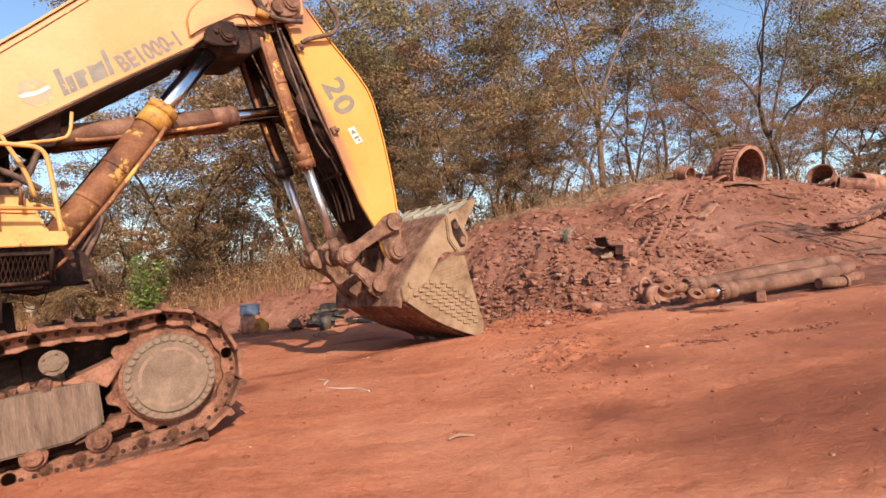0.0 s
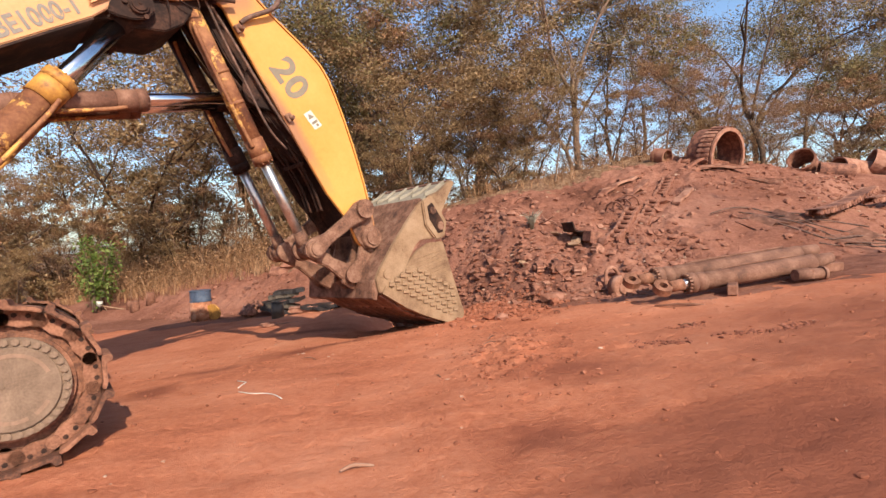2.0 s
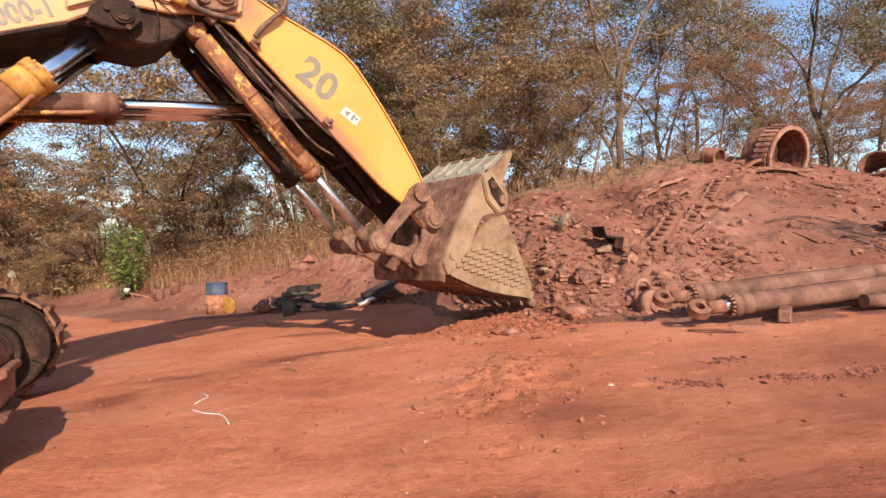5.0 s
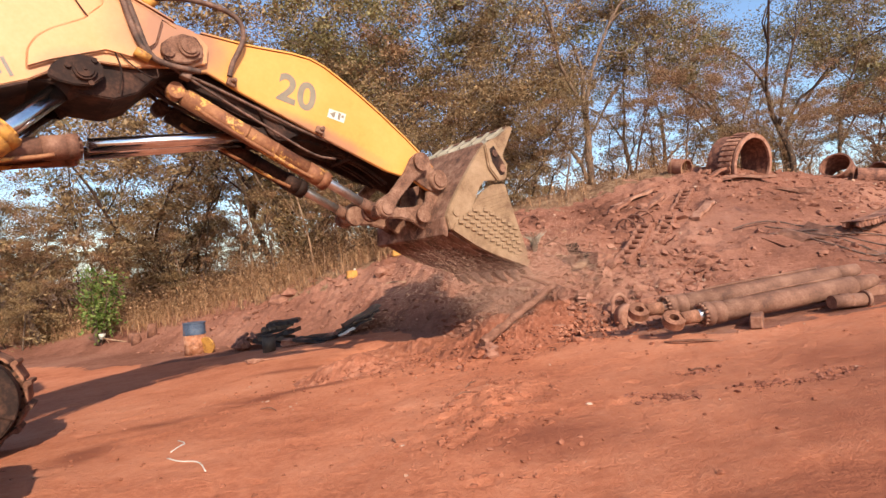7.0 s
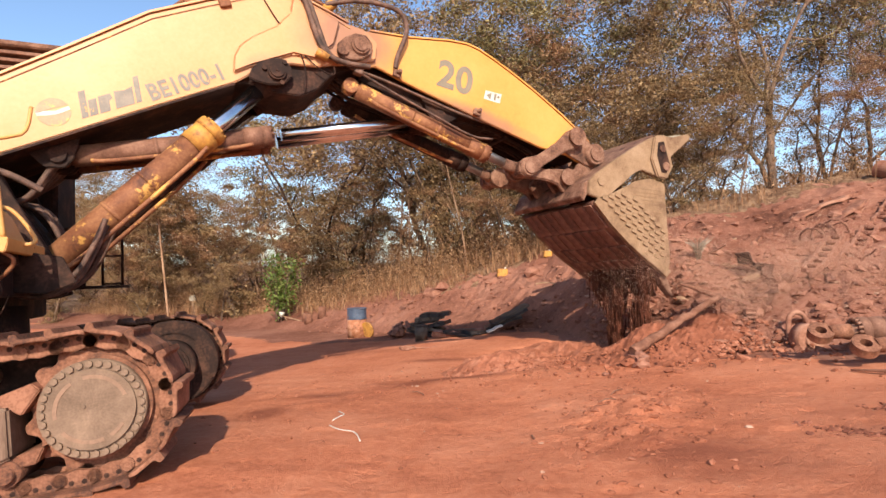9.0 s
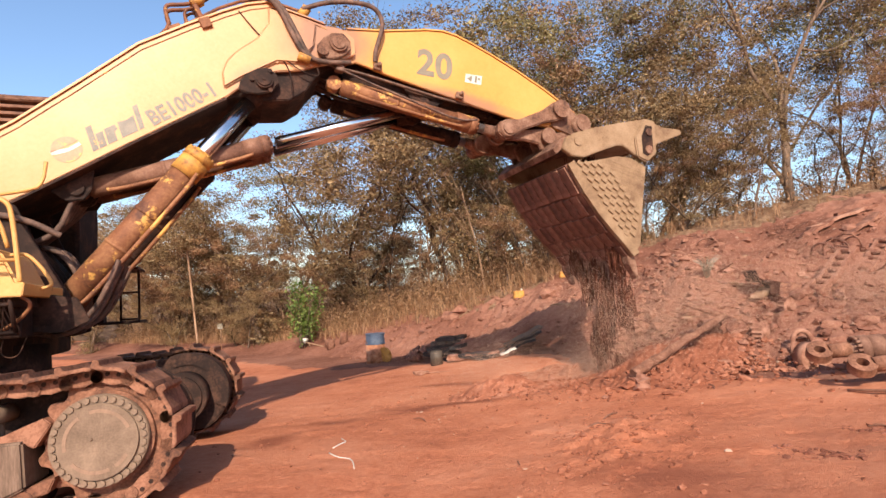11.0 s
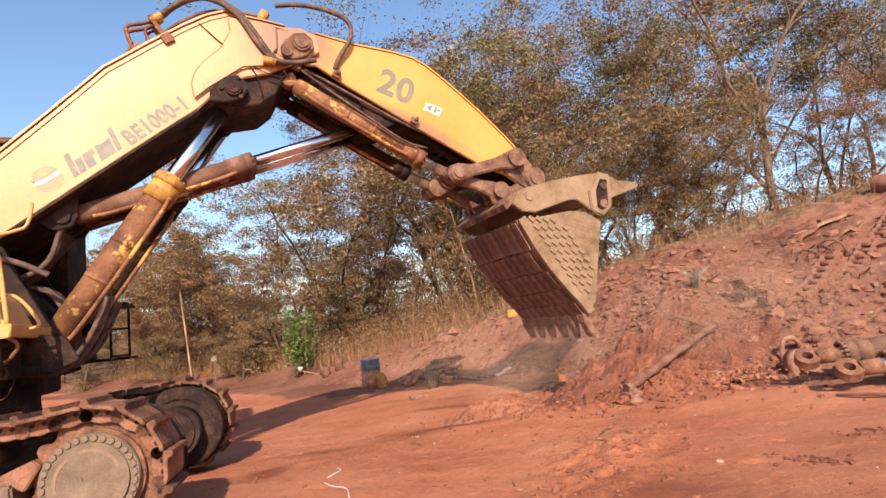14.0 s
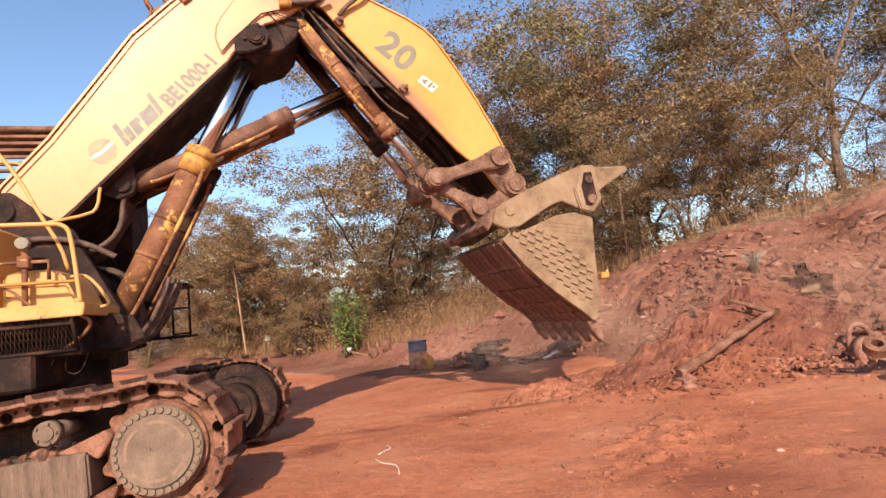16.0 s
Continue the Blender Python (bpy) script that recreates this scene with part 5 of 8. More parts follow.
    box(bm, (-4.6, y0 + 0.04, 1.20), (-1.1 + dx, -0.8, 1.30), 0.01)
    box(bm, (-4.6, -1.6, 0.90), (-1.14 + dx, -0.7, 1.24), 0.01)
    part("skirt", bm, GREASE_AND_SHADE, deck, "dark rusty underside")
    bm = bmesh.new()
    prism(bm, [(-4.6, 0.88), (-4.6, 1.27), (-1.58, 1.27), (-1.58, 0.92)], y0 + 0.06, y0 + 0.09, 0.005)
    part("skirt_panel", bm, GREASE_AND_SHADE, deck, "dark brown steel skirt panel")
    bm = bmesh.new()
    prism(bm, [(-0.98, 1.36), (-0.42, 1.28), (-0.30, 1.02), (-0.55, 0.92), (-1.0, 0.95)], -1.25, -1.20, 0.01)
    part("end_plate", bm, GREASE_AND_SHADE, deck, "dark oily end plate beside the cylinder foot")
    # expanded mesh skirt
    bm = bmesh.new()
    for k in range(22):
        x = -1.55 + 0.035 * k
        for s in (1, -1):
            a, b = Vector((x, y0 + 0.02, 1.27)), Vector((x + 0.07 * s, y0 + 0.20, 0.97))
            rod(bm, a, b, 0.006, seg=4, cap=False)
    for x in (-1.55, -0.78):
        rod(bm, (x, y0 + 0.02, 1.28), (x, y0 + 0.20, 0.96), 0.02, seg=6)
    rod(bm, (-1.55, y0 + 0.20, 0.96), (-0.78, y0 + 0.20, 0.96), 0.02, seg=6)
    tagged(part("mesh_guard", bm, GREASE_AND_SHADE, deck, "rusty expanded mesh guard"), kind="stuff")
    bm = bmesh.new()
    tube(bm, [(-0.74, y0 + 0.1, 1.30), (-0.62, y0 + 0.12, 1.22), (-0.74, y0 + 0.2, 1.08), (-0.92, y0 + 0.3, 0.98)], 0.018, 6, 2)
    part("foot_rail", bm, RUST, deck, "bent rusty foot rail")
    for x in (-0.95, -1.25):
        bm = bmesh.new()
        tube(bm, [(x, y0 + 0.5, 0.95), (x - 0.05, y0 + 0.5, 0.74), (x + 0.1, y0 + 0.5, 0.70), (x + 0.18, y0 + 0.5, 0.92)], 0.006, 6, 2)
        part("hanging_wire", bm, GREASE_AND_SHADE, deck, "loop of dark hanging wire")
    # tool box with slanted front
    bm = bmesh.new()
    prism(bm, [(-1.40, 1.36), (-1.40, 1.72), (-1.32, 1.77), (-0.98, 1.77), (-0.90, 1.72), (-0.74, 1.36)], -1.85, -0.95, 0.025)
    tb = part("tool_box", bm, PALE_YELLOW, excavator, "yellow steel box with a sloping front")
    bm = bmesh.new()
    tube(bm, [(-0.96, -1.55, 1.70), (-0.80, -1.55, 1.74), (-0.68, -1.55, 1.62), (-0.56, -1.55, 1.42), (-0.60, -1.55, 1.38), (-0.72, -1.55, 1.37)], 0.018, 8, 2)
    tube(bm, [(-1.38, -1.86, 1.62), (-0.86, -1.86, 1.60)], 0.006, 6)
    part("grab_rail", bm, PALE_YELLOW, tb, "yellow grab rail")
    # hand rails
    y = y0 + 0.03
    bm = bmesh.new()
    tube(bm, [(-4.4, y, 2.20), (-0.95, y, 2.20), (-0.80, y, 2.17), (-0.76, y, 2.02), (-0.70, y, 1.41)], 0.022, 8, 2)
    part("top_rail", bm, PALE_YELLOW, excavator, "yellow tubular hand rail")
    bm = bmesh.new()
    tube(bm, [(-4.4, y, 1.64), (-0.72, y, 1.62)], 0.017, 8)
    part("middle_rail", bm, PALE_YELLOW, excavator, "yellow tubular hand rail")
    for x in (-1.62, -2.5, -3.4):
        bm = bmesh.new()
        tube(bm, [(x, y, 1.40), (x, y, 2.20)], 0.02, 8)
        part("rail_post", bm, PALE_YELLOW, excavator, "yellow rail post")
    bm = bmesh.new()
    tube(bm, [(-0.98, y, 2.20), (-0.62, y + 0.12, 2.30), (-0.56, y + 0.14, 2.38), (-0.54, y + 0.16, 2.58)], 0.017, 8, 1)
    part("mirror_arm", bm, PALE_YELLOW, excavator, "bent yellow mirror arm")
    bm = bmesh.new()
    tube(bm, [(-1.55, -1.7, 3.1), (-1.30, -1.75, 2.75), (-1.08, -1.8, 2.3), (-0.92, -1.8, 2.0), (-0.86, -1.8, 1.76)], 0.02, 8, 1)
    part("brace", bm, PALE_YELLOW, excavator, "yellow slanting brace")
    # gauge and pipework on the deck
    bm = bmesh.new()
    tube(bm, [(-1.18, -1.95, 1.36), (-1.18, -1.95, 1.95)], 0.028, 8)
    tube(bm, [(-1.42, -1.95, 1.38), (-1.42, -1.95, 1.84), (-0.98, -1.95, 1.84), (-0.98, -1.95, 1.66)], 0.02, 8)
    box(bm, (-1.23, -2.0, 1.78), (-1.13, -1.9, 1.90), 0.01)
    tube(bm, [(-1.5, -1.97, 1.4), (-1.36, -1.99, 1.66), (-1.1, -1.97, 1.38)], 0.013, 6, 2)
    gp = part("pipework", bm, RUST, excavator, "rusty filter pipework on the deck")
    bm = bmesh.new()
    rod(bm, (-1.18, -1.94, 2.02), (-1.18, -2.02, 2.02), 0.055, seg=24)
    part("gauge", bm, SPILL, gp, "round white pressure gauge")
    # hoses below the boom cylinders
    for yy, dz in ((-0.66, 0.0), (-0.56, -0.06), (-0.30, 0.03), (-0.1, -0.04), (0.25, 0.0)):
        bm = bmesh.new()
        tube(bm, [(-1.3, yy + 0.1, 1.22), (-0.95, yy, 0.95 + dz), (-0.62, yy, 0.95 + dz), (-0.38, yy, 1.12 + dz), (-0.22, yy - 0.02, 1.45 + dz), (-0.12, yy, 1.72 + dz)], 0.03, 8, 3)
        part("hose", bm, RUBBER, excavator, "drooping black hydraulic hose")
    bm = bmesh.new()
    tube(bm, [(-2.2, -0.72, 2.28), (-1.75, -0.73, 2.22), (-1.45, -0.74, 2.28), (-1.05, -0.73, 2.22), (-0.7, -0.66, 2.02)], 0.036, 10, 3)
    rod(bm, (-1.66, -0.735, 2.235), (-1.54, -0.735, 2.255), 0.05, seg=12)
    part("hose", bm, RUBBER, excavator, "dusty grey hydraulic hose with fitting")
    # hanging step frame on the far side
    bm = bmesh.new()
    for xx in (-0.35, -0.12):
        tube(bm, [(xx, 0.95, 1.0), (xx, 0.95, 1.75)], 0.018, 6)
    for zz in (1.02, 1.4, 1.75):
        tube(bm, [(-0.35, 0.95, zz), (-0.12, 0.95, zz)], 0.015, 6)
    box(bm, (-0.75, 0.7, 1.72), (-0.1, 1.5, 1.76), 0.01)
    box(bm, (-0.9, 0.7, 0.96), (-0.08, 1.5, 1.0), 0.01)
    part("step_frame", bm, GREASE_AND_SHADE, excavator, "dark step frame")
    # cab on the far side with a slatted guard over it
    bm = bmesh.new()
    box(bm, (-2.9, 0.9, 1.32), (-0.85, 2.2, 3.45), 0.05)
    cab = part("cab", bm, GREASE_AND_SHADE, excavator, "dusty dark operator cab")
    bm = bmesh.new()
    box(bm, (-3.0, 0.85, 4.12), (-0.55, 2.25, 4.20), 0.02)
    rod(bm, (-0.95, 1.2, 4.2), (-0.95, 1.2, 4.3), 0.04, seg=12)
    part("guard_roof", bm, DUSTY, cab, "dust covered guard roof")
    for k in range(6):
        bm = bmesh.new()
        z = 3.52 + 0.10 * k
        box(bm, (-3.0, 0.86, z), (-0.62, 0.92, z + 0.045), 0.006)
        box(bm, (-0.62, 0.86, z), (-0.56, 2.2, z + 0.045), 0.006)
        part("guard_slat", bm, RUST_BROWN, cab, "brown rusty guard slat")
    for x in (-2.9, -1.8, -0.66):
        bm = bmesh.new()
        box(bm, (x - 0.03, 0.88, 3.4), (x + 0.03, 0.94, 4.12), 0.006)
        part("guard_post", bm, PALE_YELLOW, cab, "yellow guard post")
    bm = bmesh.new()
    tube(bm, [(-3.0, 0.7, 3.62), (-2.2, 0.7, 3.62), (-2.0, 0.7, 3.5), (-1.95, 0.7, 3.2)], 0.022, 8, 2)
    part("hand_rail", bm, PALE_YELLOW, cab, "yellow bent hand rail")


build_upper()


# ---- joint angles, in degrees above the machine's level ----
JT = [0, 0.5, 1, 1.5, 2, 2.5, 3, 3.5, 4, 4.5, 7, 7.5, 8, 8.5, 9, 11.5, 12, 12.5, 13, 13.5, 14, 14.5, 15, 15.5, 16]
BOOM_A = [28.0, 27.7, 26.6, 25.4, 23.8, 23.8, 22.9, 21.3, 19.4, 17.8, 15.6, 15.6, 15.4, 15.5, 17.5, 25.4, 25.4, 25.5, 25.4, 27.0, 30.9, 34.0, 36.1, 38.3, 40.4]
ARM_A = [-64.4, -63.4, -63.1, -60.5, -56.9, -55.6, -53.7, -51.8, -49.5, -44.4, -20.0, -17.4, -17.5, -17.5, -15.8, -10.9, -11.0, -12.3, -23.0, -26.5, -26.9, -32.7, -38.8, -43.1, -45.3]
BUCKET_A = [8.9, 11.1, 12.6, 12.2, 11.2, 11.4, 13.0, 14.6, 16.8, 19.7, 12.5, 5.7, -5.1, -10.4, -8.9, -27.3, -27.1, -28.1, -31.2, -32.4, -27.9, -28.6, -24.4, -22.0, -16.2]
BOWL_T, BOWL_A = [0, 8, 8.5, 9, 9.5, 11, 16], [0, 0, 2.0, 4.0, 6.0, 7.7, 7.7]


def glide(ts, vs, t):
    """Monotone cubic through the values."""
    i = min(max(int(np.searchsorted(ts, t, "right")) - 1, 0), len(ts) - 2)
    h = [ts[k + 1] - ts[k] for k in range(len(ts) - 1)]
    d = [(vs[k + 1] - vs[k]) / h[k] for k in range(len(ts) - 1)]

    def slope(k):
        if k == 0:
            return d[0]
        if k == len(ts) - 1:
            return d[-1]
        if d[k - 1] * d[k] <= 0:
            return 0.0
        w1, w2 = 2 * h[k] + h[k - 1], h[k] + 2 * h[k - 1]
        return (w1 + w2) / (w1 / d[k - 1] + w2 / d[k])
    s = (t - ts[i]) / h[i]
    return (2 * s ** 3 - 3 * s ** 2 + 1) * vs[i] + (s ** 3 - 2 * s ** 2 + s) * h[i] * slope(i) + (-2 * s ** 3 + 3 * s ** 2) * vs[i + 1] + (s ** 3 - s ** 2) * h[i] * slope(i + 1)


SOIL_ROWS = {}


def joints(t):
    return (radians(glide(JT, BOOM_A, t)), radians(glide(JT, ARM_A, t)), radians(glide(JT, BUCKET_A, t)), radians(glide(BOWL_T, BOWL_A, t)))


def linkage(t):
    b, a, k, o = joints(t)
    p2 = FOOT + turn2(b, (BOOM_L, 0))
    p3 = p2 + turn2(a, (ARM_L, 0))
    p4 = p2 + turn2(a, TIP)
    p6 = p4 + turn2(k, P6)
    d = p6 - p3
    ln = min(d.length, LINK_A + LINK_B - 0.002)
    u = d.normalized()
    along = (LINK_A ** 2 - LINK_B ** 2 + ln ** 2) / (2 * ln)
    side = math.sqrt(max(LINK_A ** 2 - along ** 2, 0.0))
    left = Vector((-u.y, u.x))
    c1, c2 = p3 + u * along + left * side, p3 + u * along - left * side
    back = turn2(a, (-1, 0))
    p5 = c1 if (c1 - p3).dot(back) > (c2 - p3).dot(back) else c2
    return b, a, k, o, p2, p3, p4, p5, p6


def bowl_pose(t):
    b, a, k, o, p2, p3, p4, p5, p6 = linkage(t)
    return pose_xz(p4, k) @ Matrix.Translation((HINGE.x, 0, HINGE.y)) @ Matrix.Rotation(-o, 4, "Y") @ Matrix.Translation((-HINGE.x, 0, -HINGE.y))


def motions():
    times = [i * 0.25 for i in range(65)]
    rows = {}
    for t in times:
        b, a, k, o, p2, p3, p4, p5, p6 = linkage(t)

        def row(ob, m):
            rows.setdefault(ob, []).append((t, m))
        row(boom, pose_xz(FOOT, b))
        row(arm, pose_xz(p2, a))
        row(bucket_rear, pose_xz(p4, k))
        row(bucket_bowl, bowl_pose(t))
        for sy in (-1, 1):
            d = p5 - p3
            row(LINKS["rocker", sy], pose_xz(p3, math.atan2(d.y, d.x)))
            d = p6 - p5
            row(LINKS["push", sy], pose_xz(p5, math.atan2(d.y, d.x)))
            ends = {"boom": (BOOM_CYL, FOOT + turn2(b, BOOM_PIN)), "arm": (FOOT + turn2(b, ARM_CYL_BOOM), p2 + turn2(a, ARM_CYL_ARM)), "bucket": (p2 + turn2(a, BKT_CYL), p5)}
            for nm, (p, q) in ends.items():
                barrel, shaft, y = CYLS[nm, sy]
                d = q - p
                ang = math.atan2(d.y, d.x)
                row(barrel, pose_xz(p, ang, y))
                row(shaft, pose_xz(q, ang, y))
    for ob, r in rows.items():
        walk(ob, r)
    for ob, r in SOIL_ROWS.items():
        walk(ob, r)



# ---- trees and scrub ----
def make_tree(seed, tall, leaves, leaf_mat, leaf=0.034, fork=0.4, spread=0.5, lean=0.1, thick=0.09, clump=0.34, low=0.0):
    """Meshes of a slender crooked trunk with arching limbs, and of a crown of leaf clumps at the limbs' ends.
    fork: share of the height at which it forks; low: share of the clumps that hang on the lower stems."""
    rng = random.Random(seed)
    bm = bmesh.new()
    tips, stems = [], []

    def grow(p, d, ln, r, depth):
        n = (7, 6, 5, 4)[depth]
        bend = (0.13, 0.2, 0.26, 0.32)[depth]
        pts, rs, q = [p.copy()], [r], p.copy()
        for k in range(n):
            d = (d + Vector((rng.gauss(0, bend), rng.gauss(0, bend), rng.gauss(0.05, bend * 0.6)))).normalized()
            q = q + d * ln / n
            pts.append(q.copy())
            rs.append(r * (1 - (0.35, 0.5, 0.6, 0.7)[depth] * (k + 1) / n))
            (tips if depth >= 2 else stems).append(q.copy())
        tube(bm, pts, rs, (8, 6, 4, 3)[depth])
        if depth == 3:
            return
        for k in range(rng.choice(((2, 3, 3), (3, 4, 5), (3, 4))[depth])):
            i = n if k == 0 else rng.randint(n // 2, n)
            side = Vector((rng.gauss(0, 1), rng.gauss(0, 1), rng.gauss(-0.05, 0.35))).normalized()
            nd = (d * (1 - spread) + side * spread + Vector((0, 0, 0.22 if depth == 0 else 0.05))).normalized()
            grow(pts[i], nd, ln * rng.uniform(0.5, 0.85) if depth else tall * rng.uniform(0.28, 0.42), rs[i] * rng.uniform(0.5, 0.72), depth + 1)
    d0 = Vector((rng.gauss(0, lean), rng.gauss(0, lean), 1)).normalized()
    grow(Vector((0, 0, -0.15)), d0, tall * fork, thick, 0)
    k = tall / max(p.z for p in tips)
    for v in bm.verts:
        v.co *= k
    me_t = bpy.data.meshes.new("trunk")
    bm.to_mesh(me_t)
    bm.free()
    me_t.materials.append(BARK)
    grain = np.random.default_rng(seed)
    cs = []
    while sum(len(c) for c in cs) < leaves:
        p = rng.choice(stems if rng.random() < low else tips) * k
        n = rng.randint(120, 300)
        rad = clump * rng.uniform(0.45, 1.0)
        c = grain.normal(0, 1, (n, 3)) * (rad, rad, rad * 0.48) + np.array(p) + grain.normal(0, 0.16, 3)
        cs.append(c)
    c = np.concatenate(cs)
    n = len(c)
    s = leaf * grain.uniform(0.6, 1.5, (n, 1))
    u = grain.normal(0, 1, (n, 3)) * (1, 1, 0.6)
    u /= np.linalg.norm(u, axis=1, keepdims=True)
    w = np.cross(u, grain.normal(0, 1, (n, 3)))
    w = w / np.linalg.norm(w, axis=1, keepdims=True) * s * 0.5
    v = np.stack([c - u * s * 0.9, c + w + u * s * 0.25, c - w + u * s], 1).reshape(-1, 3)
    me_c = bpy.data.meshes.new("crown")
    me_c.from_pydata(v.tolist(), [], np.arange(3 * n).reshape(n, 3).tolist())
    me_c.materials.append(leaf_mat)
    return me_t, me_c


TREES = [
    make_tree(1, 8.5, 19000, LEAF_OLIVE, 0.040, 0.28, 0.5, 0.12, 0.075, 0.36, 0.25),
    make_tree(2, 9.5, 18000, LEAF_GREEN, 0.040, 0.36, 0.46, 0.10, 0.075, 0.38, 0.1),
    make_tree(3, 8.0, 20000, LEAF_OLIVE, 0.042, 0.22, 0.55, 0.15, 0.07, 0.36, 0.3),
    make_tree(4, 9.0, 10000, LEAF_BROWN, 0.036, 0.34, 0.5, 0.14, 0.07, 0.34, 0.1),
    make_tree(15, 10.0, 11000, LEAF_GREEN, 0.036, 0.38, 0.46, 0.05, 0.10, 0.40, 0.0),
    make_tree(6, 7.0, 14000, LEAF_OLIVE, 0.040, 0.18, 0.6, 0.2, 0.055, 0.34, 0.3),
    make_tree(7, 6.0, 7000, LEAF_BROWN, 0.050, 0.2, 0.6, 0.25, 0.05, 0.30, 0.3),
    make_tree(8, 8.5, 2600, LEAF_BROWN, 0.036, 0.34, 0.46, 0.14, 0.06, 0.34, 0.1),
    make_tree(9, 8.0, 7500, LEAF_OLIVE, 0.068, 0.28, 0.5, 0.12, 0.07, 0.40, 0.2),
    make_tree(10, 8.0, 7000, LEAF_GREEN, 0.068, 0.34, 0.5, 0.12, 0.07, 0.42, 0.1),
]


def plant(kind, x, y, size, turn, label):
    z = height(x, y)
    e = thing("tree", label, "tree", Matrix.Translation((x, y, z - 0.1)) @ Matrix.Rotation(turn, 4, "Z") @ Matrix.Diagonal((size, size, size, 1)), "trees behind the yard")
    for nm, me in zip(("trunk", "crown"), TREES[kind]):
        ob = new(nm, me)
        ob.parent = e


TREE_LABELS = ["olive-leaved scrub tree with branching trunk", "tall thin tree with dusty green leaves", "bushy olive tree with low branches", "half bare tree with brown dry leaves", "tall open-crowned tree with a forked dark trunk", "dense olive scrub tree", "low dry scrub tree with brown leaves", "almost bare thin tree with pale twigs", "olive tree deep in the wood", "dusty green tree deep in the wood"]


def build_trees():
    rng = random.Random(11)
    size0 = (8.5, 9.5, 8.0, 9.0, 10.0, 7.0, 6.0, 8.5, 8.0, 8.0)

    def one(x, y, k, want):
        plant(k, x, y, want / size0[k], rng.uniform(0, 6.28), TREE_LABELS[k])
    # saplings and scrub along the edge
    for k in range(46):
        x = -27 + 44 * (k + rng.random()) / 46
        lo = float(np.interp(x, [-10, -3, 1, 3], [2.4, 3.6, 6.0, 8.0]))
        y = float(np.interp(x, TOE_X, TOE_Y)) + lo + rng.uniform(0, 2.5)
        one(x, y, rng.choice((6, 7, 7, 3, 5, 6)), rng.uniform(2.6, 5.6))
    # understorey among the first rows
    for k in range(44):
        x = -30 + 54 * (k + rng.random()) / 44
        one(x, rng.uniform(22.5, 29.0), rng.choice((5, 2, 6, 3, 5, 6, 7)), rng.uniform(3.0, 6.5))
    # the wood behind, row by row
    for row_y, step, jit in ((24.5, 2.4, 1.2), (28.5, 2.7, 1.5), (34, 3.4, 2.0), (42, 5.0, 3.0), (55, 4.2, 3.0)):
        half = 0.95 * (row_y + 4)
        x = -half * 1.3
        while x < half * 1.15:
            px, py = x + rng.uniform(-jit, jit), row_y + rng.uniform(-jit, jit)
            ratio = px / py
            want = float(np.interp(ratio, [-1.3, -0.75, -0.46, -0.33, -0.1, 0.3, 0.9], [9.5, 11.0, 13.0, 15.0, 16.0, 15.0, 13.5]))
            if row_y > 50:
                want *= 0.62
            want *= (1 + 0.006 * (py - 25)) * rng.uniform(0.62, 1.08)
            k = rng.choice((0, 1, 2, 3, 4, 5, 7, 3, 0) if ratio < 0.22 else (4, 1, 7, 1, 0, 4, 0, 2))
            if row_y > 40 and k != 7:
                k = rng.choice((8, 9))
            if rng.random() > (0.35 if ratio > 0.45 else 0.45 if ratio > 0.05 else 0.2 if ratio > 0.0 else 0.0):
                one(px, py, k, want)
            x += step * rng.uniform(0.75, 1.3)
    # the forked tree that stands on the heap's crest, and a big leafy one beside it
    one(6.0, 20.6, 4, 12.0)
    one(13.8, 22.5, 4, 12.0)
    # the next one stands out of view, added to cast branch shadows on the heap
    one(10.9, 7.6, 7, 7.5)
    one(-5.2, 25.0, 2, 13.5)
    one(-2.7, 26.0, 0, 14.5)
    one(-0.6, 25.2, 1, 14.0)
    one(1.2, 22.0, 2, 8.2)
    one(2.6, 21.4, 5, 6.0)
    one(2.0, 19.6, 5, 4.2)
    one(3.3, 20.4, 2, 3.6)
    one(2.9, 19.0, 2, 4.8)
    one(4.4, 20.2, 5, 3.6)
    one(0.5, 19.9, 5, 4.0)
    one(8.2, 21.4, 5, 3.0)
    one(11.4, 21.0, 5, 3.2)


build_trees()


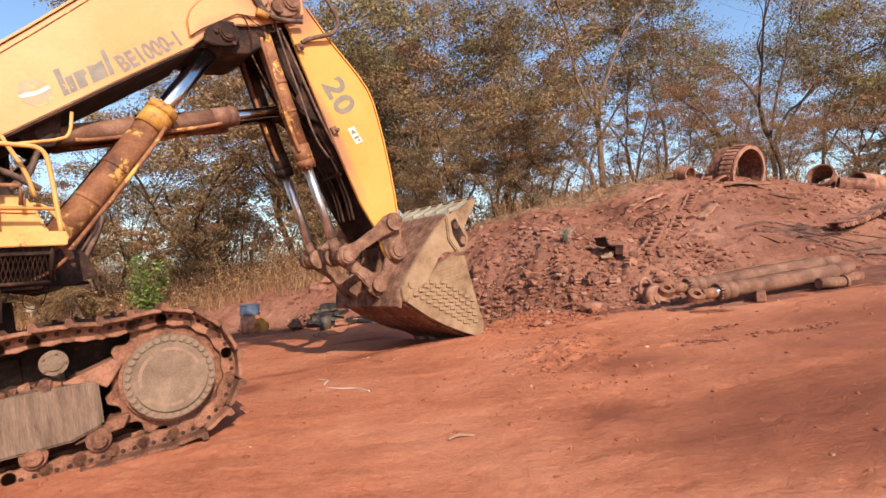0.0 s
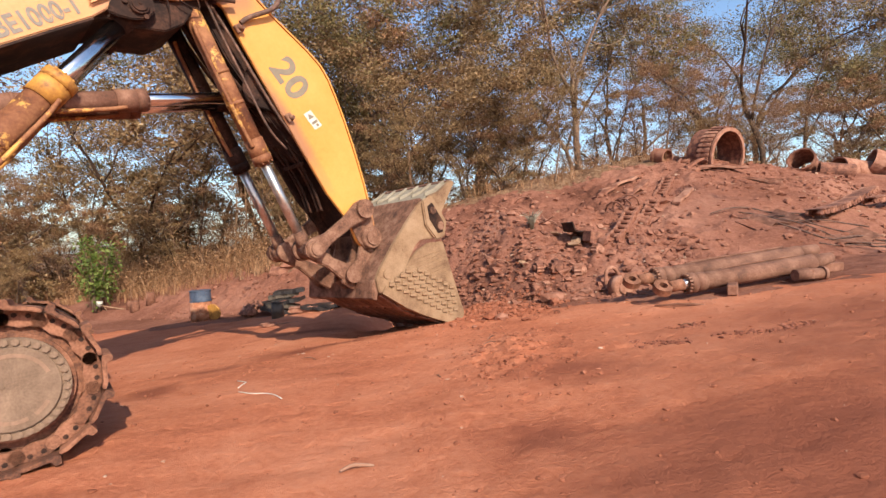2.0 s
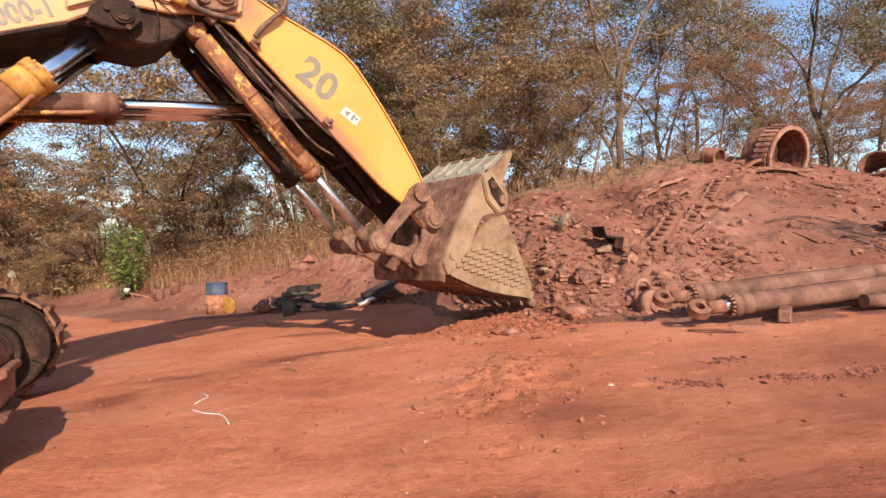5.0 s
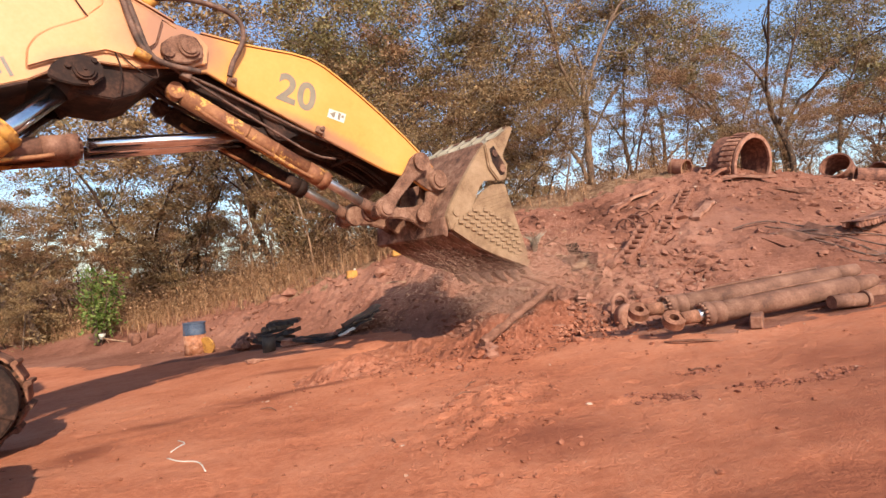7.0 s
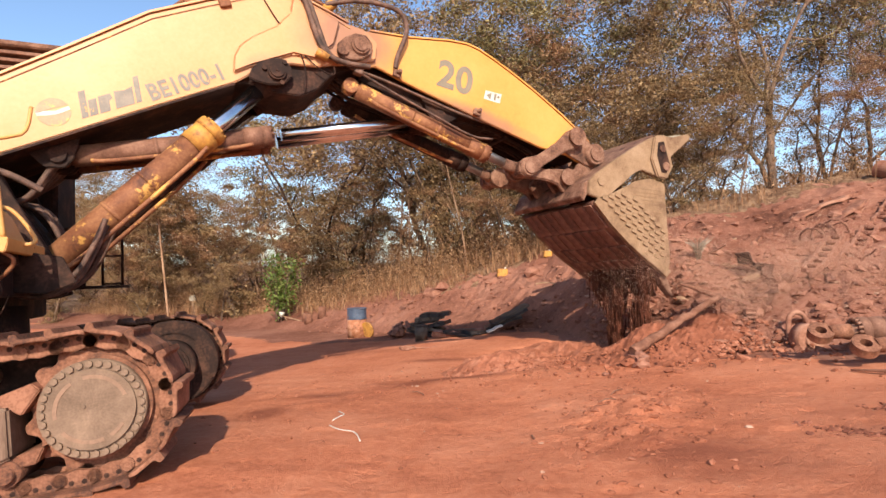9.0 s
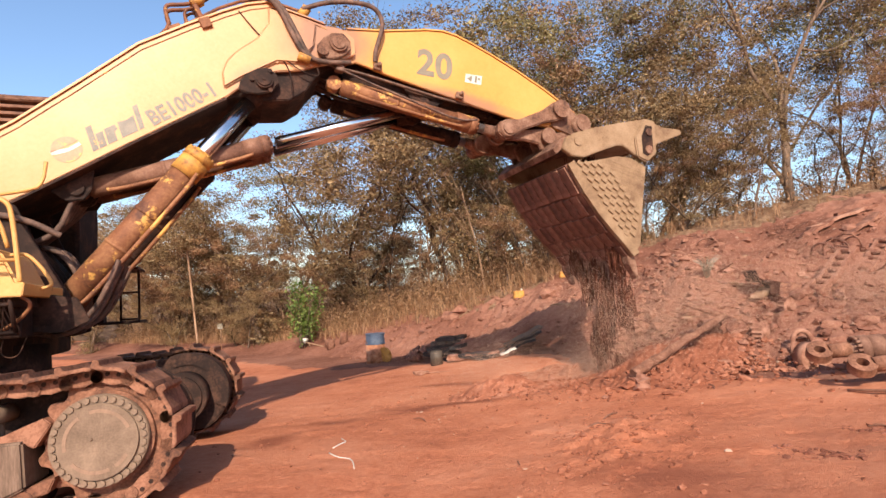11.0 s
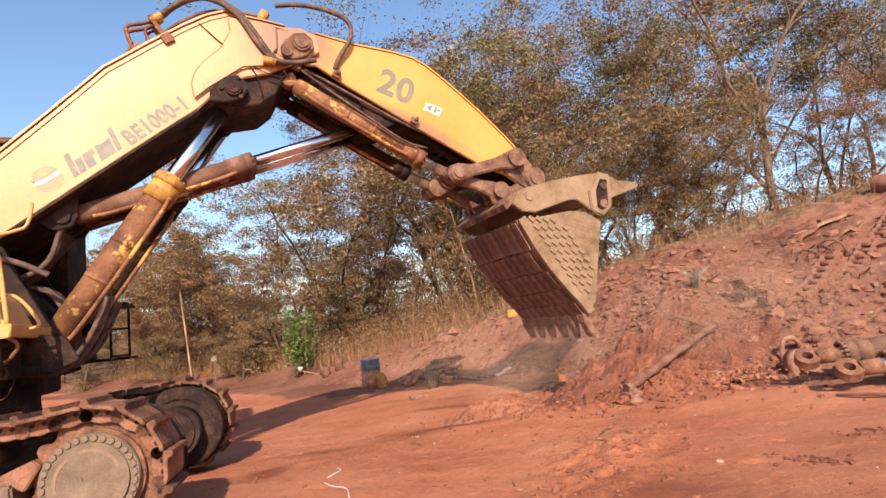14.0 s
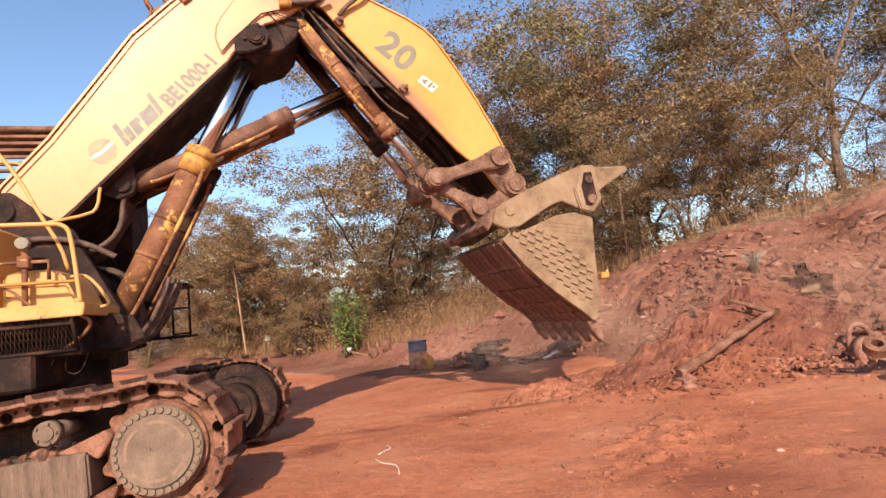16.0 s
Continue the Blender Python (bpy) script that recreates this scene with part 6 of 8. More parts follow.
def build_scrub():
    """Dry stems, weeds and low brush along the edge of the wood."""
    rng = random.Random(5)
    gv, gf, sv, sf = [], [], [], []

    def spot():
        while True:
            x = rng.uniform(-26, 18)
            toe = float(np.interp(x, TOE_X, TOE_Y))
            lo = float(np.interp(x, [-10, -3, 1, 3], [1.2, 2.6, 5.0, 7.0]))
            y = toe + lo + abs(rng.gauss(0, 3.4))
            if x > 0.5 and rng.random() < 0.85:
                continue
            return x, y, float(base_height(np.array([x]), np.array([y]))[0])
    for _ in range(2700):
        x, y, z = spot()
        tall = rng.uniform(0.15, 0.6) * (1.8 if rng.random() < 0.25 else 1)
        for _ in range(rng.randint(4, 9)):
            h = tall * rng.uniform(0.5, 1.1)
            a = rng.uniform(0, math.pi)
            w = rng.uniform(0.004, 0.010)
            dx, dy = w * math.cos(a), w * math.sin(a)
            px, py = x + rng.gauss(0, 0.12), y + rng.gauss(0, 0.12)
            lx, ly = rng.gauss(0, 0.33) * h, rng.gauss(0, 0.33) * h
            b = len(gv)
            gv += [(px - dx, py - dy, z - 0.05), (px + dx, py + dy, z - 0.05), (px + lx * 0.35 + dx, py + ly * 0.35 + dy, z + h * 0.6), (px + lx * 0.35 - dx, py + ly * 0.35 - dy, z + h * 0.6), (px + lx, py + ly, z + h)]
            gf += [(b, b + 1, b + 2, b + 3), (b + 3, b + 2, b + 4)]
    for _ in range(11000):
        x, y, z = spot()
        if rng.random() < 0.4:
            y += rng.uniform(1, 13)
        y += 0.8
        r, top = rng.uniform(0.2, 0.5), rng.uniform(0.3, 1.3) * (2.2 if rng.random() < 0.3 else 1)
        for _ in range(rng.randint(22, 38)):
            c = Vector((x + rng.gauss(0, r), y + rng.gauss(0, r), z + rng.random() * top))
            s = rng.uniform(0.022, 0.062) * (1.5 if y > 27 else 1)
            u = Vector((rng.gauss(0, 1), rng.gauss(0, 1), rng.gauss(0, 1))).normalized()
            w = u.cross(Vector((rng.gauss(0, 1), rng.gauss(0, 1), rng.gauss(0, 1)))).normalized() * s * rng.uniform(0.15, 0.5)
            b = len(sv)
            sv += [c - u * s, c + w, c + u * s, c - w]
            sf.append((b, b + 1, b + 2, b + 3))
    for nm, v, f, mat, label in (("dry_grass", gv, gf, STRAW, "tall dry brown grass and weeds below the trees"), ("dry_brush", sv, sf, LEAF_BROWN, "tangled brown dry brush below the trees")):
        me = bpy.data.meshes.new(nm)
        me.from_pydata(v, [], f)
        me.materials.append(mat)
        tagged(new(nm, me), label, "grass" if nm == "dry_grass" else "brush", kind="stuff")


build_scrub()


def build_green_bush():
    rng = random.Random(21)
    x, y = -11.3, 21.3
    z = height(x, y) + 0.1
    e = thing("bush", "leafy bright green bush at the edge of the dry scrub", "bush", Matrix.Translation((x, y, z)) @ Matrix.Diagonal((1.15, 1.15, 1.15, 1)))
    bm = bmesh.new()
    ends = []
    for k in range(16):
        a, l = rng.uniform(0, 6.28), rng.uniform(0.2, 0.75)
        h = rng.uniform(0.9, 2.3)
        q = (l * math.cos(a), l * math.sin(a), h)
        tube(bm, [(0.1 * math.cos(a), 0.1 * math.sin(a), -0.1), (q[0] * 0.4, q[1] * 0.4, h * 0.5), q], [0.02, 0.014, 0.006], 5, 1)
        ends.append(Vector(q))
    part("branching_stem", bm, BARK, e, "thin brown stems")
    vs, fs = [], []
    for _ in range(1500):
        q = rng.choice(ends)
        c = q * rng.uniform(0.25, 1.05) + Vector((rng.gauss(0, 0.16), rng.gauss(0, 0.16), rng.gauss(0, 0.14)))
        s = rng.uniform(0.04, 0.085)
        u = Vector((rng.gauss(0, 1), rng.gauss(0, 1), rng.gauss(-0.2, 0.6))).normalized()
        w = u.cross(Vector((rng.gauss(0, 1), rng.gauss(0, 1), rng.gauss(0, 1)))).normalized() * s * 0.5
        b = len(vs)
        vs += [c - u * s, c + w, c + u * s, c - w]
        fs.append((b, b + 1, b + 2, b + 3))
    me = bpy.data.meshes.new("foliage")
    me.from_pydata(vs, [], fs)
    me.materials.append(LEAF_FRESH)
    ob = new("foliage", me)
    ob.parent = e


build_green_bush()


# ---- things on the yard ----
def ground_pose(x, y, turn=0.0, lift=0.0, tilt=0.0):
    return Matrix.Translation((x, y, height(x, y) + lift)) @ Matrix.Rotation(radians(turn), 4, "Z") @ Matrix.Rotation(radians(tilt), 4, "Y")


def build_drum():
    e = thing("oil_drum", "dented steel drum, blue above and rusty orange below", "drum", ground_pose(-5.95, 17.2, 20, -0.02))
    for nm, z0, z1, mat, label in (("upper_shell", 0.56, 0.88, BLUE, "faded blue upper shell"), ("lower_shell", 0.0, 0.56, ORANGE, "rusty orange lower shell")):
        bm = bmesh.new()
        rod(bm, (0, 0, z0), (0, 0, z1), 0.285, seg=32, cap=(z0 == 0.0))
        part(nm, bm, mat, e, label)
    for z in (0.01, 0.30, 0.58, 0.87):
        bm = bmesh.new()
        rod(bm, (0, 0, z - 0.014), (0, 0, z + 0.014), 0.297, seg=32, cap=z > 0.8)
        part("hoop", bm, BLUE if z > 0.56 else ORANGE, e)
    # round yellow lid leaning on the drum
    e2 = thing("round_lid", "round orange-yellow lid leaning on the drum", "lid", ground_pose(-5.55, 17.05, 70, 0.22, 78))
    bm = bmesh.new()
    rod(bm, (0, 0, -0.03), (0, 0, 0.03), 0.23, seg=28)
    rod(bm, (0, 0, 0.03), (0, 0, 0.045), 0.19, seg=28)
    part("disc", bm, WORN_YELLOW, e2)


build_drum()


def chain_piece(name, n, m, label, bend=0.0, mat=None, pads=True):
    """A scrap length of crawler chain."""
    e = thing(name, label, "track chain", m)
    a, p = 0.0, Vector((0, 0))
    for k in range(n):
        bm = bmesh.new()
        for yy in (-0.12, 0.12):
            prism(bm, [(-0.13, -0.02), (-0.09, 0.05), (0.09, 0.05), (0.13, -0.02), (0.06, -0.06), (-0.06, -0.06)], yy - 0.03, yy + 0.03, 0.006)
        rod(bm, (0.1, -0.17, 0), (0.1, 0.17, 0), 0.045, seg=10)
        if pads:
            box(bm, (-0.1, -0.18, 0.055), (0.11, 0.18, 0.08), 0.008)
        ob = part("chain_link", bm, mat or SCRAP, e)
        ob.matrix_basis = Matrix.Translation((p.x, random.uniform(-0.02, 0.02), p.y + 0.09)) @ Matrix.Rotation(-a, 4, "Y")
        p += Vector((math.cos(a), math.sin(a))) * 0.21
        a += bend
    return e


def slab(name, label, category, m, size, mat, bevel=0.012, waves=0.02, seed=1):
    """A bent sheet or plank with uneven edges."""
    rng = random.Random(seed)
    bm = bmesh.new()
    lx, ly, lz = size
    n = 8
    top, bot = [], []
    for i in range(n + 1):
        x = lx * (i / n - 0.5)
        z = waves * math.sin(i * 1.3 + seed) + rng.uniform(-waves, waves) * 0.4
        w = ly / 2 * (1 + rng.uniform(-0.12, 0.12))
        top.append([bm.verts.new((x, -w, z + lz / 2)), bm.verts.new((x, w, z + lz / 2 + rng.uniform(-waves, waves) * 0.5))])
        bot.append([bm.verts.new((x, -w, z - lz / 2)), bm.verts.new((x, w, z - lz / 2))])
    for i in range(n):
        bm.faces.new((top[i][0], top[i + 1][0], top[i + 1][1], top[i][1]))
        bm.faces.new((bot[i][1], bot[i + 1][1], bot[i + 1][0], bot[i][0]))
        bm.faces.new((bot[i][0], bot[i + 1][0], top[i + 1][0], top[i][0]))
        bm.faces.new((top[i][1], top[i + 1][1], bot[i + 1][1], bot[i][1]))
    bm.faces.new((bot[0][0], top[0][0], top[0][1], bot[0][1]))
    bm.faces.new((top[n][0], bot[n][0], bot[n][1], top[n][1]))
    bmesh.ops.recalc_face_normals(bm, faces=bm.faces[:])
    ob = link_mesh(name, bm, mat)
    ob.matrix_world = m
    return tagged(ob, label, category)


def build_junk():
    rng = random.Random(8)
    # bundle of black track pads and rubber sheets beside the drum
    for k in range(6):
        x, y = -3.55 + 0.16 * (k % 3), 16.3 + 0.12 * (k // 3)
        slab("rubber_sheet", "black greasy scrap sheet lying in a pile", "scrap", ground_pose(x, y, 10 + rng.uniform(-14, 14), 0.12 + 0.09 * k, rng.uniform(-22, 14)), (0.8, 0.5, 0.10), GUARD if k % 3 == 1 else BLACK, waves=0.012, seed=k)
    for k in range(5):
        x, y = -1.15 + 0.05 * k, 15.75 + 0.07 * (k % 3)
        slab("steel_strip", "dark grey scrap steel strip lying on the pile", "scrap", ground_pose(x - 0.15, y + 0.2, 24 + rng.uniform(-9, 9), 0.20 + 0.05 * k, -22 + rng.uniform(-4, 4)), (0.95, 0.5, 0.06), GUARD if k % 3 else BLACK, waves=0.014, seed=20 + k)
    for k in range(2):
        slab("rubber_sheet", "black greasy scrap sheet lying on soil", "scrap", ground_pose(-2.3 + 0.25 * k, 15.6 + 0.05 * k, rng.uniform(-25, 25), 0.06 + 0.03 * k, rng.uniform(-6, 6)), (0.8, 0.45, 0.07), BLACK, waves=0.012, seed=40 + k)
    slab("white_panel", "dirty white plastic panel leaning on scrap", "panel", ground_pose(-1.35, 15.15, 30, 0.16, -22), (0.4, 0.16, 0.03), WHITE, waves=0.008, seed=70)
    chain_piece("track_chain", 8, ground_pose(-2.95, 15.6, 8, 0.02), "rusty length of crawler chain lying on soil", 0.02)
    chain_piece("track_chain", 5, ground_pose(-4.3, 16.75, 30, 0.10, -15), "rusty length of crawler chain on the scrap pile", -0.25)
    for k in range(6):
        bm = bmesh.new()
        lump(bm, (0, 0, 0.06), rng.uniform(0.10, 0.17), rng, (1.2, 0.9, 0.9), 1, rough=0.3)
        rod(bm, (-0.1, 0, 0.05), (0.15, 0.05, 0.2), 0.045, seg=8)
        ob = link_mesh("scrap_casting", bm, SCRAP)
        ob.matrix_world = ground_pose(-4.25 + rng.uniform(-0.35, 0.4), 16.4 + rng.uniform(-0.3, 0.4), rng.uniform(0, 360), rng.uniform(0.0, 0.22))
        tagged(ob, "rusty broken machine casting on the scrap pile", "scrap")
    # black can
    e = thing("metal_can", "dark upright metal can with an open top", "can", ground_pose(-3.28, 15.35, 0, -0.01))
    bm = bmesh.new()
    rod(bm, (0, 0, 0), (0, 0, 0.40), 0.155, seg=28, cap=True)
    part("body", bm, GUARD, e, "grey-black sheet metal body")
    bm = bmesh.new()
    rod(bm, (0, 0, 0.385), (0, 0, 0.41), 0.162, seg=28)
    part("rim", bm, BLACK, e)
    # coil of rusty wire
    bm = bmesh.new()
    pts = [(0.17 * math.cos(a) * (1 + 0.15 * math.sin(3 * a)), 0.14 * math.sin(a), 0.03 + 0.02 * math.sin(2.3 * a)) for a in np.linspace(0, 15, 50)]
    tube(bm, pts, 0.014, 6)
    tube(bm, [(0.15, 0, 0.03), (0.6, 0.08, 0.02), (1.0, 0.22, 0.02)], 0.014, 6, 2)
    ob = link_mesh("wire_coil", bm, SCRAP)
    ob.matrix_world = ground_pose(-3.05, 13.7, 15, 0.01)
    tagged(ob, "tangled coil of rusty wire on soil", "wire")


build_junk()


def build_far_bits():
    rng = random.Random(9)
    # white rag on a broken branch, stumps and blocks below the bush
    e = thing("fallen_branch", "dry fallen branch with a white rag on it", "branch", ground_pose(-11.0, 21.2, -18, 0.12))
    bm = bmesh.new()
    tube(bm, [(-0.2, 0, 0.1), (0.5, 0.05, -0.02), (1.2, 0.1, -0.12), (1.6, 0.1, -0.16)], [0.02, 0.03, 0.03, 0.02], 6, 1)
    tube(bm, [(0.0, 0, 0.08), (0.1, 0.1, -0.2)], 0.02, 6)
    part("wood", bm, WOOD, e)
    bm = bmesh.new()
    lump(bm, (-0.2, 0, 0.16), 0.14, rng, (1.2, 0.6, 0.9), 1, rough=0.4)
    part("rag", bm, WHITE, e, "crumpled white rag")
    for k, (x, y, h) in enumerate(((-9.65, 20.7, 0.34), (-9.2, 20.9, 0.40), (-9.95, 21.0, 0.26))):
        bm = bmesh.new()
        rod(bm, (0, 0, -0.05), (0.02, 0, h), 0.16, 0.13, seg=11)
        ob = link_mesh("stump", bm, LOG)
        ob.matrix_world = ground_pose(x, y, 40 * k)
        tagged(ob, "short weathered tree stump", "stump")
    for k, (x, y, r) in enumerate(((-4.35, 19.8, 0.34), (-4.05, 20.0, 0.28), (-5.1, 19.6, 0.16), (-5.3, 19.3, 0.13), (-0.9, 18.6, 0.22), (-3.1, 19.0, 0.1), (0.9, 15.4, 0.2))):
        bm = bmesh.new()
        lump(bm, (0, 0, 0.05), r, rng, (1.3, 0.9, 0.75), 1, rough=0.28)
        ob = link_mesh("rock", bm, HEAP_CLOD if k in (1, 4) else SCRAP)
        ob.matrix_world = ground_pose(x, y, 50 * k)
        tagged(ob, "rough broken rock half sunk in red soil", "rock")
    for x, y, s in ((-1.95, 19.5, 1.0), (-0.55, 19.9, 0.8)):
        e = thing("jerrycan", "faded yellow plastic can lying on the bank", "can", ground_pose(x, y, 20, 0.12 * s))
        bm = bmesh.new()
        box(bm, (-0.17 * s, -0.1 * s, -0.13 * s), (0.17 * s, 0.1 * s, 0.13 * s), 0.03)
        part("body", bm, WORN_YELLOW, e)
        bm = bmesh.new()
        rod(bm, (0.1 * s, 0, 0.12 * s), (0.1 * s, 0, 0.18 * s), 0.03)
        part("cap", bm, WHITE, e)
    # poles
    for x, y, h, lx, ly in ((-18.0, 22.7, 5.7, -0.75, 0.1), (0.2, 20.3, 2.7, -0.10, 0.1)):
        bm = bmesh.new()
        tube(bm, [(0, 0, -0.2), (lx * 0.5, ly * 0.5, h * 0.5), (lx, ly, h)], [0.055, 0.05, 0.04], 9, 1)
        ob = link_mesh("pole", bm, WOOD)
        ob.matrix_world = Matrix.Translation((x, y, height(x, y)))
        tagged(ob, "thin weathered wooden pole standing in the scrub", "pole")
    for k in range(16):
        x = -17 + 15 * (k + rng.random()) / 16
        y = float(np.interp(x, TOE_X, TOE_Y)) + rng.uniform(3.2, 6.0)
        h, lx = rng.uniform(3.0, 6.0), rng.uniform(-1.8, 0.9)
        bm = bmesh.new()
        tube(bm, [(0, 0, -0.3), (lx * 0.25, 0.1, h * 0.35), (lx * 0.6, rng.uniform(-0.3, 0.3), h * 0.7), (lx, rng.uniform(-0.4, 0.4), h)], [0.045, 0.035, 0.026, 0.010], 6, 1)
        for q in range(4):
            f = rng.uniform(0.45, 0.9)
            a = rng.uniform(0, 6.28)
            tube(bm, [(lx * f, 0.05, h * f), (lx * f + 0.35 * math.cos(a), 0.05 + 0.35 * math.sin(a), h * f + 0.5), (lx * f + 0.8 * math.cos(a), 0.05 + 0.7 * math.sin(a), h * f + 1.2)], [0.018, 0.012, 0.005], 4)
        ob = tagged(link_mesh("bare_sapling", bm, WOOD if k % 3 else BARK), "thin bare leaning sapling with a few twigs", "sapling")
        ob.matrix_world = Matrix.Translation((x, y, height(x, y)))
    ob = slab("plank", "pale weathered board lying on the bank", "plank", ground_pose(-0.1, 17.2, 12, 0.06), (1.0, 0.12, 0.03), WOOD, seed=5)
    e = thing("sign_board", "small white square board fixed in the scrub", "board", ground_pose(-16.6, 22.6, 10, 1.05))
    bm = bmesh.new()
    box(bm, (-0.15, -0.015, -0.12), (0.15, 0.015, 0.12), 0.01)
    part("panel", bm, SPILL, e)
    bm = bmesh.new()
    rod(bm, (0, 0.03, -1.3), (0, 0.03, 0.1), 0.025, seg=8)
    part("stake", bm, WOOD, e)


build_far_bits()


def build_old_cylinder(x0, y0, z0, x1, y1, z1, label):
    p, q = Vector((x0, y0, z0)), Vector((x1, y1, z1))
    d = (q - p)
    m = Matrix.Translation(p) @ d.to_track_quat("X", "Z").to_matrix().to_4x4()
    ln = d.length
    e = thing("hydraulic_cylinder", label, "hydraulic cylinder", m, "scrapped cylinders on timbers")
    bm = bmesh.new()
    rod(bm, (0.42, 0, 0), (ln - 0.35, 0, 0), 0.132, seg=32)
    rod(bm, (ln - 0.36, 0, 0), (ln, 0, 0.03), 0.128, 0.08, seg=24)
    part("barrel", bm, RUST_BROWN, e, "brown rusty cylinder barrel")
    bm = bmesh.new()
    rod(bm, (0.40, 0, 0), (0.50, 0, 0), 0.152, seg=32)
    for k in range(16):
        a = k * math.pi / 8
        rod(bm, (0.36, 0.134 * math.cos(a), 0.134 * math.sin(a)), (0.41, 0.134 * math.cos(a), 0.134 * math.sin(a)), 0.02, seg=6)
    rod(bm, (0.50, 0, 0), (0.66, 0, 0), 0.142, seg=32)
    part("flange", bm, RUST_BROWN, e, "bolted end flange")
    bm = bmesh.new()
    rod(bm, (0.3, 0, 0), (0.44, 0, 0), 0.075, seg=24)
    part("rod", bm, RUST_BROWN if "behind" in label else CHROME_DULL, e, "rusty rod end" if "behind" in label else "bright worn rod end")
    bm = bmesh.new()
    n = 28
    o = [(0.135 * math.cos(2 * math.pi * k / n), 0.135 * math.sin(2 * math.pi * k / n)) for k in range(n)]
    i = [(0.06 * math.cos(2 * math.pi * k / n), 0.06 * math.sin(2 * math.pi * k / n)) for k in range(n)]
    vo = [[bm.verts.new((x, y, z)) for x, z in o] for y in (-0.055, 0.055)]
    vi = [[bm.verts.new((x, y, z)) for x, z in i] for y in (-0.055, 0.055)]
    for k in range(n):
        l = (k + 1) % n
        bm.faces.new((vo[0][k], vo[0][l], vo[1][l], vo[1][k]))
        bm.faces.new((vi[0][l], vi[0][k], vi[1][k], vi[1][l]))
        bm.faces.new((vo[0][l], vo[0][k], vi[0][k], vi[0][l]))
        bm.faces.new((vo[1][k], vo[1][l], vi[1][l], vi[1][k]))
    bmesh.ops.recalc_face_normals(bm, faces=bm.faces[:])
    rod(bm, (0.10, 0, 0), (0.32, 0, 0), 0.08, 0.085, seg=24)
    eye = part("eye", bm, TRACK, e, "open rod eye")
    eye.matrix_basis = Matrix.Rotation(radians(-54), 4, "X")
    bm = bmesh.new()
    tube(bm, [(0.9, 0.02, 0.12), (1.1, 0.02, 0.148), (ln - 0.6, 0.02, 0.148)], 0.016, 6, 1)
    part("oil_pipe", bm, RUST_BROWN, e)
    return e


build_old_cylinder(4.0, 9.18, 0.51, 6.85, 9.62, 0.76, "brown rusty scrapped hydraulic cylinder lying on timber blocks")
build_old_cylinder(3.74, 9.70, 0.58, 7.0, 10.15, 0.87, "brown rusty scrapped hydraulic cylinder lying behind another")


def build_timbers():
    for x, y, ln, turn, z in ((5.05, 9.2, 0.8, 60, 0.02), (6.35, 9.55, 0.9, 65, 0.04), (6.9, 9.9, 0.8, 15, 0.03), (6.2, 9.2, 0.5, 8, 0.05), (4.12, 8.75, 0.75, -28, 0.0)):
        bm = bmesh.new()
        if ln == 0.5:
            rod(bm, (-0.24, 0, 0.06), (0.2, 0, 0.06), 0.085, seg=18)
            rod(bm, (0.2, 0, 0.06), (0.25, 0, 0.06), 0.11, seg=18)
            ob = link_mesh("roller", bm, RUST_BROWN)
            tagged(ob, "rusty loose track roller lying on soil", "roller")
        else:
            box(bm, (-ln / 2, -0.07, -0.02), (ln / 2, 0.07, 0.13 if ln < 0.76 or ln > 0.76 else 0.1), 0.015)
            if ln == 0.75:
                bm.free()
                bm = bmesh.new()
                tube(bm, [(-0.4, 0.05, 0.0), (0.0, 0.0, 0.04), (0.4, 0.06, 0.01)], [0.012, 0.02, 0.010], 6, 1)
                ob = tagged(link_mesh("stick", bm, LOG), "dark dry stick lying on soil", "stick")
            else:
                ob = tagged(link_mesh("timber_block", bm, LOG), "dark timber block under a scrapped cylinder", "timber")
        ob.matrix_world = ground_pose(x, y, turn, z)
    # two big worn ring halves behind the cylinder eyes
    for k, (x, y, r, t) in enumerate(((3.85, 10.6, 0.2, 20),)):
        bm = bmesh.new()
        rod(bm, (0, -0.1, 0.12), (0, 0.1, 0.12), r, seg=20)
        rod(bm, (0, -0.14, 0.12), (0, 0.14, 0.12), r * 0.55, seg=16)
        ob = tagged(link_mesh("roller", bm, SCRAP), "rusty loose roller half sunk in the heap", "roller")
        ob.matrix_world = ground_pose(x, y, t, 0.0, 12)


build_timbers()


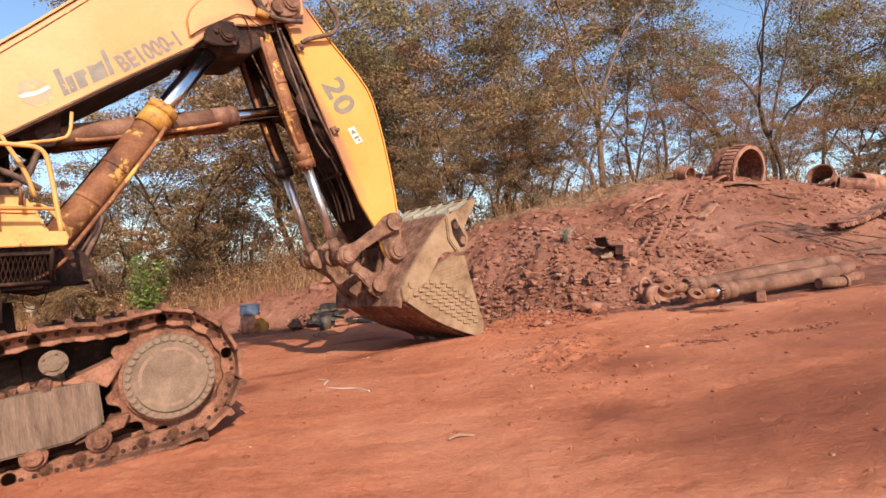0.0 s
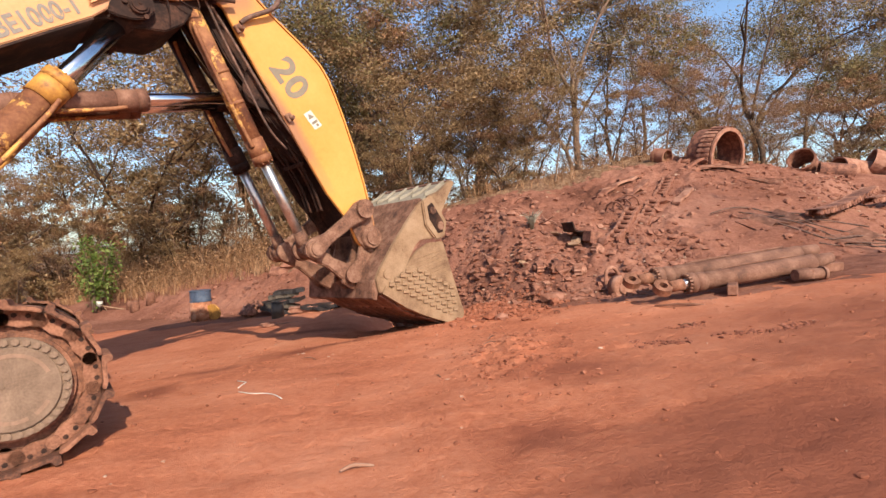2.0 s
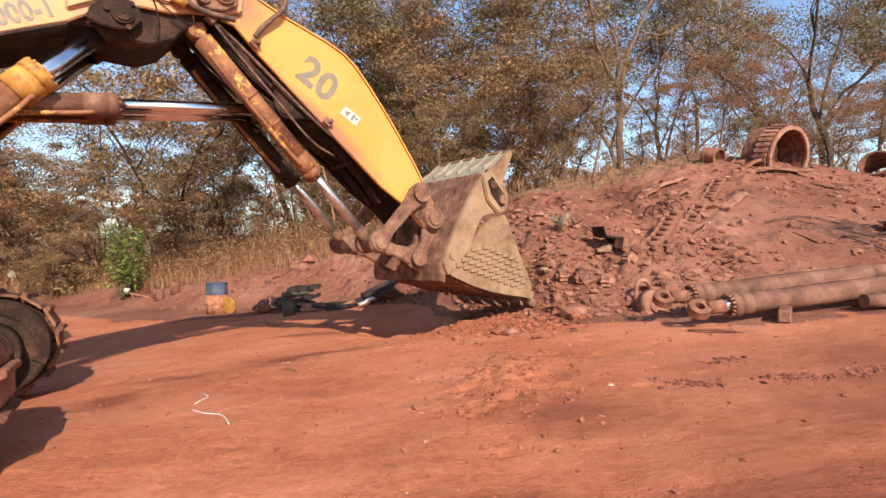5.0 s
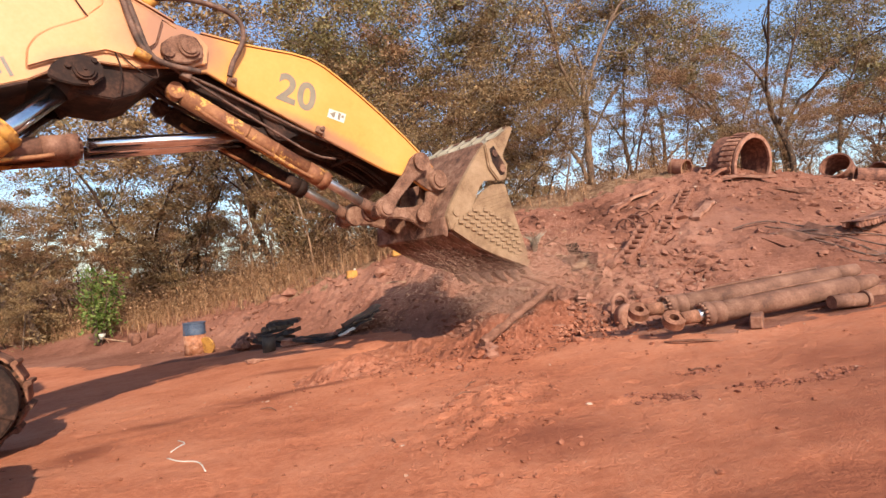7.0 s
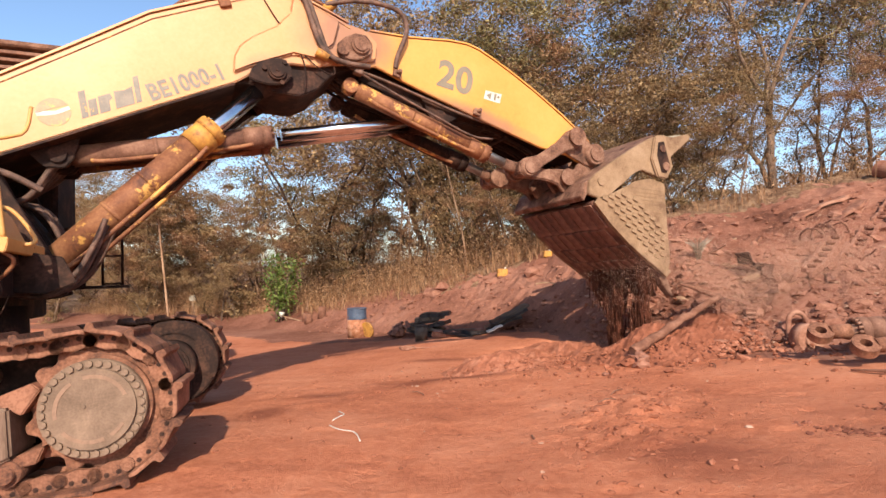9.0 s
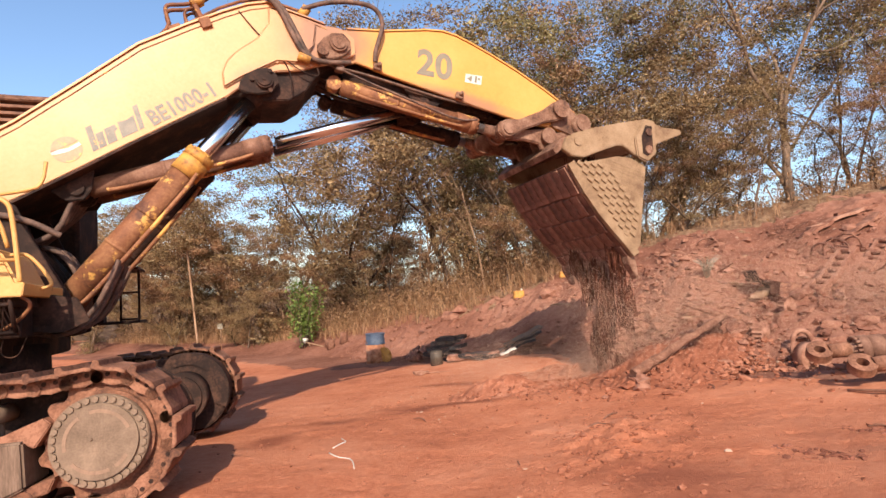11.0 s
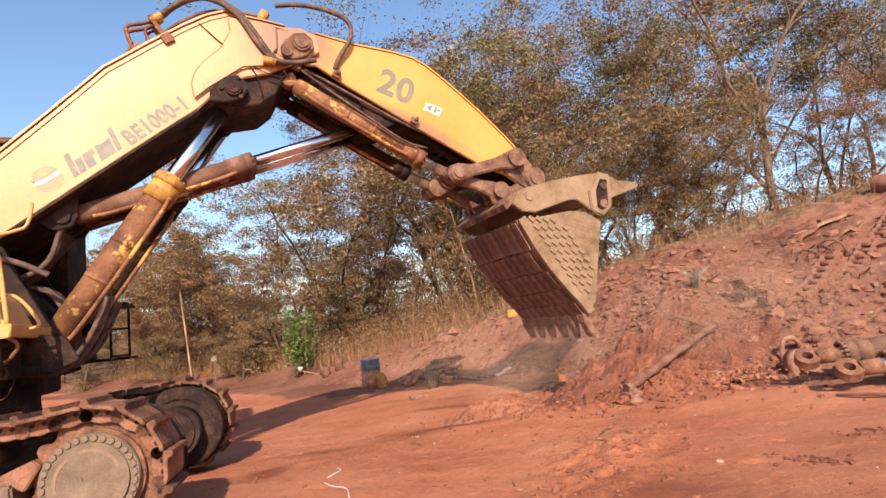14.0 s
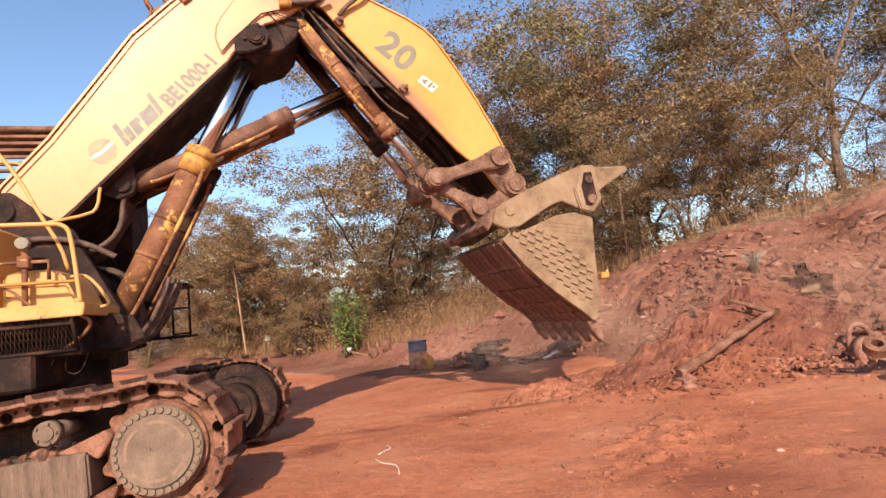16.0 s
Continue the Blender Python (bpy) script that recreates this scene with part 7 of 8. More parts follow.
def build_ring():
    """Big hollow ring with bolted rims, half sunk in the heap's crest."""
    x, y = 9.35, 17.7
    e = thing("slew_ring", "large rusty ring wrapped in crawler chain half buried in soil", "ring", Matrix.Translation((x, y, 3.37)) @ Matrix.Rotation(radians(-60), 4, "Z") @ Matrix.Rotation(radians(9), 4, "Y") @ Matrix.Diagonal((0.78, 0.84, 0.84, 1)))
    n = 48

    def hoop(bm, x0, x1, ro, ri):
        rings = [[bm.verts.new((xx, r * math.cos(2 * math.pi * k / n), r * math.sin(2 * math.pi * k / n))) for k in range(n)] for xx, r in ((x0, ro), (x1, ro), (x1, ri), (x0, ri))]
        for a, b in zip(rings, rings[1:] + rings[:1]):
            for k in range(n):
                f = bm.faces.new((a[k], a[(k + 1) % n], b[(k + 1) % n], b[k]))
        bmesh.ops.recalc_face_normals(bm, faces=bm.faces[:])
    bm = bmesh.new()
    hoop(bm, -0.5, 0.55, 0.96, 0.90)
    part("shell", bm, SCRAP, e, "rusty hollow shell")
    bm = bmesh.new()
    hoop(bm, 0.50, 0.58, 1.0, 0.88)
    part("rim", bm, SCRAP, e, "rusty rim")
    bm = bmesh.new()
    for yy in (-0.13, 0.13):
        prism(bm, [(-0.085, 0.0), (-0.06, 0.07), (0.06, 0.07), (0.085, 0.0)], yy - 0.035, yy + 0.035)
    box(bm, (-0.06, -0.24, 0.055), (0.045, 0.24, 0.085), 0.006)
    rod(bm, (0.075, -0.2, 0.03), (0.075, 0.2, 0.03), 0.03, seg=8)
    me = bpy.data.meshes.new("chain_pad")
    bm.to_mesh(me)
    bm.free()
    me.materials.append(SCRAP)
    for k in range(36):
        a = 2 * math.pi * k / 36
        ob = new("chain_pad", me)
        ob.parent = e
        ob.matrix_basis = Matrix.Rotation(a, 4, "X") @ Matrix.Translation((0.24, 0, 0.97)) @ Matrix.Rotation(radians(90), 4, "Z")


build_ring()


def build_heap_scrap():
    rng = random.Random(31)
    # pipes and tubs on the right of the heap
    for x, y, r, ln, turn, tilt, mat, nm in ((14.3, 18.6, 0.36, 1.2, 12, 8, SCRAP, "pipe"), (15.4, 18.3, 0.42, 1.4, -20, 24, SCRAP, "pipe"), (13.0, 17.6, 0.26, 0.9, -25, 10, SCRAP, "pipe"), (12.6, 18.4, 0.40, 0.8, 40, 30, SCRAP, "pipe"), (8.0, 18.3, 0.25, 0.45, -60, 14, HEAP_CLOD, "pipe"), (16.3, 18.9, 0.5, 1.1, 30, -20, STONE, "pipe")):
        bm = bmesh.new()
        n = 26
        rings = [[bm.verts.new((xx, q * math.cos(2 * math.pi * k / n), q * math.sin(2 * math.pi * k / n))) for k in range(n)] for xx, q in ((-ln / 2, r), (ln / 2, r), (ln / 2, r * 0.88), (-ln / 2, r * 0.88))]
        for a, b in zip(rings, rings[1:] + rings[:1]):
            for k in range(n):
                bm.faces.new((a[k], a[(k + 1) % n], b[(k + 1) % n], b[k]))
        bmesh.ops.recalc_face_normals(bm, faces=bm.faces[:])
        ob = link_mesh(nm, bm, mat)
        ob.matrix_world = ground_pose(x, y, turn, r * 0.45, tilt)
        tagged(ob, "short rusty wide steel pipe lying on the heap", "pipe")
    slab("bent_sheet", "pale bent steel sheet lying on the heap", "sheet", ground_pose(15.6, 18.2, -10, 0.55, -20), (1.5, 1.0, 0.04), STONE, waves=0.12, seed=3)
    # crawler chains hanging down the heap
    # one crawler chain runs from the ring down the slope, sunk in the soil and broken by it in places
    for x, y, n, turn, tilt in ((4.45, 12.5, 7, 50, -22), (5.55, 13.8, 6, 52, -24), (6.55, 15.1, 6, 54, -20), (7.5, 16.4, 6, 55, -16), (8.25, 17.4, 4, 58, -14)):
        chain_piece("track_chain", n, ground_pose(x, y, turn, -0.075, tilt), "rusty crawler chain half buried in the heap", 0.03, HEAP_CLOD, False)
    chain_piece("track_chain", 13, ground_pose(8.95, 12.85, 30, 0.10, -4), "rusty crawler chain lying over the foot of the heap", 0.02)
    chain_piece("track_chain", 8, ground_pose(11.2, 14.1, 20, 0.10, -6), "rusty crawler chain lying over the foot of the heap", -0.02)
    # dark sheet draped on the smooth face of the heap, with cables across it
    for x, y, turn, tilt, lx, ly, k in ((7.75, 12.65, 20, -10, 1.3, 0.55, 1), (8.95, 12.15, 8, -6, 1.4, 0.55, 2)):
        slab("draped_sheet", "dark dusty sheet lying on the smooth slope of the heap", "sheet", ground_pose(x, y, turn, 0.03, tilt) @ Matrix.Rotation(radians(20), 4, "X"), (lx, ly, 0.02), LOG, waves=0.05, seed=140 + k)
    for k in range(6):
        bm = bmesh.new()
        x0, y0 = 7.2 + 0.12 * k + rng.uniform(-0.3, 0.3), 13.5 - 0.32 * k + rng.uniform(-0.2, 0.2)
        pts = []
        for q in range(7):
            x, y = x0 + 0.42 * q, y0 - (0.04 + 0.035 * (k % 4)) * q + 0.16 * math.sin(q * 1.1 + 2.3 * k)
            pts.append((x, y, height(x, y) + 0.05 + 0.05 * math.sin(q * 1.7 + 2 * k)))
        tube(bm, pts, rng.uniform(0.012, 0.022), 6, 1)
        tagged(link_mesh("cable", bm, RUBBER), "dark dusty cable trailing over the heap", "cable")
    # ragged strips of torn plate and crust below the ring and along the crest
    for x, y, ln, turn, tilt, mat in ((5.8, 16.0, 1.2, 20, -18, SCRAP), (5.3, 15.6, 0.9, 35, -22, HEAP_CLOD), (6.3, 16.4, 0.8, 10, -12, HEAP_CLOD), (6.0, 15.4, 1.3, 38, -24, SCRAP), (8.6, 16.5, 0.9, -20, -10, SCRAP),
                                      (8.9, 16.3, 1.2, -30, 8, SCRAP), (9.4, 15.6, 1.1, -42, 14, SCRAP), (8.3, 16.9, 0.7, 15, -24, HEAP_CLOD), (10.2, 16.2, 1.3, -28, 10, SCRAP), (6.9, 14.6, 1.0, 45, -20, SCRAP)):
        slab("torn_strip", "torn crusted strip sticking out of the heap", "scrap", ground_pose(x, y, turn, 0.07, tilt), (ln, 0.2, 0.06), mat, waves=0.014, seed=int(x * 100))
    # broken rusty machine parts low on the heap: a coil, a toothed hub, a bent pipe
    bm = bmesh.new()
    tube(bm, [(0.035 * q, 0.2 * math.cos(q * 0.7), 0.14 + 0.2 * math.sin(q * 0.7)) for q in range(26)], 0.022, 6)
    ob = tagged(link_mesh("steel_coil", bm, SCRAP), "rusty coil of thick steel bar on the heap", "coil")
    ob.matrix_world = ground_pose(5.0, 14.1, 35, 0.02, -15)
    for x, y, r, turn in ((3.05, 11.75, 0.16, 15), (3.45, 11.6, 0.13, 60), (2.75, 11.95, 0.12, 100), (3.9, 11.9, 0.12, 30)):
        bm = bmesh.new()
        prism(bm, [((r if q % 2 else r * 0.8) * math.cos(q * math.pi / 11), (r if q % 2 else r * 0.8) * math.sin(q * math.pi / 11)) for q in range(22)], -0.07, 0.07)
        rod(bm, (0, -0.13, 0), (0, 0.13, 0), r * 0.5, seg=14)
        ob = tagged(link_mesh("toothed_hub", bm, SCRAP), "rusty toothed hub half sunk in the heap", "scrap")
        ob.matrix_world = ground_pose(x, y, turn, 0.06, 30)
    bm = bmesh.new()
    tube(bm, [(0, 0, -0.1), (-0.02, 0, 0.22), (0.05, 0.02, 0.36), (0.2, 0.05, 0.34), (0.27, 0.06, 0.2)], 0.035, 8, 2)
    ob = tagged(link_mesh("bent_pipe", bm, SCRAP), "short bent rusty pipe sticking out of soil", "pipe")
    ob.matrix_world = ground_pose(3.75, 10.95, 10)
    # pale dry tuft on the left shoulder of the heap
    bm = bmesh.new()
    for q in range(60):
        a, h2 = rng.uniform(0, 6.28), rng.uniform(0.12, 0.42)
        tube(bm, [(0.04 * math.cos(a), 0.04 * math.sin(a), -0.02), (0.22 * h2 * math.cos(a), 0.22 * h2 * math.sin(a), h2 * 0.7), (0.7 * h2 * math.cos(a), 0.7 * h2 * math.sin(a), h2)], [0.006, 0.012, 0.003], 3)
    ob = tagged(link_mesh("dry_tuft", bm, SPILL), "pale dry tuft of weed on the heap", "weed")
    ob.matrix_world = ground_pose(3.0, 13.8, 0)
    for k in range(20):
        x = rng.uniform(1.6, 6.4)
        y = float(np.interp(x, TOE_X, TOE_Y)) + rng.uniform(0.8, 6.0)
        bm = bmesh.new()
        ln = rng.uniform(0.3, 0.9)
        tube(bm, [(0, 0, -0.15), (ln * 0.3, rng.uniform(-0.1, 0.1), 0.05), (ln * 0.7, rng.uniform(-0.1, 0.1), 0.08), (ln, 0, rng.uniform(0.0, 0.25))], rng.uniform(0.008, 0.02), 6, 2)
        ob = tagged(link_mesh("bent_rod", bm, SCRAP), "bent rusty rod sticking out of the heap", "rod")
        ob.matrix_world = ground_pose(x, y, rng.uniform(0, 360))
    for k in range(56):
        x = rng.uniform(1.0, 6.4)
        y = float(np.interp(x, TOE_X, TOE_Y)) + rng.uniform(0.2, 5.5)
        bm = bmesh.new()
        lump(bm, (0, 0, 0), rng.uniform(0.04, 0.16), rng, (1.3, 0.9, 0.7), 1, rough=0.3)
        ob = tagged(link_mesh("soil_block", bm, HEAP_CLOD), "hard brown block of soil on the heap", "soil block")
        ob.matrix_world = ground_pose(x, y, rng.uniform(0, 360), 0.02)
    # broken crate wood and torn plates strewn over the rough left half of the heap
    bits = random.Random(314)
    for k in range(14):
        x = bits.uniform(1.6, 6.4)
        y = float(np.interp(x, TOE_X, TOE_Y)) + bits.uniform(0.5, 6.0)
        wood = bits.random() < 0.3
        slab("wood_splinter" if wood else "plate_scrap", "short broken piece of dry wood on the heap" if wood else "small torn rusty plate on the heap", "wood" if wood else "scrap",
             ground_pose(x, y, bits.uniform(0, 180), 0.04, bits.uniform(-35, 35)), (bits.uniform(0.15, 0.5), bits.uniform(0.06, 0.22), 0.025), WOOD if wood else SCRAP, waves=0.012, seed=400 + k)
    # dark hollow hull plate
    slab("scrap_sheet", "dark torn plate leaning out of the heap", "scrap", ground_pose(3.75, 12.9, 15, 0.18, 35), (0.55, 0.5, 0.03), GREASE_AND_SHADE, waves=0.05, seed=77)
    slab("scrap_block", "square rusty steel block on the heap", "scrap", ground_pose(4.05, 12.6, 20, 0.08, 10), (0.35, 0.3, 0.2), SCRAP, waves=0.01, seed=78)


build_heap_scrap()


# log pushed up with the soil, and the mound of loose soil before the bucket

def build_log():
    e = thing("log", "thick bare log lying aslant on the loose soil", "log")
    bm = bmesh.new()
    way = [Vector(p) for p in ((-0.03, -0.03, -0.03), (0.3, 0.34, 0.12), (0.65, 0.72, 0.30), (1.0, 1.06, 0.48), (1.34, 1.42, 0.64))]
    pts = [way[k].lerp(way[k + 1], f) + Vector((0.012 * math.sin(5 * k + 7 * f), 0, 0.016 * math.sin(3 * k + 9 * f))) for k in range(4) for f in (0.0, 0.25, 0.5, 0.75)] + [way[4]]
    tube(bm, pts, [0.074 - 0.0019 * k + 0.004 * math.sin(2.3 * k) for k in range(17)], 14, 1)
    for v in bm.verts:
        v.co += Vector((0, 0, 1)) * 0.012 * noise.noise(v.co * 9) + Vector((0.7, -0.7, 0)) * 0.016 * noise.noise(v.co * 14)
    part("stem", bm, LOG, e)
    bm = bmesh.new()
    tube(bm, [(1.30, 1.38, 0.63), (1.12, 1.36, 0.70), (0.9, 1.32, 0.80), (0.74, 1.30, 0.84)], [0.044, 0.040, 0.032, 0.018], 8, 1)
    part("side_branch", bm, LOG, e)
    return e


def clod_pile(name, label, n, sx, sy, rmin, rmax, mat, seed, sz, at):
    """Loose clods strewn over the ground round a place."""
    rng = random.Random(seed)
    bm = bmesh.new()
    z0 = height(*at)
    for _ in range(n):
        x, y = rng.gauss(0, sx), rng.gauss(0, sy)
        z = sz * math.exp(-(x / sx) ** 2 / 2 - (y / sy) ** 2 / 2) + height(at[0] + x, at[1] + y) - z0
        lump(bm, (x, y, z), rng.uniform(rmin, rmax) * (1.5 if rng.random() < 0.08 else 1), rng, (1, 1, 0.75), 1, rough=0.4)
    return tagged(link_mesh(name, bm, mat), label, "soil", kind="stuff"), Matrix.Translation((*at, z0))


def mound_mesh(name, label, sx, sy, hz, mat, seed, at, turn, step=0.05):
    """A low heap of loose soil with a crumbly surface that follows the ground below it."""
    nx, ny = int(4.4 * sx / step), int(4.4 * sy / step)
    z0, ca, sa = height(*at), math.cos(radians(turn)), math.sin(radians(turn))
    vs, fs = [], []
    for j in range(ny + 1):
        for i in range(nx + 1):
            x, y = -2.2 * sx + i * step, -2.2 * sy + j * step
            k = math.exp(-(x / sx) ** 2 - (y / sy) ** 2)
            z = hz * k * (1 + 0.5 * noise.noise((x * 2.2 + seed, y * 2.2, seed))) + 0.07 * k ** 0.5 * noise.noise((x * 7, y * 7, seed)) + 0.05 * k ** 0.5 * noise.noise((x * 17, y * 17, seed)) - 0.14 * (1 - k ** 0.4)
            wx, wy = ca * x - sa * y, sa * x + ca * y
            vs.append((wx, wy, z + height(at[0] + wx, at[1] + wy) - z0))
            if i < nx and j < ny:
                b = j * (nx + 1) + i
                fs.append((b, b + 1, b + nx + 2, b + nx + 1))
    me = bpy.data.meshes.new(name)
    me.from_pydata(vs, [], fs)
    me.materials.append(mat)
    return tagged(new(name, me), label, "soil", kind="stuff"), Matrix.Translation((*at, z0))


def build_soil():
    # loose soil heaved up by the bucket between the dig and the dump
    early = ((0, -0.75), (4.7, -0.75), (5.3, -0.45), (6.2, -0.10), (6.8, 0.0), (16, 0.0))
    late = ((0, -1.35), (8.5, -1.35), (9.5, -0.85), (11.5, -0.42), (13.0, -0.08), (14.0, 0.0), (16, 0.0))
    for (ob, m), rows in (
            (mound_mesh("soil_mound", "loose crumbly red soil heaved up by the bucket", 0.75, 0.50, 0.30, CLOD, 3, (-0.45, 10.9), 12), early),
            (mound_mesh("soil_mound", "loose crumbly red soil slid back into the dug hollow", 0.82, 0.82, 0.66, CLOD, 5, (0.2, 12.7), 0), early),
            (mound_mesh("soil_mound", "loose red soil pushed up along the log", 0.95, 0.75, 0.40, CLOD, 8, (2.1, 11.1), 20), early),
            (mound_mesh("soil_mound", "loose darker red soil dumped from the bucket", 1.35, 0.95, 0.74, FRESH, 13, (1.95, 11.8), 10), late),
            (clod_pile("soil_clods", "broken fresh red clods strewn over the dumped soil", 520, 0.95, 0.68, 0.005, 0.034, FRESH, 6, 0.72, (1.95, 11.75)), late),
            (clod_pile("soil_clods", "broken red soil clods and stones on the mound", 300, 1.1, 0.5, 0.006, 0.028, CLOD, 4, 0.22, (2.3, 10.45)), early),
            (clod_pile("soil_clods", "broken red soil clods on the mound", 150, 0.9, 0.5, 0.006, 0.026, CLOD, 5, 0.16, (0.1, 10.6)), early),
            (clod_pile("soil_clods", "coarse broken red clods heaped beside the log", 240, 0.42, 0.40, 0.012, 0.060, CLOD, 9, 0.10, (2.85, 11.0)), early)):
        SOIL_ROWS[ob] = [(t, Matrix.Translation((0, 0, dz)) @ m) for t, dz in rows]
    # dry clod at the foot of the log and a flat slab among the clods beside it
    for label, at, r, squash, mat in (("dry brown clod of soil at the foot of the log", (1.70, 10.10), 0.11, (0.9, 0.8, 0.9), HEAP_CLOD), ("flat slab of dry soil among the clods", (2.62, 11.0), 0.15, (1.3, 0.9, 0.45), HEAP_CLOD)):
        bm = bmesh.new()
        lump(bm, (0, 0, 0), r, random.Random(int(r * 900)), squash, 2, rough=0.8)
        ob = tagged(link_mesh("soil_clod", bm, mat), label, "soil")
        m = Matrix.Translation((*at, height(*at) + 0.10))
        SOIL_ROWS[ob] = [(t, Matrix.Translation((0, 0, dz)) @ m) for t, dz in early]
    log = build_log()
    m = Matrix.Translation((1.65, 10.23, 0.26))
    low = Matrix.Translation((-0.2, 0.3, -1.15)) @ m
    SOIL_ROWS[log] = [(0, low), (4.7, low), (5.6, Matrix.Translation((-0.1, 0.15, -0.7)) @ m), (6.8, m), (8.0, m), (16, m)]
    # soil pouring off the lip: clumps ride in the bowl, fall, and lie in the mound
    rng = random.Random(77)
    grain = np.random.default_rng(5)
    count = 84
    for k in range(count):
        t0 = 8.2 + 4.9 * k / count
        n = 900
        c = grain.normal(0, 1, (n, 3)) * np.array((0.05, 0.035, 0.15))
        strand = grain.integers(0, 5, n)
        c[:, 1] += (strand - 2) * 0.075 + 0.03 * np.sin(k + strand)
        c[:, 0] += 0.05 * np.sin(strand * 2.1 + k)
        r = 0.003 + 0.009 * grain.random((n, 1, 1)) ** 2
        tet = np.array([(1, 1, 11), (1, -1, -11), (-1, 1, -11), (-1, -1, 11)])
        v = (c[:, None, :] + tet[None] * r * grain.uniform(0.6, 1.3, (n, 4, 1))).reshape(-1, 3)
        q = np.arange(n)[:, None, None] * 4 + np.array([(0, 1, 2), (0, 3, 1), (0, 2, 3), (1, 3, 2)])[None]
        me = bpy.data.meshes.new("falling_soil")
        me.from_pydata(v.tolist(), [], q.reshape(-1, 3).tolist())
        me.materials.append(SHADED_SOIL)
        ob = tagged(new("falling_soil", me), "clump of red soil falling from the bucket, darkened for shade", "soil", kind="stuff")
        y = rng.uniform(-0.72, 0.6)

        def ride(t):
            return UPPER @ bowl_pose(t) @ Vector((0.50, y * 0.7, -0.80))
        rows = []
        bed = Matrix.Translation(ride(4.0) - Vector((0, 0, 2.4)))
        rows += [(0.0, bed), (4.0, bed)]
        t = 4.5
        while t < t0 - 0.01:
            rows.append((t, Matrix.Translation(ride(t))))
            t += 0.5
        p = UPPER @ bowl_pose(t0) @ Vector((1.02, y, -1.70))
        ground = height(p.x, p.y) - 0.05
        f = 0
        while True:
            tt = t0 + f * 0.1
            z = p.z - 4.9 * (f * 0.1) ** 2 - 0.3 * f * 0.1
            rows.append((tt, Matrix.Translation((p.x + 0.01 * f, p.y, max(z, ground - 1.5)))))
            f += 1
            if z < ground - 1.5:
                break
        rows.append((16.0, rows[-1][1]))
        SOIL_ROWS[ob] = rows


build_soil()


# ---- small things on the ground ----
def scatter(name, label, n, place, rmin, rmax, mat, seed, squash=0.7, sub=1, tail=2.2):
    rng = random.Random(seed)
    bm_v, bm_f = [], []
    base = bmesh.new()
    bmesh.ops.create_icosphere(base, subdivisions=sub, radius=1.0)
    co = [v.co.copy() for v in base.verts]
    faces = [[v.index for v in f.verts] for f in base.faces]
    base.free()
    for _ in range(n):
        x, y = place(rng)
        r = rmin + (rmax - rmin) * rng.random() ** tail
        z = height(x, y) + r * 0.15
        turn = Euler((rng.uniform(0, 6), rng.uniform(0, 6), rng.uniform(0, 6))).to_matrix()
        b = len(bm_v)
        sx = rng.uniform(0.7, 1.5)
        for c in co:
            p = turn @ (c * r * rng.uniform(0.45, 1.4))
            bm_v.append((x + p.x * sx, y + p.y, z + p.z * squash))
        bm_f += [[b + i for i in f] for f in faces]
    me = bpy.data.meshes.new(name)
    me.from_pydata(bm_v, [], bm_f)
    me.materials.append(mat)
    tagged(new(name, me), label, "stones", kind="stuff")


def on_heap(rng):
    while True:
        x = rng.uniform(0.8, 13)
        toe = float(np.interp(x, TOE_X, TOE_Y))
        y = toe + abs(rng.gauss(0, 2.8)) - 0.3
        if y < toe + 7.5 and not (x > 6.0 and y < 14.8 and rng.random() < 0.8):
            return x, y


def on_yard(rng):
    return rng.uniform(-5, 8), 2.5 + 9 * rng.random() ** 0.8


def on_patch(rng):
    return rng.gauss(1.55, 0.42), rng.gauss(7.6, 0.75)


def on_bank(rng):
    x = rng.uniform(-9, 1.5)
    return x, float(np.interp(x, TOE_X, TOE_Y)) + rng.uniform(-0.5, 3.2)


def near_bucket(rng):
    return rng.gauss(1.9, 0.6), rng.gauss(11.3, 0.75)


scatter("heap_rubble", "red soil clods and stones covering the heap", 12000, on_heap, 0.005, 0.10, HEAP_CLOD, 1, tail=9)
scatter("heap_stones", "pale stones and chips scattered on the heap", 600, on_heap, 0.006, 0.06, STONE, 2, tail=6)
scatter("yard_clods", "small red clods scattered over the yard", 2600, on_yard, 0.003, 0.026, CLOD, 3, tail=5)
scatter("yard_pebbles", "pale pebbles scattered over the yard", 260, on_yard, 0.004, 0.022, STONE, 4, tail=4)
scatter("churned_clods", "churned red clods on a soft patch of soil", 1300, on_patch, 0.003, 0.034, CLOD, 5, tail=7)
def on_crust(rng):
    x, y = rng.choice(((2.9, 7.05), (3.15, 6.9), (3.75, 6.8), (3.95, 6.85), (4.3, 6.85), (4.55, 6.95), (3.6, 7.6)))
    return rng.gauss(x, 0.10), rng.gauss(y, 0.07)


scatter("tread_crumbs", "dark torn crumbs of soil left by tyre treads", 260, on_crust, 0.008, 0.030, FRESH, 8, tail=2)
scatter("bank_rubble", "red clods and stones on the bank below the scrub", 1200, on_bank, 0.01, 0.10, HEAP_CLOD, 6, tail=5)
scatter("bucket_rubble", "red soil clods lying before the bucket", 2200, near_bucket, 0.005, 0.06, CLOD, 7, tail=5)


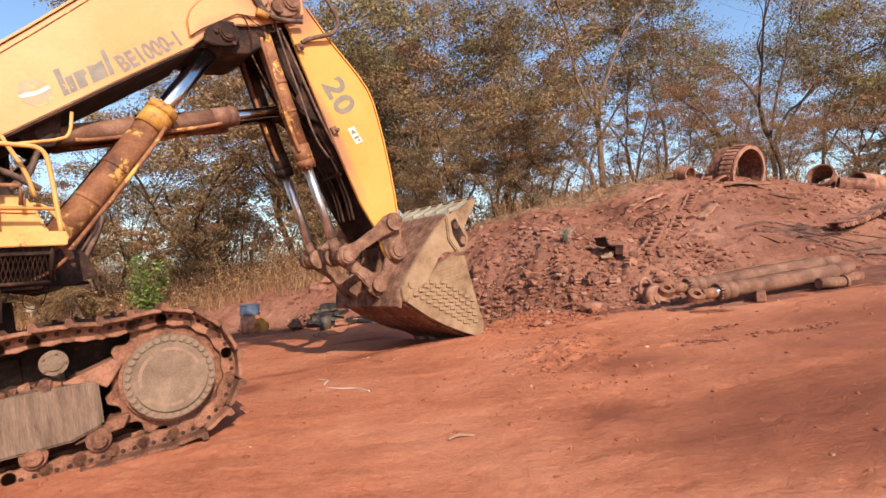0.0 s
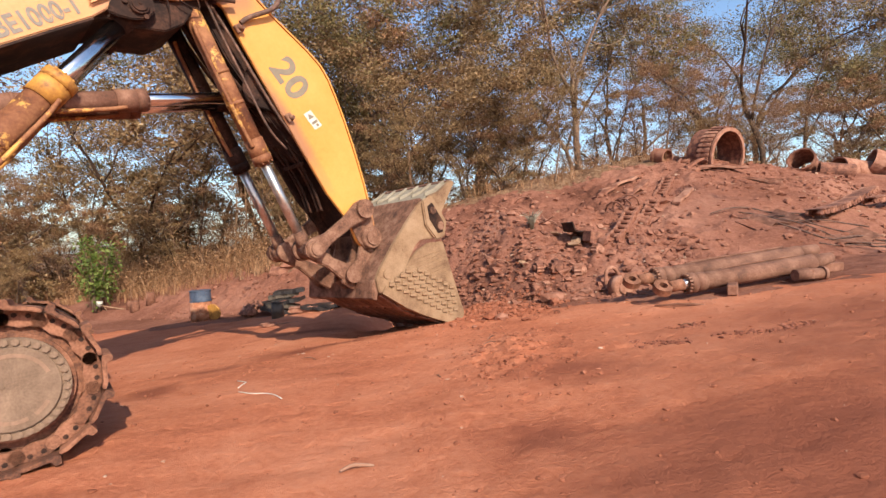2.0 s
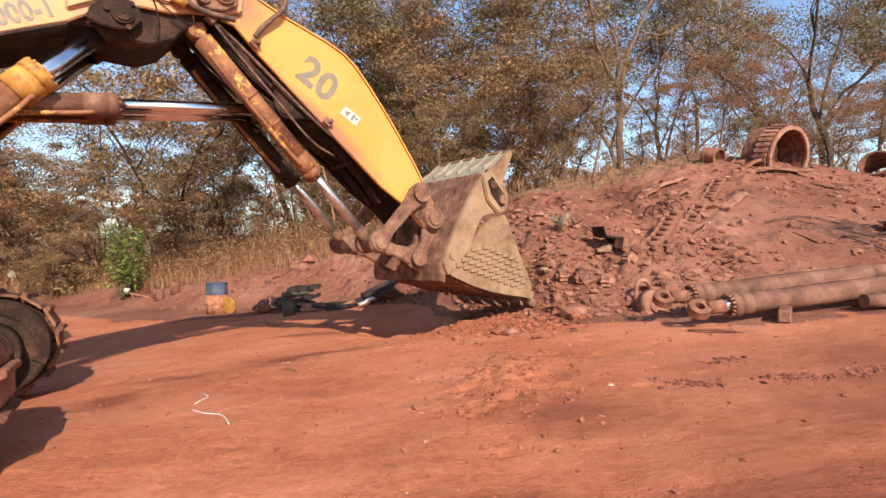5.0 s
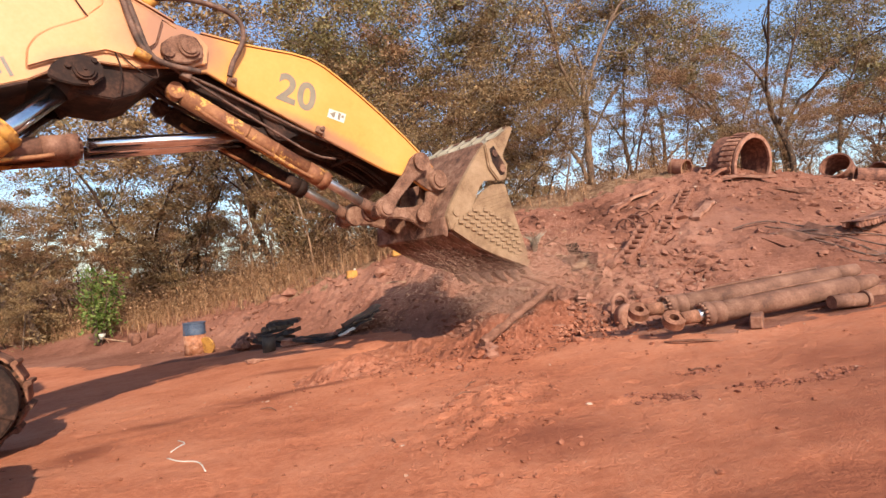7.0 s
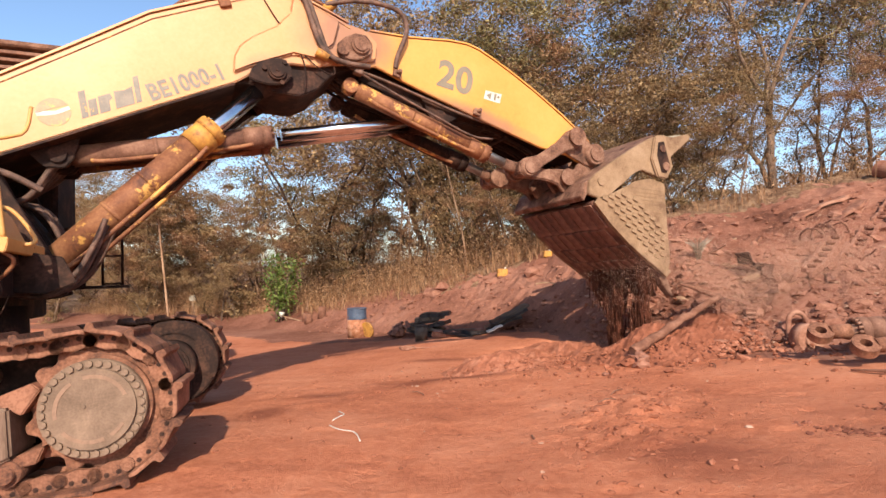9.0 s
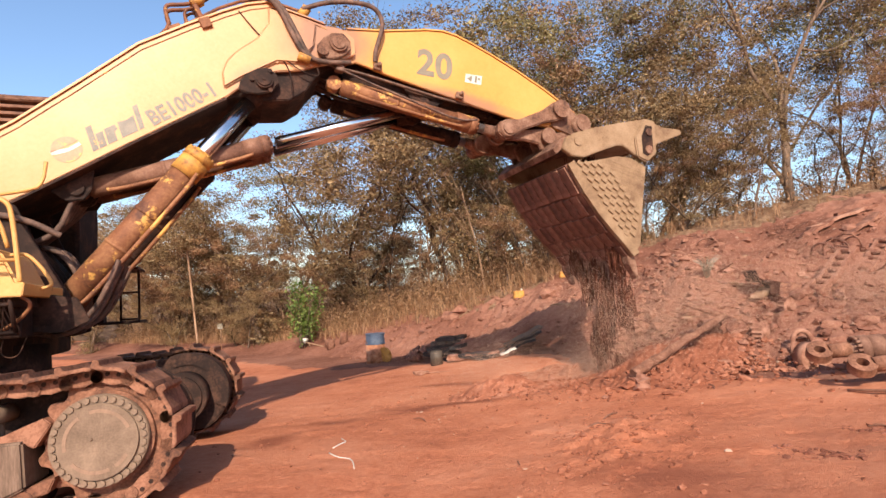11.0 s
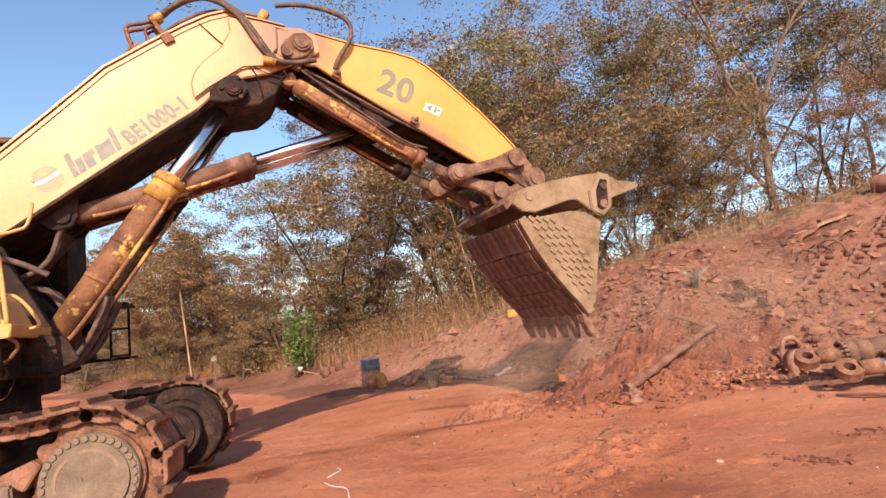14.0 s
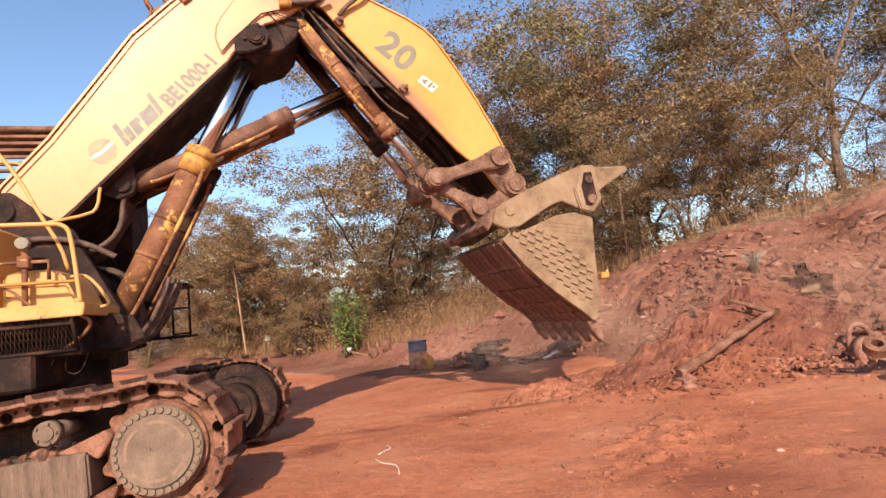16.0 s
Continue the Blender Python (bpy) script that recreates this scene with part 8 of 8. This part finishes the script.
def build_litter():
    # crumpled white cord, pale twig, small sticks and dry leaves
    bm = bmesh.new()
    for pts in (((-1.86, 8.16), (-1.68, 7.98), (-1.69, 7.84), (-1.69, 7.68)), ((-1.61, 7.46), (-1.42, 7.32), (-1.26, 7.30), (-1.12, 7.13), (-0.98, 6.90))):
        tube(bm, [(x, y, height(x, y) + 0.006) for x, y in pts], 0.0065, 6, 1)
    tagged(link_mesh("cord", bm, WHITE), "crooked white cord lying on red soil", "cord")
    bm = bmesh.new()
    tube(bm, [(-0.12, -0.02, 0.015), (-0.04, 0.03, 0.03), (0.05, 0.03, 0.02), (0.11, 0.02, 0.012)], [0.010, 0.014, 0.014, 0.008], 7, 1)
    ob = tagged(link_mesh("twig", bm, STONE), "short pale twig lying on red soil", "twig")
    ob.matrix_world = ground_pose(0.05, 4.93, 5)
    rng = random.Random(61)
    for k in range(8):
        x, y = rng.uniform(-3, 6), rng.uniform(6.5, 10.5)
        bm = bmesh.new()
        ln = rng.uniform(0.08, 0.4)
        tube(bm, [(0, 0, 0.01), (ln * 0.5, rng.uniform(-0.04, 0.04), 0.03), (ln, rng.uniform(-0.05, 0.05), 0.008)], [0.006, 0.009, 0.005], 5, 1)
        ob = tagged(link_mesh("stick", bm, LOG), "small dry stick lying on red soil", "stick")
        ob.matrix_world = ground_pose(x, y, rng.uniform(0, 360))
    for k, (x, y, r, mat) in enumerate(((1.72, 10.0, 0.10, HEAP_CLOD), (2.75, 10.7, 0.11, CLOD), (0.95, 9.95, 0.06, CLOD), (1.25, 9.65, 0.04, HEAP_CLOD), (2.0, 6.3, 0.03, CLOD), (2.78, 10.95, 0.17, HEAP_CLOD), (1.58, 10.12, 0.13, CLOD))):
        bm = bmesh.new()
        lump(bm, (0, 0, 0), r, rng, (1.3, 0.9, 0.75), 1, rough=0.24)
        ob = tagged(link_mesh("stone", bm, mat), "rough pale reddish stone on the soil", "stone")
        ob.matrix_world = ground_pose(x, y, 70 * k, r * 0.4)


build_litter()


def build_dust():
    """Fine dust raised by the falling soil, drifting along the heap."""
    for seed, n, at, spread, rows in (
            (91, 110000, (2.5, 11.2, 1.05), (1.05, 0.55, 0.30), ((0, -2.5, -4.0), (5.0, -1.5, -4.0), (6.5, -0.4, -0.5), (7.0, 0.0, 0.0), (9.0, 1.3, 0.25), (12.0, 3.8, 0.5), (16, 7.5, 0.9))),
            (93, 120000, (0.2, 12.2, 0.45), (1.3, 0.8, 0.32), ((0, 0.5, -4.0), (9.6, 0.5, -4.0), (11.2, 0.3, -0.4), (12.5, 0.1, -0.1), (14.5, -0.2, 0.1), (16, -0.6, 0.3))),
            (92, 90000, (2.2, 11.1, 0.95), (0.9, 0.6, 0.40), ((0, -1.5, -4.0), (8.6, -1.2, -4.0), (9.6, -0.3, -0.6), (11.4, 0.1, 0.1), (13.0, 0.6, 0.2), (16, 2.2, 0.45)))):
        rng = np.random.default_rng(seed)
        c = rng.normal(0, 1, (n, 3)) * np.array(spread)
        c[:, 2] += 0.25 * np.sin(c[:, 0] * 3.0)
        r = rng.uniform(0.0012, 0.0030, (n, 1, 1))
        tet = np.array([(1, 1, 1), (1, -1, -1), (-1, 1, -1), (-1, -1, 1)]) * 0.8
        v = (c[:, None, :] + tet[None] * r).reshape(-1, 3)
        q = np.arange(n)[:, None, None] * 4 + np.array([(0, 1, 2), (0, 3, 1), (0, 2, 3), (1, 3, 2)])[None]
        me = bpy.data.meshes.new("dust_cloud")
        me.from_pydata(v.tolist(), [], q.reshape(-1, 3).tolist())
        me.materials.append(DUST)
        ob = tagged(new("dust_cloud", me), "thin cloud of reddish dust drifting over the heap", "dust", kind="stuff")
        SOIL_ROWS[ob] = [(t, Matrix.Translation((at[0] + dx, at[1] + 0.1 * dx, at[2] + dz))) for t, dx, dz in rows]


build_dust()


motions()
